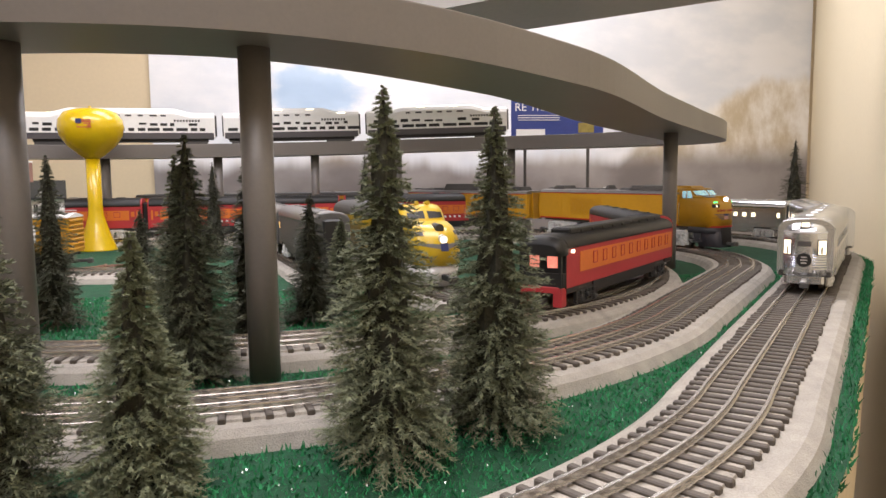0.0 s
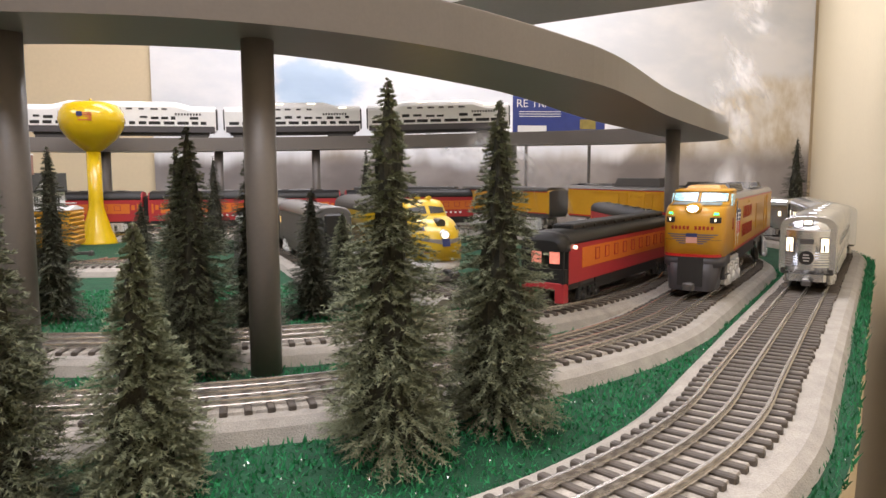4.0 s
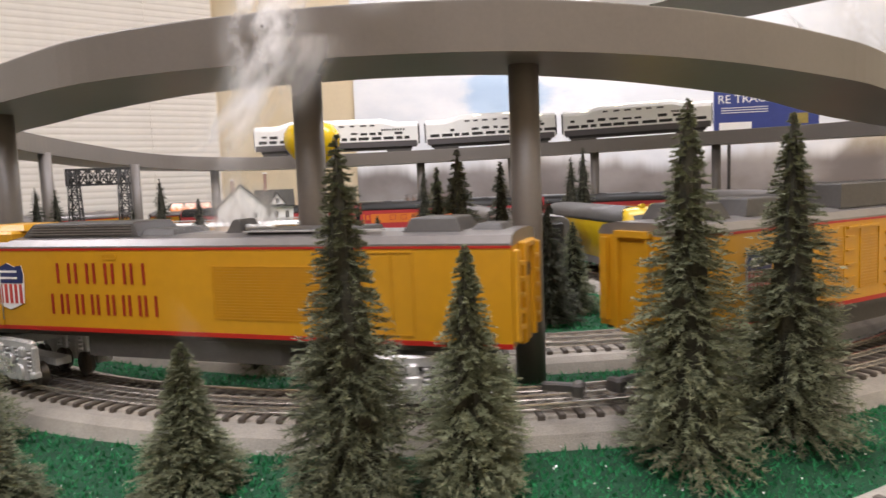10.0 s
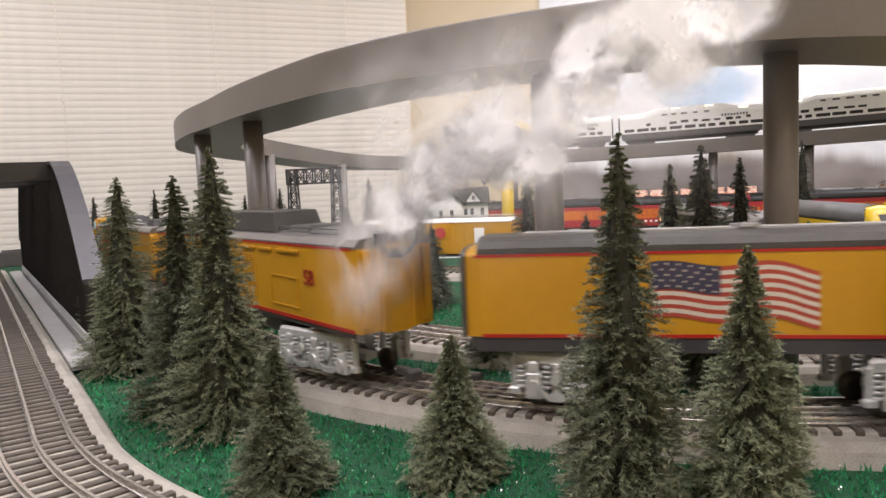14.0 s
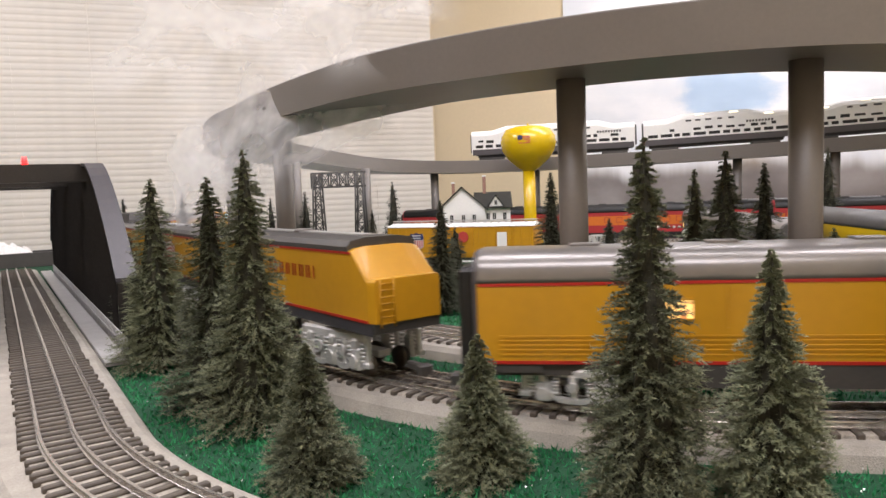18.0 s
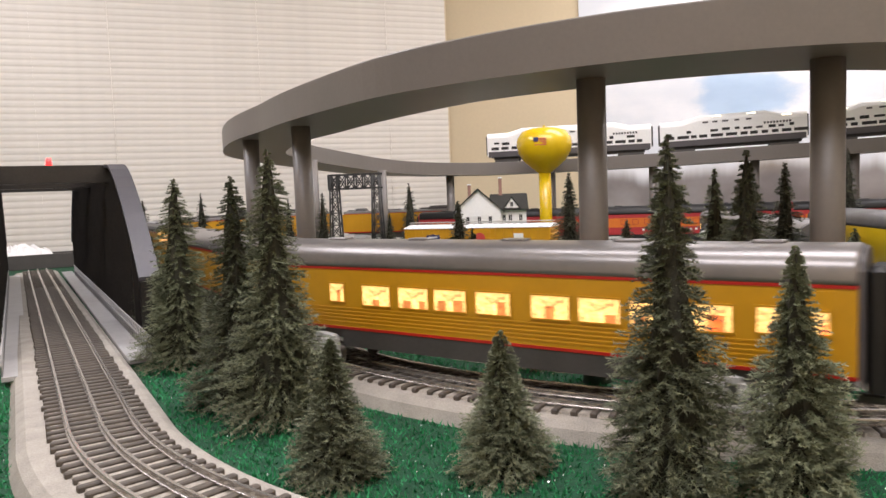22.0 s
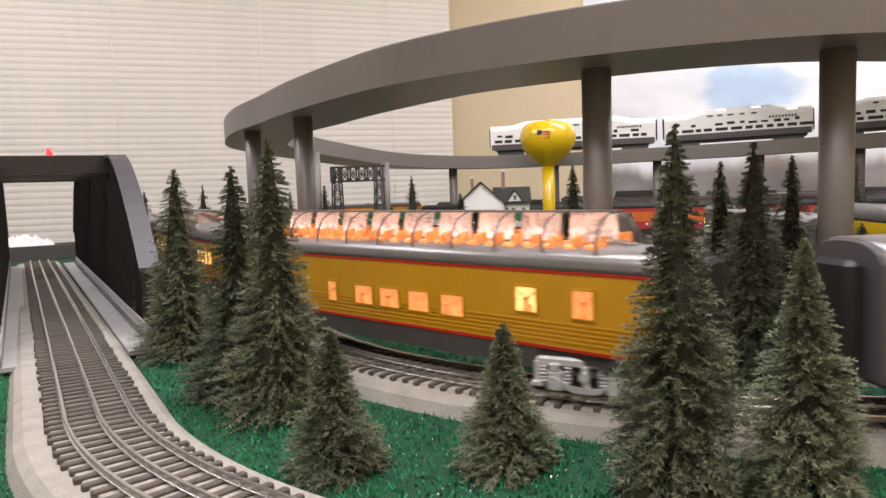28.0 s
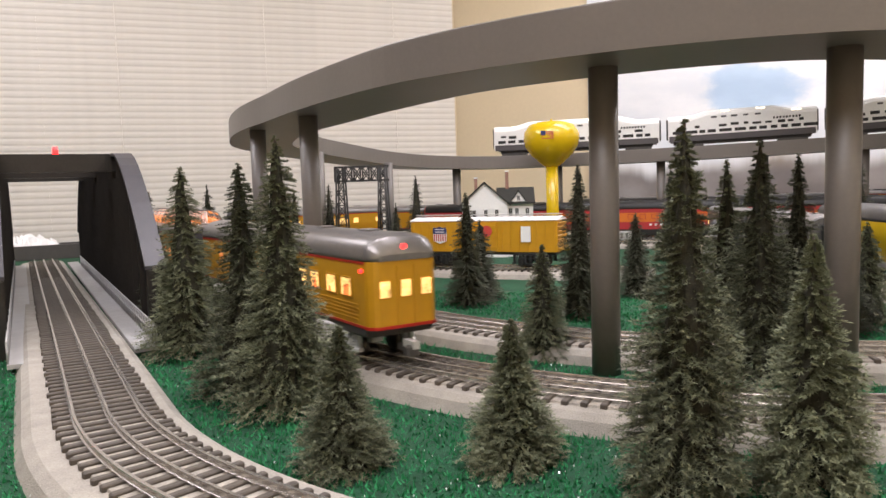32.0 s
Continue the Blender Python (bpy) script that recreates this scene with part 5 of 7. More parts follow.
def add_dome(car, x0, x1, zb=0.0985, zt=0.121, full=False):
    """Glazed roof dome with ribs and seats; a full dome's interior glows by itself."""
    n = 9 if full else 7
    prof = [(0.0275, zb), (0.0262, zb + (zt - zb) * 0.45), (0.020, zb + (zt - zb) * 0.82), (0.010, zt - 0.0006), (0, zt), (-0.010, zt - 0.0006), (-0.020, zb + (zt - zb) * 0.82), (-0.0262, zb + (zt - zb) * 0.45), (-0.0275, zb)]
    d = 0.018
    rings = [[(x, a * k, zb + (b - zb) * hz) for a, b in prof] for x, k, hz in ((x0, 0.9, 0.05), (x0 + d, 1, 1), (x1 - d, 1, 1), (x1, 0.9, 0.05))]
    g = part("dome_glass", Mesh().loft(rings, smooth=False), DOME, car, "clear dome glazing")
    g.visible_shadow = False
    for i in range(n + 1):
        x = x0 + d + (x1 - x0 - 2 * d) * i / n
        rb = []
        for s_ in (-0.0007, 0.0007):
            rb.append([(x + s_, a * 1.015, b + 0.0003) for a, b in prof] + [(x + s_, a * 0.97, b - 0.0008) for a, b in reversed(prof)])
        part("dome_rib", Mesh().loft(rb), ROOFGREY, car)
    part("dome_spine", Mesh().box((x0 + x1) / 2, 0, zt + 0.0004, x1 - x0 - 2 * d, 0.012, 0.0012), ROOFGREY, car)
    part("dome_sill", Mesh().box((x0 + x1) / 2, 0, zb - 0.0005, x1 - x0, 0.0575, 0.003, c=0.0008), ROOFGREY, car)
    seats = Mesh()
    k = int((x1 - x0 - 2 * d) / 0.017)
    for i in range(k):
        x = x0 + d + 0.008 + i * 0.017
        for sgn in (1, -1):
            seats.box(x, sgn * 0.013, zb + 0.0045, 0.008, 0.015, 0.007, c=0.001)
            seats.box(x - 0.004, sgn * 0.013, zb + 0.008, 0.0025, 0.015, 0.010, c=0.001)
    part("dome_seating", seats, LITDIM if full else TANSEAT, car, "rows of dome seats, faintly self-glowing in the full dome")
    # Upright panels, added to glow pale pink for the lit interior.
    if full:
        for i in range(n):
            xa = x0 + d + (x1 - x0 - 2 * d) * (i + 0.5) / n
            part("lit_partition", Mesh().box(xa, -0.004, (zb + zt) / 2 + 0.003, (x1 - x0 - 2 * d) / n * 0.8, 0.001, (zt - zb) * 0.62), LITPINK, car, "added pale pink panel, glowing for the lit dome interior")
    part("dome_floor", Mesh().box((x0 + x1) / 2, 0, zb + 0.0014, x1 - x0 - d, 0.05, 0.0008), LITWHITE if full else TANSEAT, car, "dome floor")


# The moving train, front to rear: maker, distance of its front end behind the nose, its length.
h = 0.475 / 2
TRAIN = []
TRAIN.append((turbine_a(), 0.0, 0.518))
TRAIN.append((turbine_b(), 0.551, 0.482))
TRAIN.append((tender("fuel_tender", "yellow fuel tender with a painted striped flag", 0.345, True), 1.079, 0.345))
TRAIN.append((tender("water_tender", "yellow water tender with a sloped rear and ladder", 0.345, False), 1.478, 0.353))
bag = passenger_car("baggage_car", "yellow baggage car with grey roof and few lit windows", 0.472, xs=[0.111, -0.115], win=(0.019, 0.0115), zwin=0.066, door=False)
for x in (0.10, -0.10):
    for sgn in (1, -1):
        for a in (-0.02, 0.02):
            part("cargo_door_edge", Mesh().box(x + a, sgn * 0.0314, 0.058, 0.0012, 0.0008, 0.046), YELLOW, bag[0])
TRAIN.append((bag, 1.890, 0.472))
TRAIN.append((passenger_car("coach_car", "yellow coach with grey roof and a row of lit windows", 0.477, xs=[0.104, 0.066, 0.031, -0.007, -0.053, -0.089, -0.125, -0.159], win=(0.0285, 0.0160), zwin=0.0610), 2.426, 0.477))
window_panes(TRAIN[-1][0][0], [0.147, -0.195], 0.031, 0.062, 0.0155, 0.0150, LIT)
framed(YELLOW)
dome = passenger_car("dome_coach", "yellow coach with a short glazed dome and lit windows", 0.474, xs=[0.113, 0.088, 0.061, 0.022, -0.005, -0.030, -0.085, -0.105, -0.126, -0.146], win=(0.0165, 0.0160), zwin=0.0620)
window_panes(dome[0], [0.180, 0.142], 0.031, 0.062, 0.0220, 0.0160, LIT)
framed(YELLOW)
add_dome(dome[0], -0.060, 0.118)
TRAIN.append((dome, 2.985, 0.474))
fdome = passenger_car("full_dome_car", "yellow car with a full-length glazed dome and lit lower windows", 0.477, xs=[-0.135], win=(0.0165, 0.0165), zwin=0.0630, zt=0.099, door=False)
window_panes(fdome[0], [0.036, 0.004, -0.030, -0.066], 0.031, 0.0525, 0.0215, 0.0150, LITORANGE)
window_panes(fdome[0], [0.079], 0.031, 0.0525, 0.0105, 0.0165, LITORANGE)
window_panes(fdome[0], [-0.180], 0.031, 0.063, 0.0150, 0.0180, LITORANGE)
framed(YELLOW)
add_dome(fdome[0], -0.205, 0.205, 0.092, 0.121, True)
TRAIN.append((fdome, 3.551, 0.477))
tailcar = passenger_car("business_car", "yellow business car with a rounded lit rear end", 0.487, xs=[-0.075, -0.116, -0.145, -0.181, -0.211], win=(0.0185, 0.0140), zwin=0.062, tail=None, door=False)
window_panes(tailcar[0], [0.155, 0.103, 0.044, 0.008], 0.031, 0.063, 0.0165, 0.0125, LITORANGE)
window_panes(tailcar[0], [-0.035], 0.031, 0.062, 0.0085, 0.0150, LITORANGE)
framed(YELLOW)
TRAIN.append((tailcar, 4.104, 0.487))
h = 0.487 / 2
tc = tailcar[0]
for ob in [o for o in tc.children if o.name.split(".")[0] in ("end_wall", "diaphragm") and min(v.co.x for v in o.data.vertices) < -0.2]:
    bpy.data.objects.remove(ob)
# Blunt, slightly bowed rear end with windows and markers.
bow = [[(-h - d, 0.031 * k, 0.031), (-h - d, 0.031 * k, 0.084), (-h - d, -0.031 * k, 0.084), (-h - d, -0.031 * k, 0.031)] for d, k in ((0.0, 1.0), (0.004, 0.97), (0.008, 0.87), (0.010, 0.74))]
part("rear_end", Mesh().loft(bow), YELLOW, tc, "bowed yellow rear end")
part("rear_roof", Mesh().loft([ring(-h - d, 0.0316 * k, 0.084, 0.087, 0.105 - e, 12, 0.75) for d, k, e in ((0, 1, 0), (0.004, 0.95, 0.003), (0.008, 0.86, 0.009), (0.011, 0.72, 0.016))], smooth=True), ROOFGREY, tc, "rounded roof end")
part("rear_stripe", Mesh().loft([[(-h - d, 0.0316 * k, 0.0305), (-h - d, 0.0316 * k, 0.0330), (-h - d, -0.0316 * k, 0.0330), (-h - d, -0.0316 * k, 0.0305)] for d, k in ((0.0, 1.0), (0.0045, 0.975), (0.0085, 0.875), (0.0105, 0.75))]), RED, tc)
for y, sx in ((-0.0185, 0.0085), (0.0, 0.0085), (0.0185, 0.0085)):
    part("rear_window_frame", Mesh().box(-h - 0.0098, y, 0.062, 0.0014, sx + 0.0022, 0.0150), YELLOW, tc)
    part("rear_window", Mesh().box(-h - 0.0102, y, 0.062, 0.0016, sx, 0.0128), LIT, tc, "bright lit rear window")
part("end_door_seam", Mesh().box(-h - 0.0102, 0.0075, 0.057, 0.0012, 0.0008, 0.046).box(-h - 0.0102, -0.0075, 0.057, 0.0012, 0.0005, 0.046), YELLOW, tc)
part("rear_coupler", Mesh().box(-h - 0.016, 0, 0.018, 0.016, 0.006, 0.006), SILVER, tc)
part("marker_lamp", Mesh().cyl((-h - 0.010, 0.0, 0.0945), (-h - 0.004, 0.0, 0.0945), 0.0022, n=12), REDLAMP, tc, "red glowing marker lamp")
for sgn in (1, -1):
    part("marker_lamp", Mesh().cyl((-h + 0.004, sgn * 0.0305, 0.0765), (-h + 0.004, sgn * 0.0328, 0.0765), 0.0016, n=12), REDLAMP, tc, "red glowing marker lamp")


def rest(entry, line, s_front, L, size=1.0):
    """Stands a car on a line with its front end at s_front; size: smaller model makes beside scale ones."""
    car, trucks, (xf, xr) = entry
    car.matrix_basis = car_pose(line, s_front, L, xf * size, xr * size) @ Matrix.Diagonal((size, size, size, 1))
    return car


def car_pose(line, s_front, L, xf, xr):
    mid = s_front - L / 2
    a, b = line.at(mid + xf), line.at(mid + xr)
    d = a - b
    ang = math.atan2(d[1], d[0])
    c = b + d * (-xr / (xf - xr))
    return pose(c[0], c[1], ground_z(c[1]) + 0.0198, 0, 0, math.degrees(ang))


# Standing trains.
h = 0.475 / 2
silver_obs = passenger_car("observation_car", "stainless steel round-ended observation car with lit end windows", 0.475, side=STAINLESS, roof=STAINLESS, stripe=None, skirt=STAINLESS, xs=[-0.15, -0.11, -0.07, -0.03, 0.01, 0.05, 0.09, 0.13], lit=BLACK, group="silver cars", door=False, w=0.0355)
rest(silver_obs, OUTER, 1.43, 0.39, 0.82)
oc = silver_obs[0]
for ob in [o for o in oc.children if o.name.split(".")[0] in ("end_wall", "diaphragm") and max(v.co.x for v in o.data.vertices) > 0.2]:
    bpy.data.objects.remove(ob)
OBS = [(0.026, h + 0.010, 0.0355, 0.0290, 0.002), (0.086, h + 0.010, 0.0355, 0.0290, 0.002), (0.0935, h + 0.0065, 0.0345, 0.0285, 0.002), (0.0995, h - 0.001, 0.0310, 0.0270, 0.002), (0.1035, h - 0.011, 0.0240, 0.0220, 0.002), (0.1052, h - 0.022, 0.0130, 0.0120, 0.001)]
part("rounded_end", shell(OBS, h - 0.03), STAINLESS, oc, "polished rounded car end")
part("end_lamp", patch(OBS, -0.0048, 0.0048, 0.0935, 0.0985, 0.0022, 4, 0.004), LITWHITE, oc, "white end lamp")
part("lamp_bezel", patch(OBS, -0.0068, 0.0068, 0.0918, 0.1000, 0.0014, 4, 0.004), DARKGREY, oc)
for sgn in (1, -1):
    ew = part("end_window", patch(OBS, sgn * 0.0175, sgn * 0.0265, 0.0555, 0.0745, 0.0007), LITWHITE, oc, "bright lit end window")
    part("chair_shape", patch(OBS, sgn * 0.0205, sgn * 0.0225, 0.0560, 0.0660, 0.0011, 2), BLACK, ew)
    part("window_band", patch(OBS, sgn * 0.0160, sgn * 0.0285, 0.0540, 0.0760, 0.0003), BANDGREY, oc)
    part("marker_lamp", Mesh().cyl((h - 0.020, sgn * 0.0325, 0.090), (h - 0.012, sgn * 0.0335, 0.090), 0.0028, n=12), DARKGREY, oc)
part("end_door_plate", patch(OBS, -0.0085, 0.0085, 0.0665, 0.0735, 0.0006), DARKGREY, oc)
part("end_door", patch(OBS, -0.0105, 0.0105, 0.0300, 0.0860, 0.0004), STAINLESS, oc)
part("belt_band", patch(OBS, -0.0350, 0.0350, 0.0850, 0.0870, 0.0009, 24), ALU, oc)
for k in range(6):
    part("end_fluting", patch(OBS, -0.0352, 0.0352, 0.0345 + k * 0.0036, 0.0364 + k * 0.0036, 0.0010, 24), STAINLESS, oc)
part("drumhead", Mesh().cyl((h + 0.008, 0, 0.0475), (h + 0.0125, 0, 0.0475), 0.0095, n=24), BLACK, oc, "round dark tail sign")
dm = Mesh()
for k in range(3):
    dm.box(h + 0.0128, 0, 0.0515 - k * 0.004, 0.0008, 0.009 - abs(k - 1) * 0.002, 0.0016)
part("drumhead_print", dm, ALU, oc)
part("rear_skirt", Mesh().box(h - 0.006, 0, 0.0200, 0.016, 0.050, 0.013, c=0.003), STAINLESS, oc)
part("end_coupler", Mesh().box(h + 0.010, 0, 0.0150, 0.020, 0.007, 0.007, c=0.001), SILVER, oc)
rest(passenger_car("stainless_coach", "stainless steel coach with lit windows", 0.475, side=STAINLESS, roof=STAINLESS, stripe=None, skirt=STAINLESS, xs=[-0.16 + 0.03 * k for k in range(11)], lit=LITWHITE, group="silver cars"), OUTER, 1.01, 0.39, 0.82)
rest(passenger_car("stainless_coach", "stainless steel coach with lit windows", 0.475, side=STAINLESS, roof=STAINLESS, stripe=None, skirt=STAINLESS, xs=[-0.16 + 0.03 * k for k in range(11)], lit=LITWHITE, group="silver cars"), OUTER, 0.59, 0.39, 0.82)

red_obs = passenger_car("open_platform_car", "red and orange heavyweight car with black roof and platform", 0.43, side=DAYRED, roof=BLACK, stripe=None, skirt=BLACK, xs=[], group="red cars", door=False, fluted=False, z1=0.082, zt=0.099)
rest(red_obs, INNER, 0.912, 0.335, 0.78)
ro = red_obs[0]
red_obs[1][0].data.materials[0] = BLACK
part("orange_band", strip(-0.21, 0.175, 0.031, 0.062, 0.027, 0.0006), DAYORANGE, ro, "orange window band")
window_panes(ro, [-0.18 + 0.034 * k for k in range(10)], 0.0314, 0.064, 0.011, 0.014, DAYORANGE)
framed(DAYRED)
part("clerestory", Mesh().box(-0.015, 0, 0.1005, 0.37, 0.030, 0.009, c=0.002), BLACK, ro, "black clerestory roof")
for k in range(9):
    part("clerestory_vent", Mesh().box(-0.17 + k * 0.038, 0.0145, 0.0995, 0.009, 0.004, 0.005, c=0.001), BLACK, ro)
for ob in [o for o in ro.children if o.name.split(".")[0] in ("end_wall", "diaphragm") and max(v.co.x for v in o.data.vertices) > 0.2]:
    bpy.data.objects.remove(ob)
part("end_hood", Mesh().loft([ring(x, 0.0318 * k, 0.074, 0.082, 0.099 - e, 12, 0.75) for x, k, e in ((0.212, 1.0, 0.0), (0.226, 0.98, 0.001), (0.232, 0.90, 0.005), (0.235, 0.78, 0.011))], smooth=True), BLACK, ro, "black roof hood over the platform")
part("end_panel", Mesh().box(0.2165, 0, 0.0555, 0.002, 0.0618, 0.050), BLACK, ro, "black platform end")
part("end_beam", Mesh().box(0.222, 0, 0.0295, 0.014, 0.056, 0.008, c=0.001), DAYRED, ro, "red buffer beam")
for sgn in (1, -1):
    part("platform_post", Mesh().box(0.2275, sgn * 0.0285, 0.055, 0.003, 0.003, 0.045), BLACK, ro)
part("platform_rail", Mesh().box(0.225, 0, 0.042, 0.003, 0.056, 0.018).box(0.218, 0.029, 0.042, 0.016, 0.003, 0.018).box(0.218, -0.029, 0.042, 0.016, 0.003, 0.018), BLACK, ro)
part("platform_wall", Mesh().box(0.2165, 0, 0.067, 0.0012, 0.055, 0.033), BLACK, ro)
for y in (-0.014, 0.012):
    part("platform_window", Mesh().box(0.2177, y, 0.066, 0.001, 0.014, 0.018), mat("rose_lit_window", (1.0, 0.30, 0.22), 0.4, 0, 0.6, 70, 0, glow=0.9), ro)
for sgn in (1, -1):
    part("marker_lamp", Mesh().cyl((0.20, sgn * 0.031, 0.078), (0.20, sgn * 0.0345, 0.078), 0.0024, n=12), LITWHITE, ro, "white marker lamp")
    part("platform_step", Mesh().box(0.221, sgn * 0.024, 0.02, 0.014, 0.012, 0.024), DAYRED, ro)
rest(passenger_car("red_coach", "red and orange coach with a dark roof", 0.45, side=DAYRED, roof=BLACK, stripe=None, skirt=BLACK, xs=[-0.18 + 0.03 * k for k in range(12)], lit=DAYORANGE, group="red cars", fluted=False), INNER, 0.525, 0.36, 0.78)

EYELLOW = mat("bright_engine_yellow", (0.56, 0.37, 0.008), 0.35, 0, 0.05, 14, 0.05, coat=0.3)
def cab_unit():
    car = thing("diesel_engine", "bright yellow streamlined diesel engine with silver trucks", "locomotive")
    L, w = 0.40, 0.0325
    hh = L / 2
    xb = hh - 0.085
    part("body", Mesh().loft([ring(x, w, 0.029, 0.084, 0.1005, 12, 0.7) for x in (-hh, xb)], smooth=True), EYELLOW, car)
    part("roof", Mesh().loft([ring(x, w + 0.0004, 0.081, 0.085, 0.1020, 12, 0.7) for x in (-hh, xb)], smooth=True), DARKGREY, car, "dark grey roof")
    low = [(0.029, hh - 0.001, w, 0.030, 0.003), (0.046, hh, w, 0.030, 0.003), (0.058, hh - 0.004, w, 0.030, 0.003), (0.068, hh - 0.011, w * 0.99, 0.030, 0.003), (0.076, hh - 0.024, w * 0.97, 0.028, 0.003), (0.0805, hh - 0.038, w * 0.93, 0.026, 0.003), (0.0825, hh - 0.054, w * 0.84, 0.020, 0.003)]
    cab = [(0.070, hh - 0.046, w, 0.016, 0.005), (0.0825, hh - 0.056, w, 0.016, 0.005), (0.0960, hh - 0.0665, w * 0.97, 0.016, 0.005), (0.1010, hh - 0.0720, w * 0.86, 0.016, 0.005), (0.1035, hh - 0.0790, w * 0.62, 0.012, 0.005)]
    part("nose", shell(low, xb), EYELLOW, car, "rounded bulldog nose")
    part("cab", shell(cab, xb), EYELLOW, car)
    for sgn in (1, -1):
        part("windscreen_frame", patch(cab, sgn * 0.0012, sgn * 0.0262, (0.0842, 0.0850), (0.0968, 0.0945), 0.0003, 8), EYELLOW, car)
        part("windscreen", patch(cab, sgn * 0.0026, sgn * 0.0245, (0.0855, 0.0862), (0.0955, 0.0930), 0.0007, 8), BLACK, car, "dark windscreen pane")
        part("side_window", Mesh().box(hh - 0.078, sgn * (w + 0.0002), 0.0765, 0.014, 0.001, 0.011), BLACK, car)
        part("roof_horn", Mesh().cyl((hh - 0.088, sgn * 0.008, 0.1045), (hh - 0.074, sgn * 0.008, 0.1055), 0.0016, 0.0030, 10), EYELLOW, car)
        part("number_board", patch(low, sgn * 0.0215, sgn * 0.0285, 0.0665, 0.0710, 0.0012, 4, 0.002), FLANGE, car)
        part("nose_wing", patch(low, sgn * 0.0040, sgn * 0.0280, (0.0500, 0.0545), (0.0560, 0.0575), 0.0006, 8), ROOFGREY, car, "grey wing band on the nose")
        part("nose_step", patch(low, sgn * 0.0200, sgn * 0.0290, 0.0395, 0.0412, 0.0006, 4), PAINTRED, car)
    part("upper_lamp", Mesh().cyl((hh - 0.034, 0, 0.0765), (hh - 0.0165, 0, 0.0750), 0.0050, 0.0056, 16), DARKGREY, car)
    part("headlamp", Mesh().cyl((hh - 0.010, 0, 0.0620), (hh - 0.0035, 0, 0.0615), 0.0046, n=16), LITWHITE, car)
    part("lamp_rim", Mesh().cyl((hh - 0.012, 0, 0.0620), (hh - 0.0045, 0, 0.0615), 0.0062, n=18), SILVER, car)
    part("nose_crest", patch(low, -0.0050, 0.0050, 0.0475, 0.0575, 0.0010, 4), BLUE, car)
    pil = [(0.003, hh - 0.006, 0.026, 0.020, 0.004), (0.0285, hh - 0.002, 0.0320, 0.030, 0.003)]
    part("pilot", shell(pil, hh - 0.060), SILVER, car, "silver pilot")
    part("coupler", Mesh().box(hh + 0.004, 0, 0.015, 0.018, 0.007, 0.007, c=0.001), BLACK, car)
    part("skirt", strip(-hh, hh - 0.06, w - 0.002, 0.024, 0.011, 0.002), ROOFGREY, car)
    couplers(car, L)
    return car, add_trucks(car, hh - 0.085, -hh + 0.075, 3, 0.031), (hh - 0.085, -hh + 0.075)


def reversed_line(line):
    return Line([tuple(p) for p in line.p[::-1]])


ENG_REV, GREY_REV = reversed_line(ENGINE_TRACK), reversed_line(GREY_TRACK)
rest(cab_unit(), ENG_REV, ENG_REV.length - 0.075, 0.40, 1.0)
GREYCAR = mat("grey_coach_paint", (0.10, 0.095, 0.09), 0.5, 0.1, 0.1, 20, 0.05)
rest(passenger_car("grey_coach", "two-tone dark grey coach standing behind the engine", 0.36, side=GREYCAR, roof=ROOFGREY, stripe=None, xs=[], group="grey cars", fluted=True), GREY_REV, GREY_REV.length - 0.06, 0.32, 0.88)
rest(passenger_car("grey_coach", "two-tone dark grey coach standing in the yard", 0.36, side=GREYCAR, roof=ROOFGREY, stripe=None, xs=[], group="grey cars", fluted=True), GREY_REV, GREY_REV.length - 0.40, 0.32, 0.88)

for k, x in enumerate((-0.06, -0.55, 0.43)):
    c = passenger_car("red_coach", "red and orange streamlined coach with a dark roof", 0.47, side=DAYRED, roof=BLACK, stripe=None, skirt=BLACK, xs=[-0.18 + 0.03 * i for i in range(12)], lit=DAYORANGE, group="red cars", fluted=False)
    rest(c, BACK_TRACK, 1.0 - x + 0.235, 0.47)
    part("orange_band", strip(-0.23, 0.23, 0.031, 0.062, 0.024, 0.0002), DAYORANGE, c[0])
    lb = Mesh()
    for i in range(14):
        lb.box(0.10 - i * 0.013, 0.0316, 0.043, 0.006, 0.0005, 0.005)
    part("lettering", lb, WHITE, c[0])


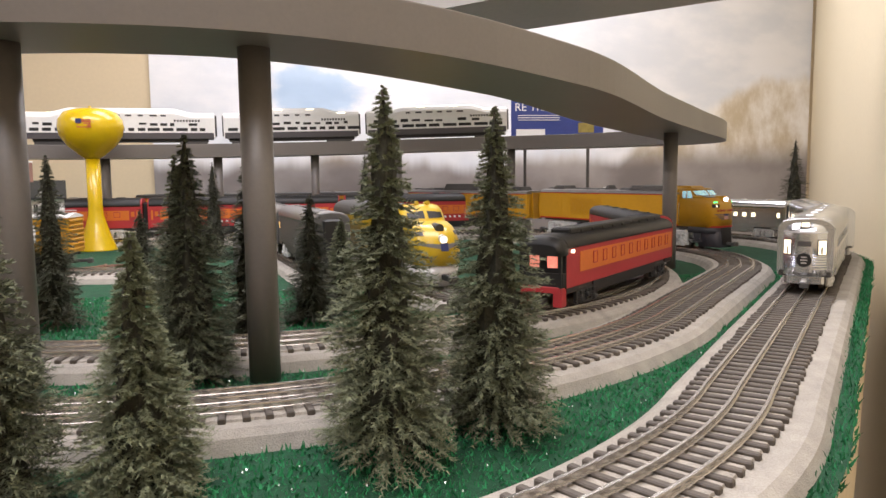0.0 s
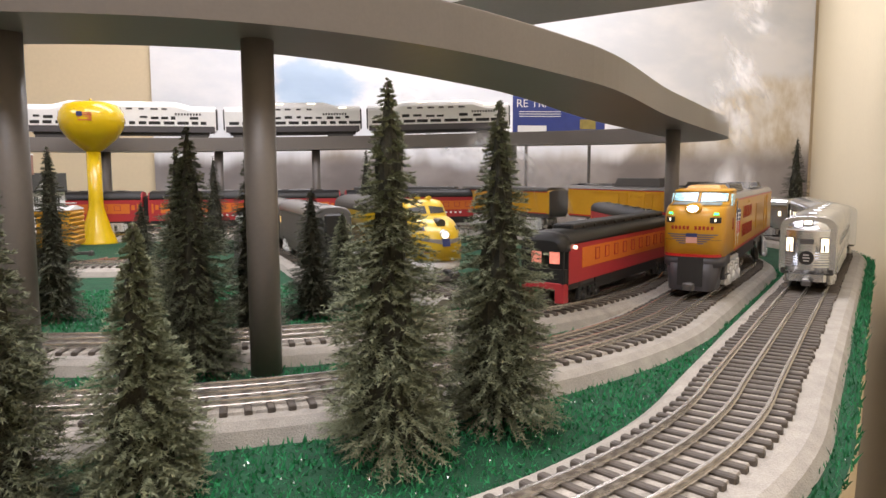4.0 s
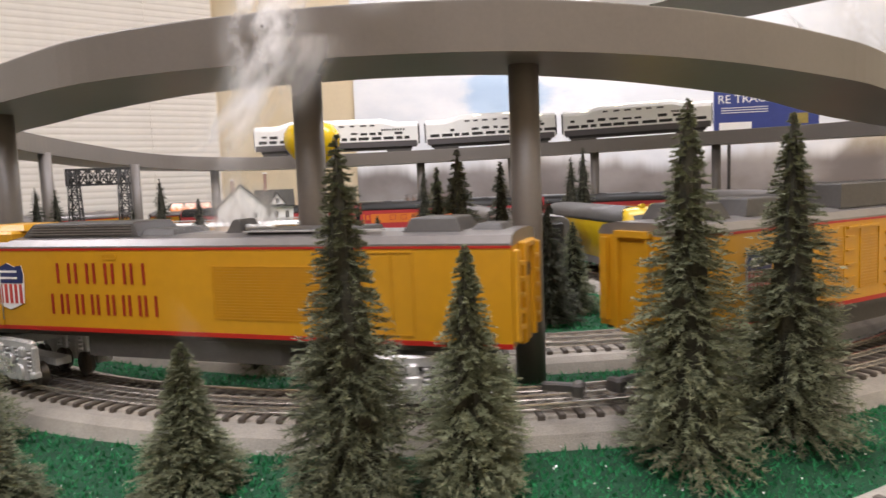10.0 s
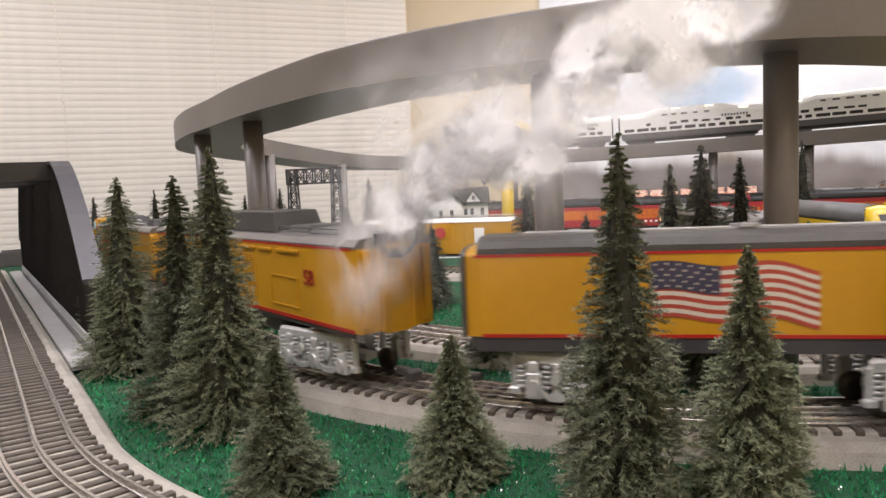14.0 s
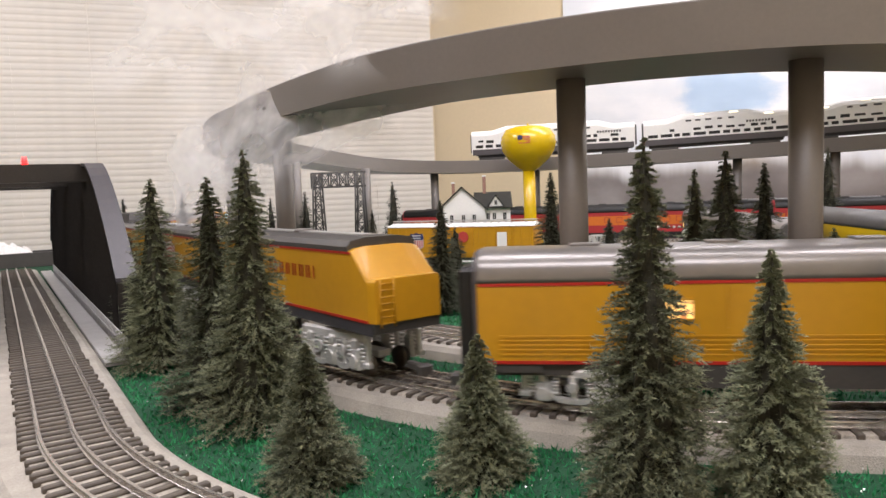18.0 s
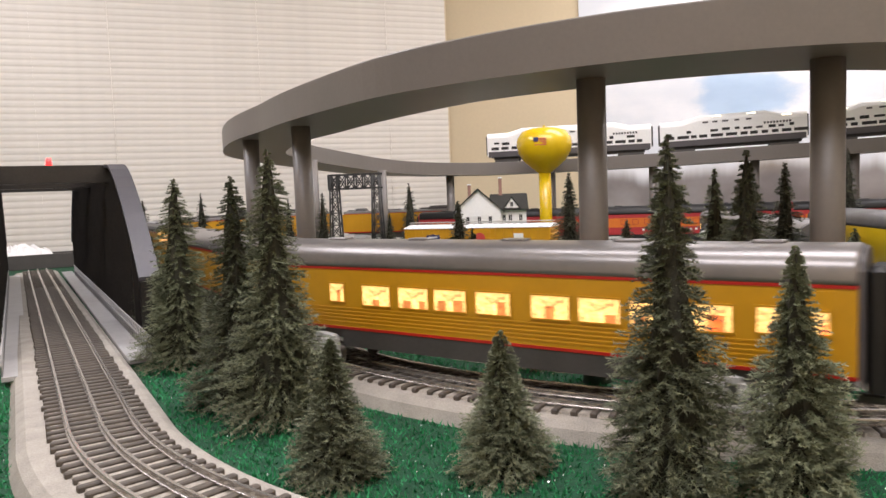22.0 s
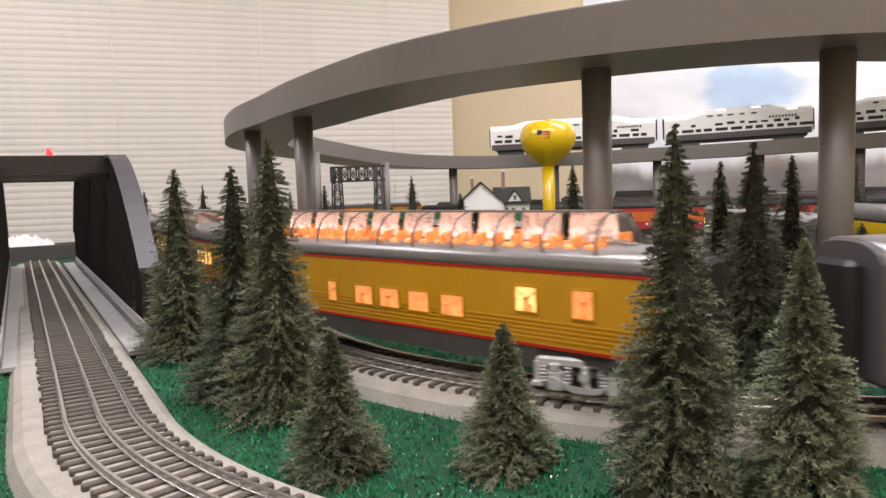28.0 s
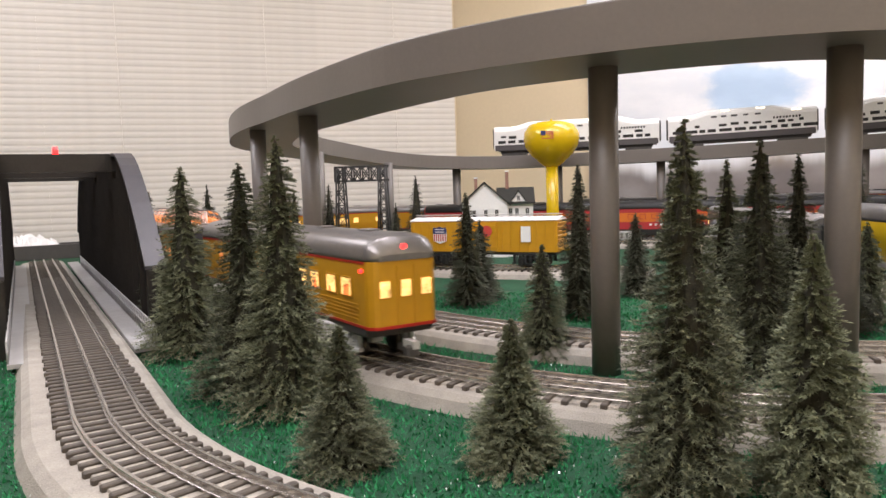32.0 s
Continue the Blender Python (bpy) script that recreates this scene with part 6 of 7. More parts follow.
def boxcar():
    car = thing("boxcar", "yellow boxcar with a silver roof and dark ends", "train car")
    L, w = 0.285, 0.030
    hh = L / 2
    part("body", Mesh().box(0, 0, 0.056, L, 2 * w, 0.056), YELLOW, car)
    part("roof", Mesh().loft([[(x, w + 0.001, 0.084), (x, w + 0.001, 0.0855), (x, 0, 0.0915), (x, -w - 0.001, 0.0855), (x, -w - 0.001, 0.084)] for x in (-hh - 0.001, hh + 0.001)]), WHITE, car, "ribbed whitish roof")
    for k in range(22):
        part("roof_rib", Mesh().loft([[(-hh + 0.005 + k * 0.0131 + d, y, z + 0.0008) for y, z in ((w + 0.001, 0.0855), (0, 0.0915), (-w - 0.001, 0.0855))] + [(-hh + 0.005 + k * 0.0131 + d, y, z - 0.0003) for y, z in ((-w - 0.001, 0.0855), (0, 0.0915), (w + 0.001, 0.0855))] for d in (-0.0008, 0.0008)]), ALU, car)
    part("roof_walk", Mesh().box(0, 0, 0.0945, L, 0.012, 0.0016), ALU, car)
    for sgn in (1, -1):
        part("door", Mesh().box(0.0, sgn * (w + 0.0008), 0.056, 0.062, 0.0022, 0.051), YELLOW, car)
        for k in range(5):
            part("door_rib", Mesh().box(0.0, sgn * (w + 0.0022), 0.037 + k * 0.0095, 0.058, 0.0014, 0.002), YELLOW, car)
        for x in np.concatenate([np.linspace(-hh + 0.006, -0.04, 7), np.linspace(0.04, hh - 0.006, 7)]):
            part("side_rib", Mesh().box(x, sgn * (w + 0.0004), 0.056, 0.0014, 0.0012, 0.053), YELLOW, car)
        shield(car, 0.082, 0.060, w + 0.001, sgn, 1.05)
        part("placard", Mesh().box(-0.085, sgn * (w + 0.0014), 0.060, 0.018, 0.001, 0.028), WHITE, car)
        part("roundel", Mesh().cyl((-0.012, sgn * (w + 0.0028), 0.066), (-0.012, sgn * (w + 0.0038), 0.066), 0.010, n=20), PINK, car)
    for sgn in (1, -1):
        rm = Mesh()
        for k in range(7):
            rm.box(sgn * (hh + 0.001), 0, 0.034 + k * 0.0075, 0.003, 2 * w - 0.004, 0.003, c=0.0008)
        part("ribbed_end", rm, ALU if sgn > 0 else YELLOW, car)
    part("underframe", Mesh().box(0, 0, 0.0255, L - 0.01, 0.05, 0.006), BLACK, car)
    couplers(car, L)
    return car, add_trucks(car, hh - 0.05, -hh + 0.05, 2, 0.036, BLACK), (hh - 0.05, -hh + 0.05)


rest(boxcar(), SIDING, 0.44, 0.285)


def bilevel(x0, x1, y0, y1, z, z2):
    """White two-level commuter car on the viaduct."""
    L = math.hypot(x1 - x0, y1 - y0)
    car = thing("bilevel_car", "white bilevel commuter car with black stripe, glowing roof glints", "train car", "commuter cars", at=pose((x0 + x1) / 2, (y0 + y1) / 2, (z + z2) / 2, 0, -math.degrees(math.atan2(z2 - z, L)), math.degrees(math.atan2(y1 - y0, x1 - x0))))
    hh, w = L / 2 - 0.006, 0.031
    prof = lambda zt, k=1.0: [(w * k, 0.012), (w * k, zt - 0.014), (w * 0.9 * k, zt - 0.005), (w * 0.6 * k, zt), (-w * 0.6 * k, zt), (-w * 0.9 * k, zt - 0.005), (-w * k, zt - 0.014), (-w * k, 0.012)]
    part("body", Mesh().loft([[(x, a, b) for a, b in prof(t)] for x, t in ((-hh, 0.078), (-hh + 0.06, 0.078), (-hh + 0.10, 0.089), (hh - 0.10, 0.089), (hh - 0.06, 0.078), (hh, 0.078))]), WHITE, car)
    part("dark_skirt_band", strip(-hh + 0.003, hh - 0.003, w, 0.0170, 0.0155, 0.0008), BANDGREY, car, "charcoal lower band")
    rw = random.Random(int(x0 * 100))
    x = -hh + 0.012
    while x < hh - 0.03:
        sx = rw.uniform(0.014, 0.038)
        part("window", Mesh().box(x + sx / 2, -w - 0.0004, 0.0335, sx, 0.0008, 0.0080), BLACK, car)
        x += sx + rw.uniform(0.004, 0.010)
    x = -hh + 0.02
    while x < hh - 0.03:
        sx = rw.uniform(0.010, 0.026)
        if rw.random() < 0.75:
            part("window", Mesh().box(x + sx / 2, -w - 0.0004, 0.0465 + rw.choice((0.0, 0.002)), sx, 0.0008, rw.uniform(0.0050, 0.0085)), BLACK, car)
        x += sx + rw.uniform(0.006, 0.016)
    x = -hh + 0.11
    while x < hh - 0.13:
        sx = rw.uniform(0.010, 0.018)
        part("window", Mesh().box(x + sx / 2, -w - 0.0004, 0.0695, sx, 0.0008, 0.0045), BANDGREY, car)
        x += sx + rw.uniform(0.008, 0.016)
    part("white_edge_line", strip(-hh + 0.003, hh - 0.003, w, 0.0265, 0.0018, 0.0010), WHITE, car)
    lb = Mesh()
    for k in range(9):
        lb.box(hh - 0.10 + k * 0.0075, -w - 0.0005, 0.0565, 0.0045, 0.0008, 0.0055)
    part("lettering", lb, BLACK, car)
    part("underframe", Mesh().box(0, 0, 0.007, L * 0.9, 0.05, 0.010), BLACK, car)
    for sx in (1, -1):
        part("truck", Mesh().box(sx * (hh - 0.055), 0, -0.004, 0.070, 0.052, 0.014, c=0.002).box(sx * (hh - 0.055), 0, -0.0175, 0.050, 0.036, 0.0145), DARKGREY, car)
        part("end_gangway", Mesh().box(sx * (hh + 0.003), 0, 0.045, 0.005, 0.03, 0.055, c=0.002), DARKGREY, car)
    # Self-glowing strips, no lamps, stand for the glints along the roof.
    for k in range(4):
        part("roof_light_glint", Mesh().box(-hh + 0.06 + k * L / 4.4, -w * 0.86, 0.0845 if 0 < k < 3 else 0.074, 0.022, 0.004, 0.0035, c=0.001), LITWHITE, car, "glowing strip that stands for a roof glint")


for x0, x1, y0, y1 in ((-0.605, -0.14, 1.948, 2.0), (-0.125, 0.25, 2.0, 1.995), (0.265, 0.66, 1.995, 1.915)):
    bilevel(x0, x1, y0, y1, deck_z(x0, y0) + 0.040, deck_z(x1, y1) + 0.040)

# Water tower.
tx, ty = -0.408, 1.80
tz = ground_z(ty)
tower = thing("water_tower", "glossy yellow ball water tower on a single flared pedestal", "water tower", at=pose(tx, ty, tz))
H = 0.340
part("pedestal", Mesh().lathe([(0.046, 0), (0.044, 0.004), (0.034, 0.03), (0.024, 0.062), (0.0175, 0.085), (0.0165, 0.10), (0.0165, H - 0.115)]), TOWERYELLOW, tower)
part("tank", Mesh().lathe([(0.0165, H - 0.120), (0.030, H - 0.110), (0.055, H - 0.088), (0.069, H - 0.066), (0.0735, H - 0.045), (0.071, H - 0.028), (0.058, H - 0.010), (0.035, H - 0.0025), (0.012, H), (0.002, H)], n=40), TOWERYELLOW, tower, "flattened yellow ball tank")
part("finial", Mesh().cyl((0, 0, H - 0.001), (0, 0, H + 0.005), 0.003, n=10), TOWERYELLOW, tower)
fl = Mesh()
for k in range(5):
    fl.box(0.0 + 0.004, -0.0725 + 0.0006, H - 0.033 - k * 0.004, 0.030, 0.0015, 0.0021)
part("flag_decal", fl, PINK, tower, "small striped flag decal")
part("flag_decal_corner", Mesh().box(-0.007, -0.0735, H - 0.035, 0.012, 0.0015, 0.010), BLUE, tower)

# House.
hx, hy = -0.526, 1.56
hz = ground_z(hy)
house = thing("farm_house", "white clapboard house with a dark shingled roof and two chimneys", "house", at=pose(hx, hy, hz, 0, 0, 17))
gw, ge, gp = 0.054, 0.130, 0.178      # half width, eave and peak of the front gable
part("wall", Mesh().loft([[(-gw, y, 0), (gw, y, 0), (gw, y, ge), (0, y, gp), (-gw, y, ge)] for y in (0.0, 0.12)]), WHITE, house, "white clapboard gable wall")
for sgn in (1, -1):
    part("roof", Mesh().loft([[(0, y, gp + 0.001), (sgn * 0.062, y, ge - 0.0065), (sgn * 0.062, y, ge - 0.0035), (0, y, gp + 0.0045)] for y in (-0.006, 0.126)]), SHINGLE, house)
for k in range(14):
    part("clapboard", Mesh().box(0, -0.0004, 0.045 + k * 0.006, 2 * gw, 0.0012, 0.0008), WHITE, house)
part("wing_wall", Mesh().box(0.083, 0.045, 0.066, 0.066, 0.066, 0.132), WHITE, house)
for sgn in (1, -1):
    part("roof", Mesh().loft([[(x, 0.045, 0.1635), (x, 0.045 + sgn * 0.042, 0.127), (x, 0.045 + sgn * 0.042, 0.130), (x, 0.045, 0.167)] for x in (0.03, 0.121)]), SHINGLE, house)
part("dormer", Mesh().loft([[(0.062, y, 0.130), (0.100, y, 0.130), (0.081, y, 0.1565)] for y in (0.006, 0.04)]), WHITE, house)
for sgn in (1, -1):
    part("dormer_roof", Mesh().loft([[(0.081, y, 0.158), (0.081 + sgn * 0.0225, y, 0.1268), (0.081 + sgn * 0.0225, y, 0.1288), (0.081, y, 0.161)] for y in (0.002, 0.042)]), SHINGLE, house)
for x, y, z in ((-0.02, 0.07, 0.168), (0.056, 0.045, 0.182)):
    ch = part("chimney", Mesh().box(x, y, z, 0.008, 0.008, 0.046), BRICK, house, "brick chimney")
    part("chimney_cap", Mesh().box(x, y, z + 0.0245, 0.010, 0.010, 0.003), WHITE, ch)
wm = Mesh().box(0, 0, 0, 0.0075, 0.002, 0.017).data("window")
fm = Mesh().box(0, -0.0006, 0.0095, 0.0105, 0.002, 0.0016).box(0, -0.0006, -0.0095, 0.0105, 0.002, 0.0016).box(0, -0.0004, 0, 0.0008, 0.0022, 0.017).data("window_trim")
fm.materials.append(WHITE)
for x, y, z in ((-0.026, -0.001, 0.106), (0.002, -0.001, 0.106), (0.028, -0.001, 0.106), (0.062, 0.0115, 0.108), (0.077, 0.0115, 0.108), (0.102, 0.0115, 0.108), (0.081, 0.005, 0.1415), (-0.02, -0.001, 0.05), (0.02, -0.001, 0.05), (0.065, 0.0115, 0.05)):
    o = part("window", wm, BLACK, house, at=pose(x, y, z) @ (Matrix.Diagonal((0.8, 1, 0.62, 1)) if z > 0.13 else Matrix()))
    part("window_trim", fm, None, o)

# Signal gantry.
gx, gy = -0.752, 1.36
GANTRY = mat("weathered_gantry_steel", (0.045, 0.043, 0.040), 0.6, 0.2, 0.3, 60, 0.2)
gantry = thing("signal_gantry", "dark steel lattice signal bridge over the tracks", "signal bridge", at=pose(gx, gy, ground_z(gy), 0, 0, 8))
for x in (-0.049, 0.049):
    leg = Mesh()
    for y in (-0.008, 0.008):
        rail_at = lambda u, sg: Vector((x + sg * (0.0155 - 0.0085 * u), y, 0.218 * u))
        for sg in (1, -1):
            leg.cyl(rail_at(0, sg), rail_at(1, sg), 0.0021, n=6)
        for i in range(8):
            leg.cyl(rail_at(i / 8, 1), rail_at((i + 1) / 8, -1), 0.0012, n=5)
            leg.cyl(rail_at(i / 8, -1), rail_at((i + 1) / 8, 1), 0.0012, n=5)
            leg.cyl(rail_at(i / 8, -1), rail_at(i / 8, 1), 0.0012, n=5)
    part("leg", leg, GANTRY, gantry, "tapered lattice leg")
span = Mesh()
for y in (-0.008, 0.008):
    for z in (0.190, 0.221):
        span.box(0, y, z, 0.122, 0.0035, 0.0042)
    for i in range(6):
        x0, x1 = -0.06 + i * 0.02, -0.04 + i * 0.02
        span.cyl((x0, y, 0.190), (x1, y, 0.221), 0.0014, n=5)
        span.cyl((x1, y, 0.190), (x0, y, 0.221), 0.0014, n=5)
        span.box(x0, y, 0.2055, 0.0028, 0.003, 0.031)
part("span", span, GANTRY, gantry, "lattice box span")

# Arched girder bridge on the outer line.



def along(k, off, z):
    return (-0.42 - 0.7627 * k + 0.6468 * off, 0.266 + 0.6468 * k + 0.7627 * off, z)


bridge = thing("girder_bridge", "black arched plate-girder bridge with pale walkways", "bridge")


def arch(k):
    u = min(1.0, abs(k - 0.845) / 0.535)
    return 0.217 if u < 0.56 else 0.217 - 0.135 * ((u - 0.56) / 0.44) ** 1.6


ks = np.linspace(0.31, 1.38, 40)
for off in (0.082, -0.070):
    d = 0.004
    part("girder", Mesh().loft([[along(k, off - d, -0.01), along(k, off + d, -0.01), along(k, off + d, arch(k) - 0.002), along(k, off - d, arch(k) - 0.002)] for k in ks]), BRIDGEBLACK, bridge, "black plate girder")
    part("flange", Mesh().loft([[along(k, off - 0.011, arch(k) - 0.002), along(k, off + 0.011, arch(k) - 0.002), along(k, off + 0.011, arch(k) + 0.002), along(k, off - 0.011, arch(k) + 0.002)] for k in ks]), FLANGE, bridge, "grey top flange")
    for k in ks[::2]:
        part("stiffener", Mesh().loft([[along(k + a, off + (-0.010 if off > 0 else 0.010), z), along(k + a, off, z)] for z, a in ((0.0, -0.002), (arch(k) - 0.003, -0.002), (arch(k) - 0.003, 0.002), (0.0, 0.002))], closed=False, caps=False), BRIDGEBLACK, bridge)
for k in (0.58, 0.85, 1.1):
    part("cross_brace", Mesh().loft([[along(k - 0.008, o, 0.195), along(k + 0.008, o, 0.195), along(k + 0.008, o, 0.219), along(k - 0.008, o, 0.219)] for o in (-0.070, 0.082)]), BRIDGEBLACK, bridge)
part("beacon", Mesh().cyl(along(0.58, 0.005, 0.219), along(0.58, 0.005, 0.229), 0.004, 0.003, 12), REDLAMP, bridge, "red beacon lamp")
for off, sg in ((0.058, 1), (-0.050, -1)):
    part("walkway", Mesh().loft([[along(k, off - 0.011, 0.006), along(k, off + 0.011, 0.006), along(k, off + 0.011, 0.010), along(k, off - 0.011, 0.010)] for k in (0.235, 1.4)]), WALKGREY, bridge, "pale metal walkway")
    for k in np.arange(0.24, 1.3, 0.018):
        part("railing_post", Mesh().cyl(along(k, off + sg * 0.010, 0.009), along(k, off + sg * 0.010, 0.031), 0.0010, n=6), WALKGREY, bridge)
    for z in (0.0305, 0.021):
        part("railing", Mesh().cyl(along(0.235, off + sg * 0.010, z), along(1.3, off + sg * 0.010, z), 0.0010, n=6), WALKGREY, bridge)
part("bridge_floor", Mesh().loft([[along(k, -0.04, -0.006), along(k, 0.042, -0.006), along(k, 0.042, 0.0045), along(k, -0.04, 0.0045)] for k in (0.24, 1.4)]), BRIDGEBLACK, bridge)

# Loose things beyond the bridge.
px, py = -1.845, 1.50
TRAYAT = pose(px, py, ground_z(py), 0, 0, 48)
tray = thing("black_tray", "low black tray on the far end of the table", "tray", at=TRAYAT)
part("base", Mesh().box(-0.03, 0, 0.005, 0.34, 0.10, 0.010, c=0.002), DARKGREY, tray)
for x, y, sx, sy in ((-0.03, -0.05, 0.34, 0.006), (-0.03, 0.05, 0.34, 0.006), (-0.2, 0, 0.006, 0.1), (0.14, 0, 0.006, 0.1)):
    part("rim", Mesh().box(x, y, 0.022, sx, sy, 0.040, c=0.001), DARKGREY, tray)
rng = np.random.default_rng(5)
pile = Mesh()
n1, n2 = 22, 12
hts = rng.uniform(0.0, 0.026, (n1, n2))
grid = [[(-0.15 + 0.2 * i / (n1 - 1) + rng.uniform(-0.003, 0.003), -0.035 + 0.07 * j / (n2 - 1), 0.014 + (math.sin(math.pi * i / (n1 - 1)) * math.sin(math.pi * j / (n2 - 1))) ** 0.5 * (0.038 + hts[i, j])) for j in range(n2)] for i in range(n1)]
pile.loft(grid, closed=False, caps=False)
tagged(part("crumpled_plastic", pile, WHITE, None, at=TRAYAT), "crumpled white plastic sheet lying in the black tray", "packaging")
tagged(part("red_block", Mesh().box(-0.13, -0.038, 0.032, 0.075, 0.018, 0.036, c=0.003), RED, None, at=TRAYAT), "small red block in the black tray", "block")

# Blue sign on the far side of the viaduct.
board = thing("advert_sign", "dark blue printed advertising board with white lettering", "sign", at=pose(0.865, 2.08, 0.0, 0, 0, -6))
part("panel", Mesh().box(0, 0, 0.328, 0.29, 0.006, 0.125, c=0.001), SIGNBLUE, board)
part("post", Mesh().box(-0.1, 0.01, 0.125, 0.008, 0.008, 0.29), DARKGREY, board)
part("post", Mesh().box(0.1, 0.01, 0.125, 0.008, 0.008, 0.29), DARKGREY, board)


def words(text, size, material, parent, at, label=""):
    cu = bpy.data.curves.new("words", "FONT")
    cu.body, cu.size, cu.extrude = text, size, 0.0004
    cu.resolution_u = 3
    tmp = bpy.data.objects.new("words", cu)
    me = bpy.data.meshes.new_from_object(tmp)
    bpy.data.objects.remove(tmp)
    return part("lettering", me, material, parent, label, at)


words("RE TRACK S", 0.034, WHITE, board, pose(-0.135, -0.004, 0.352, 90, 0, 0), "white capital letters")
part("print_block", Mesh().box(-0.085, -0.0035, 0.285, 0.09, 0.001, 0.022), WHITE, board)
part("print_block", Mesh().box(0.09, -0.0035, 0.30, 0.05, 0.001, 0.03), mat("dim_ochre_print", (0.26, 0.20, 0.05), 0.5, 0, 0.4, 60, 0), board)
tl = Mesh()
for k in range(3):
    tl.box(-0.06, -0.0035, 0.338 - k * 0.007, 0.13, 0.001, 0.002)
part("text_block", tl, WHITE, board)


# Yard clutter beside the siding.
sx_, sy_ = -0.021, 1.19
lampost = thing("yard_searchlight", "dark grey searchlight tower with a white lamp dish", "searchlight", at=pose(sx_, sy_, ground_z(sy_), 0, 0, 20))
part("base", Mesh().box(0, 0, 0.004, 0.034, 0.034, 0.008, c=0.001), BANDGREY, lampost)
part("housing", Mesh().box(0, 0, 0.040, 0.024, 0.024, 0.066, c=0.003), ROOFGREY, lampost)
part("arm", Mesh().cyl((0, 0, 0.072), (0.004, 0, 0.100), 0.003, n=8), BLACK, lampost)
part("lamp_hood", Mesh().cyl((0.006, 0.006, 0.097), (-0.003, -0.008, 0.084), 0.005, 0.010, 16), BLACK, lampost)
part("lamp_dish", Mesh().cyl((-0.003, -0.008, 0.0840), (-0.0035, -0.0088, 0.0832), 0.0095, n=16), WHITE, lampost, "white lamp face")
OX, OY = -0.285, 1.36
for k in range(5):
    w_ = Mesh().box(0, 0, 0.0022, 0.045 - k * 0.004, 0.004, 0.004, c=0.0006)
    tagged(part("wooden_offcut", w_, mat("reddish_wood", (0.20, 0.09, 0.06), 0.8, 0, 0.3, 80, 0.3) if k == 0 else bpy.data.materials["reddish_wood"], None, at=pose(OX + 0.012 * (k - 2), OY + 0.01 * (k % 3), ground_z(OY) + 0.0005 * k, 0, 0, 30 + 37 * k)), "short reddish wooden stick lying by the siding", "wood", "wooden offcuts")


# ---- smoke ----
def smoke_material():
    m = bpy.data.materials.new("white_smoke")
    m.use_nodes = True
    n, l = m.node_tree.nodes, m.node_tree.links
    out = n["Material Output"]
    n.remove(n["Principled BSDF"])
    tc = n.new("ShaderNodeTexCoord")
    ln = n.new("ShaderNodeVectorMath")
    ln.operation = "LENGTH"
    l.new(tc.outputs["Object"], ln.inputs[0])
    fall = n.new("ShaderNodeMapRange")
    fall.interpolation_type = "SMOOTHERSTEP"
    fall.inputs["From Min"].default_value, fall.inputs["From Max"].default_value = 0.0, 1.0
    fall.inputs["To Min"].default_value, fall.inputs["To Max"].default_value = 1.0, 0.0
    l.new(ln.outputs["Value"], fall.inputs["Value"])
    info = n.new("ShaderNodeObjectInfo")
    nz = n.new("ShaderNodeTexNoise")
    nz.noise_dimensions = "4D"
    nz.inputs["Scale"].default_value, nz.inputs["Detail"].default_value = 2.2, 5
    mul0 = n.new("ShaderNodeMath")
    mul0.operation = "MULTIPLY"
    mul0.inputs[1].default_value = 40
    l.new(info.outputs["Random"], mul0.inputs[0])
    l.new(mul0.outputs[0], nz.inputs["W"])
    l.new(tc.outputs["Object"], nz.inputs["Vector"])
    wisp = n.new("ShaderNodeMapRange")
    wisp.inputs["From Min"].default_value, wisp.inputs["From Max"].default_value = 0.36, 0.68
    l.new(nz.outputs["Fac"], wisp.inputs["Value"])
    mul = n.new("ShaderNodeMath")
    mul.operation = "MULTIPLY"
    l.new(fall.outputs[0], mul.inputs[0])
    l.new(wisp.outputs[0], mul.inputs[1])
    dens = n.new("ShaderNodeMath")
    dens.operation = "MULTIPLY"
    l.new(mul.outputs[0], dens.inputs[0])
    l.new(info.outputs["Alpha"], dens.inputs[1])
    dif, tr, tp = n.new("ShaderNodeBsdfDiffuse"), n.new("ShaderNodeBsdfTranslucent"), n.new("ShaderNodeBsdfTransparent")
    dif.inputs["Color"].default_value = tr.inputs["Color"].default_value = (0.97, 0.96, 0.95, 1)
    add, mix = n.new("ShaderNodeMixShader"), n.new("ShaderNodeMixShader")
    l.new(dif.outputs[0], add.inputs[1])
    l.new(tr.outputs[0], add.inputs[2])
    l.new(dens.outputs[0], mix.inputs[0])
    l.new(tp.outputs[0], mix.inputs[1])
    l.new(add.outputs[0], mix.inputs[2])
    l.new(mix.outputs[0], out.inputs["Surface"])
    return m


SMOKE = smoke_material()


def wisp_mesh():
    m = Mesh()
    rings = []
    for r in (0.02, 0.3, 0.6, 0.85, 1.0):
        rings.append([(r * math.cos(a), 0.18 * r * r * math.sin(2 * a + r), r * math.sin(a)) for a in np.linspace(0, 2 * math.pi, 18, endpoint=False)])
    return m.loft(rings, caps=False, smooth=True).data("wisp")


WISP = wisp_mesh()
PUFFS = []


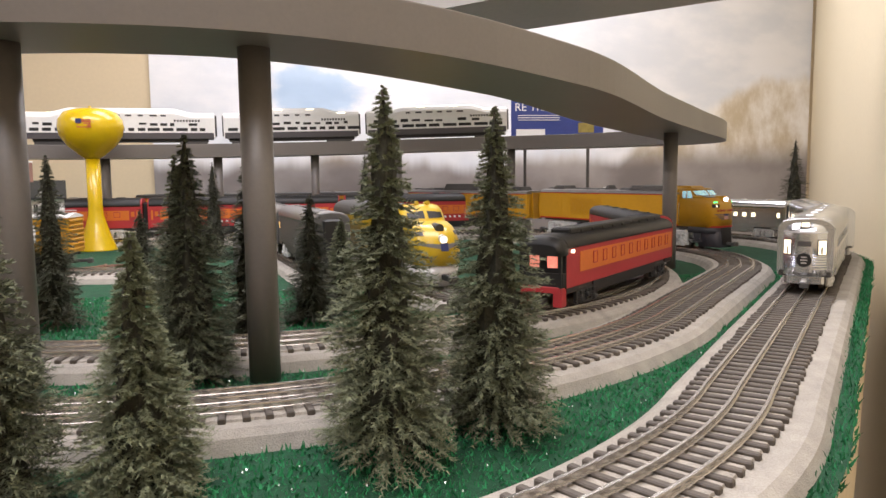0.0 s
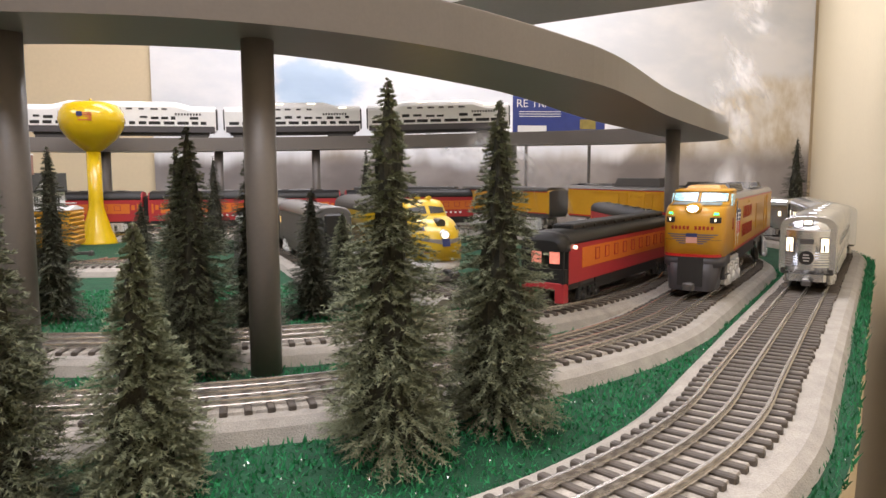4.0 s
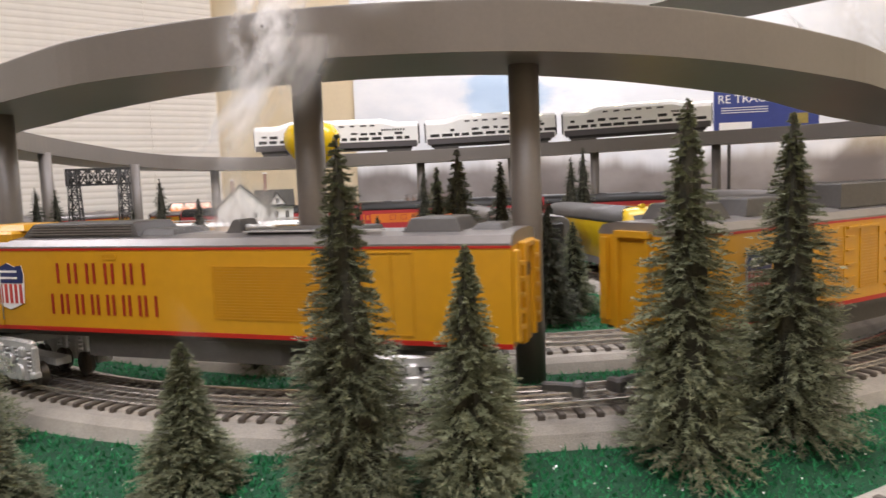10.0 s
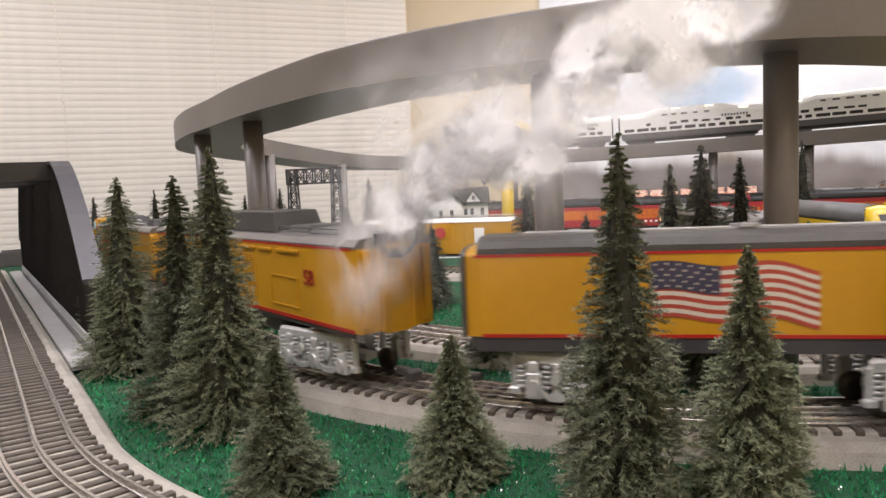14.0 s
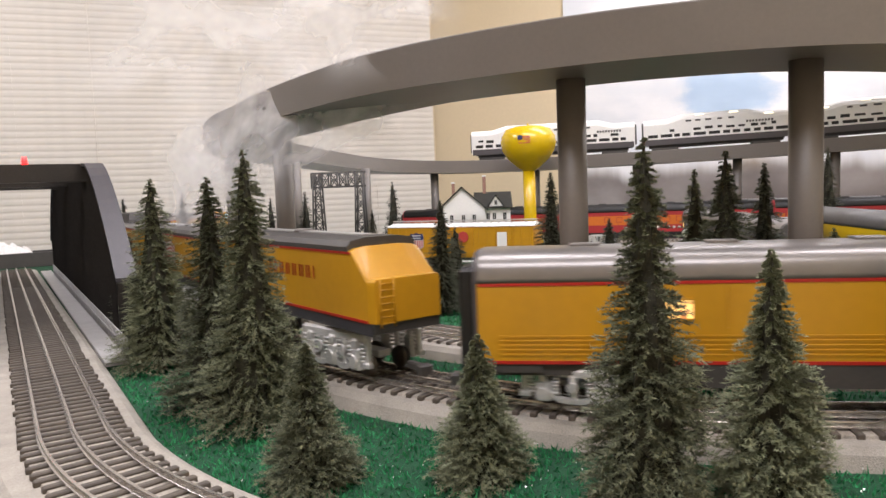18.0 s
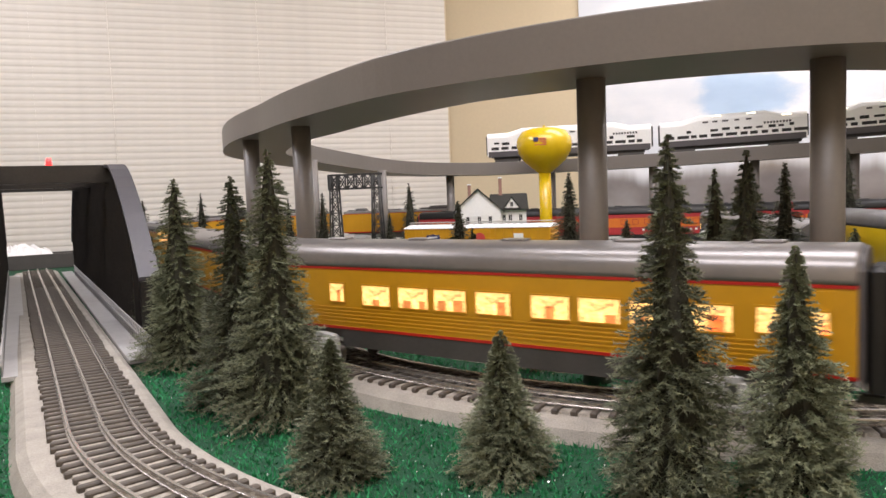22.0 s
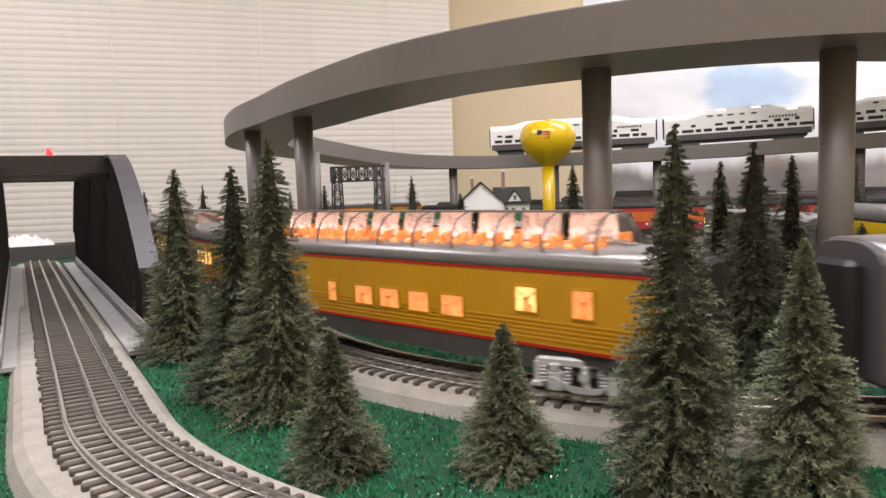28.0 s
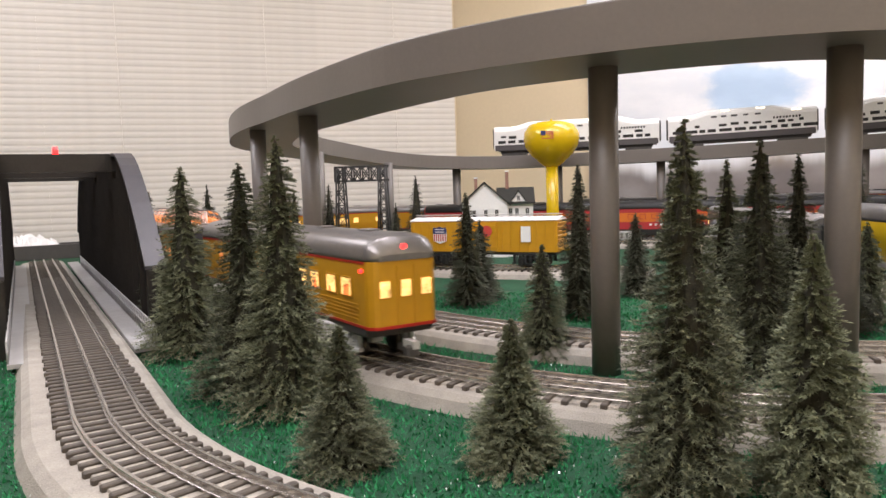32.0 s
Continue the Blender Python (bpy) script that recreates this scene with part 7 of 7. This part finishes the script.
def puff(t0, source, rise, drift, size, density, gain=0.0, carry=0.0, tall=1.0):
    """A cloudlet that leaves a stack at t0 and climbs. source: car index and place on the car; carry: share of the train's speed that it keeps at first."""
    p = thing("smoke_puff", "soft white smoke cloudlet rising from the locomotive", "smoke", "smoke puffs")
    o = part("wisp", WISP, SMOKE, p, at=pose(random.uniform(-0.2, 0.2) * size, random.uniform(-0.1, 0.1) * size, random.uniform(-0.15, 0.15) * size, -30 + random.uniform(-14, 14), 0, random.uniform(-25, 25)) @ pose(0, 0, 0, 0, random.uniform(-35, 35), 0) @ Matrix.Diagonal((size * random.uniform(0.8, 1.2), size, size * tall * random.uniform(0.9, 1.3), 1)))
    o.color = (1, 1, 1, density)
    PUFFS.append((p, t0, source, rise, drift, gain, carry))


rs = random.Random(11)
# A thin column from the leading unit's stack.
for k in range(50):
    puff(2.6 + k * 0.2, (0, (-0.041, 0, 0.126)), 0.23 + 0.05 * rs.random(), (rs.uniform(-0.015, 0.02), rs.uniform(-0.015, 0.02)), 0.034 + 0.026 * rs.random(), 1.25, 0.0, 0.75, 1.6)
# Slow haze hanging behind the train.
for k in range(18):
    puff(0.05 + k * 0.55, (1, (-0.215, 0, 0.118)), 0.022 + 0.02 * rs.random(), (rs.uniform(-0.02, 0.02), rs.uniform(-0.01, 0.02)), 0.075 + 0.05 * rs.random(), 0.42, 0.004)
# The dense plume of the turbine unit.
for k in range(27):
    puff(11.9 + k * 0.145, (1, (-0.222, 0, 0.113)), 0.135 + 0.02 * rs.random(), (rs.uniform(-0.015, 0.02), rs.uniform(-0.01, 0.03)), 0.030 + 0.020 * rs.random(), 3.2)
# Small thick cloudlets that cling to its roof end.
rb = random.Random(23)
for k in range(24):
    puff(12.2 + k * 0.105, (1, (-0.216, 0.004, 0.112)), 0.06 + 0.05 * rb.random(), (rb.uniform(-0.01, 0.03), rb.uniform(-0.01, 0.02)), 0.022 + 0.014 * rb.random(), 3.2, 0.03)
for k in range(7):
    puff(12.2 + k * 0.45, (1, (-0.228, 0.02, 0.13)), 0.11 + 0.05 * rs.random(), (rs.uniform(-0.02, 0.06), rs.uniform(0.0, 0.03)), 0.05 + 0.03 * rs.random(), 0.9)
for k in range(6):
    puff(13.0 + k * 0.42, (1, (-0.228, 0.04, 0.17)), 0.05 + 0.035 * rs.random(), (rs.uniform(-0.05, 0.04), rs.uniform(0.0, 0.03)), 0.10 + 0.06 * rs.random(), 0.5, 0.004)
for k in range(9):
    puff(14.4 + k * 0.34, (1, (-0.228, 0, 0.13)), 0.030 + 0.04 * rs.random(), (rs.uniform(0.0, 0.08), rs.uniform(-0.03, 0.02)), 0.11 + 0.07 * rs.random(), 0.80, 0.004)


# ---- how the train runs ----
NOSE = [(0, -0.08), (1, 0.05), (2, 0.205), (3, 0.372), (3.5, 0.452), (5.5, 0.752), (6, 0.838), (6.5, 0.915), (7, 0.992), (7.5, 1.09), (8.5, 1.285), (9.6, 1.484), (11, 1.77), (12, 1.953), (14, 2.3423), (18, 3.164), (21.5, 3.859), (25.5, 4.663), (28.5, 5.281), (32, 5.971)]


def motions():
    for (car, trucks, (xf, xr)), behind, L in TRAIN:
        body, turn = [], [[], []]
        for k in range(0, 81):
            t = 32.0 * k / 80
            s = float(np.interp(t, [a for a, _ in NOSE], [b for _, b in NOSE])) - behind
            m = car_pose(LOOP, s, L, xf, xr)
            body.append((t, m))
            ang = m.to_euler().z
            for i, x in enumerate((xf, xr)):
                w = LOOP.way(s - L / 2 + x)
                d = math.degrees(math.atan2(w[1], w[0]) - ang)
                d = (d + 180) % 360 - 180
                turn[i].append((t, pose(x, 0, 0, 0, 0, d)))
        walk(car, body)
        for i in (0, 1):
            walk(trucks[i], turn[i])
    nose_t, nose_s = [a for a, _ in NOSE], [b for _, b in NOSE]

    def stack_at(t, source):
        (car, trucks, (xf, xr)), behind, L = TRAIN[source[0]]
        return car_pose(LOOP, float(np.interp(t, nose_t, nose_s)) - behind, L, xf, xr) @ Vector(source[1])

    for p, t0, source, rise, drift, gain, carry in PUFFS:
        rows = []
        # Not yet blown out: it waits under the table top, below the stack.
        q = stack_at(t0, source)
        for t in (0.0, max(0.02, t0 - 0.12)):
            rows.append((t, pose(q.x, q.y, -0.4)))
        rows.append((t0, pose(q.x, q.y, q.z - 0.02)))
        q0 = stack_at(t0, source)
        v0 = (stack_at(t0 + 0.2, source) - q0) * (5 * carry)
        t = t0 + 0.5
        while True:
            d = t - t0
            z = min(1.25, q0.z + rise * d + gain * d ** 2)
            keep = 0.9 * (1 - math.exp(-d / 0.9))
            rows.append((float(min(t, 32.0)), pose(q0.x + drift[0] * d + v0.x * keep, q0.y + drift[1] * d + v0.y * keep, z, 0, 0, 4 * d)))
            if t >= 32.0:
                break
            t += 1.0
        walk(p, rows)


motions()
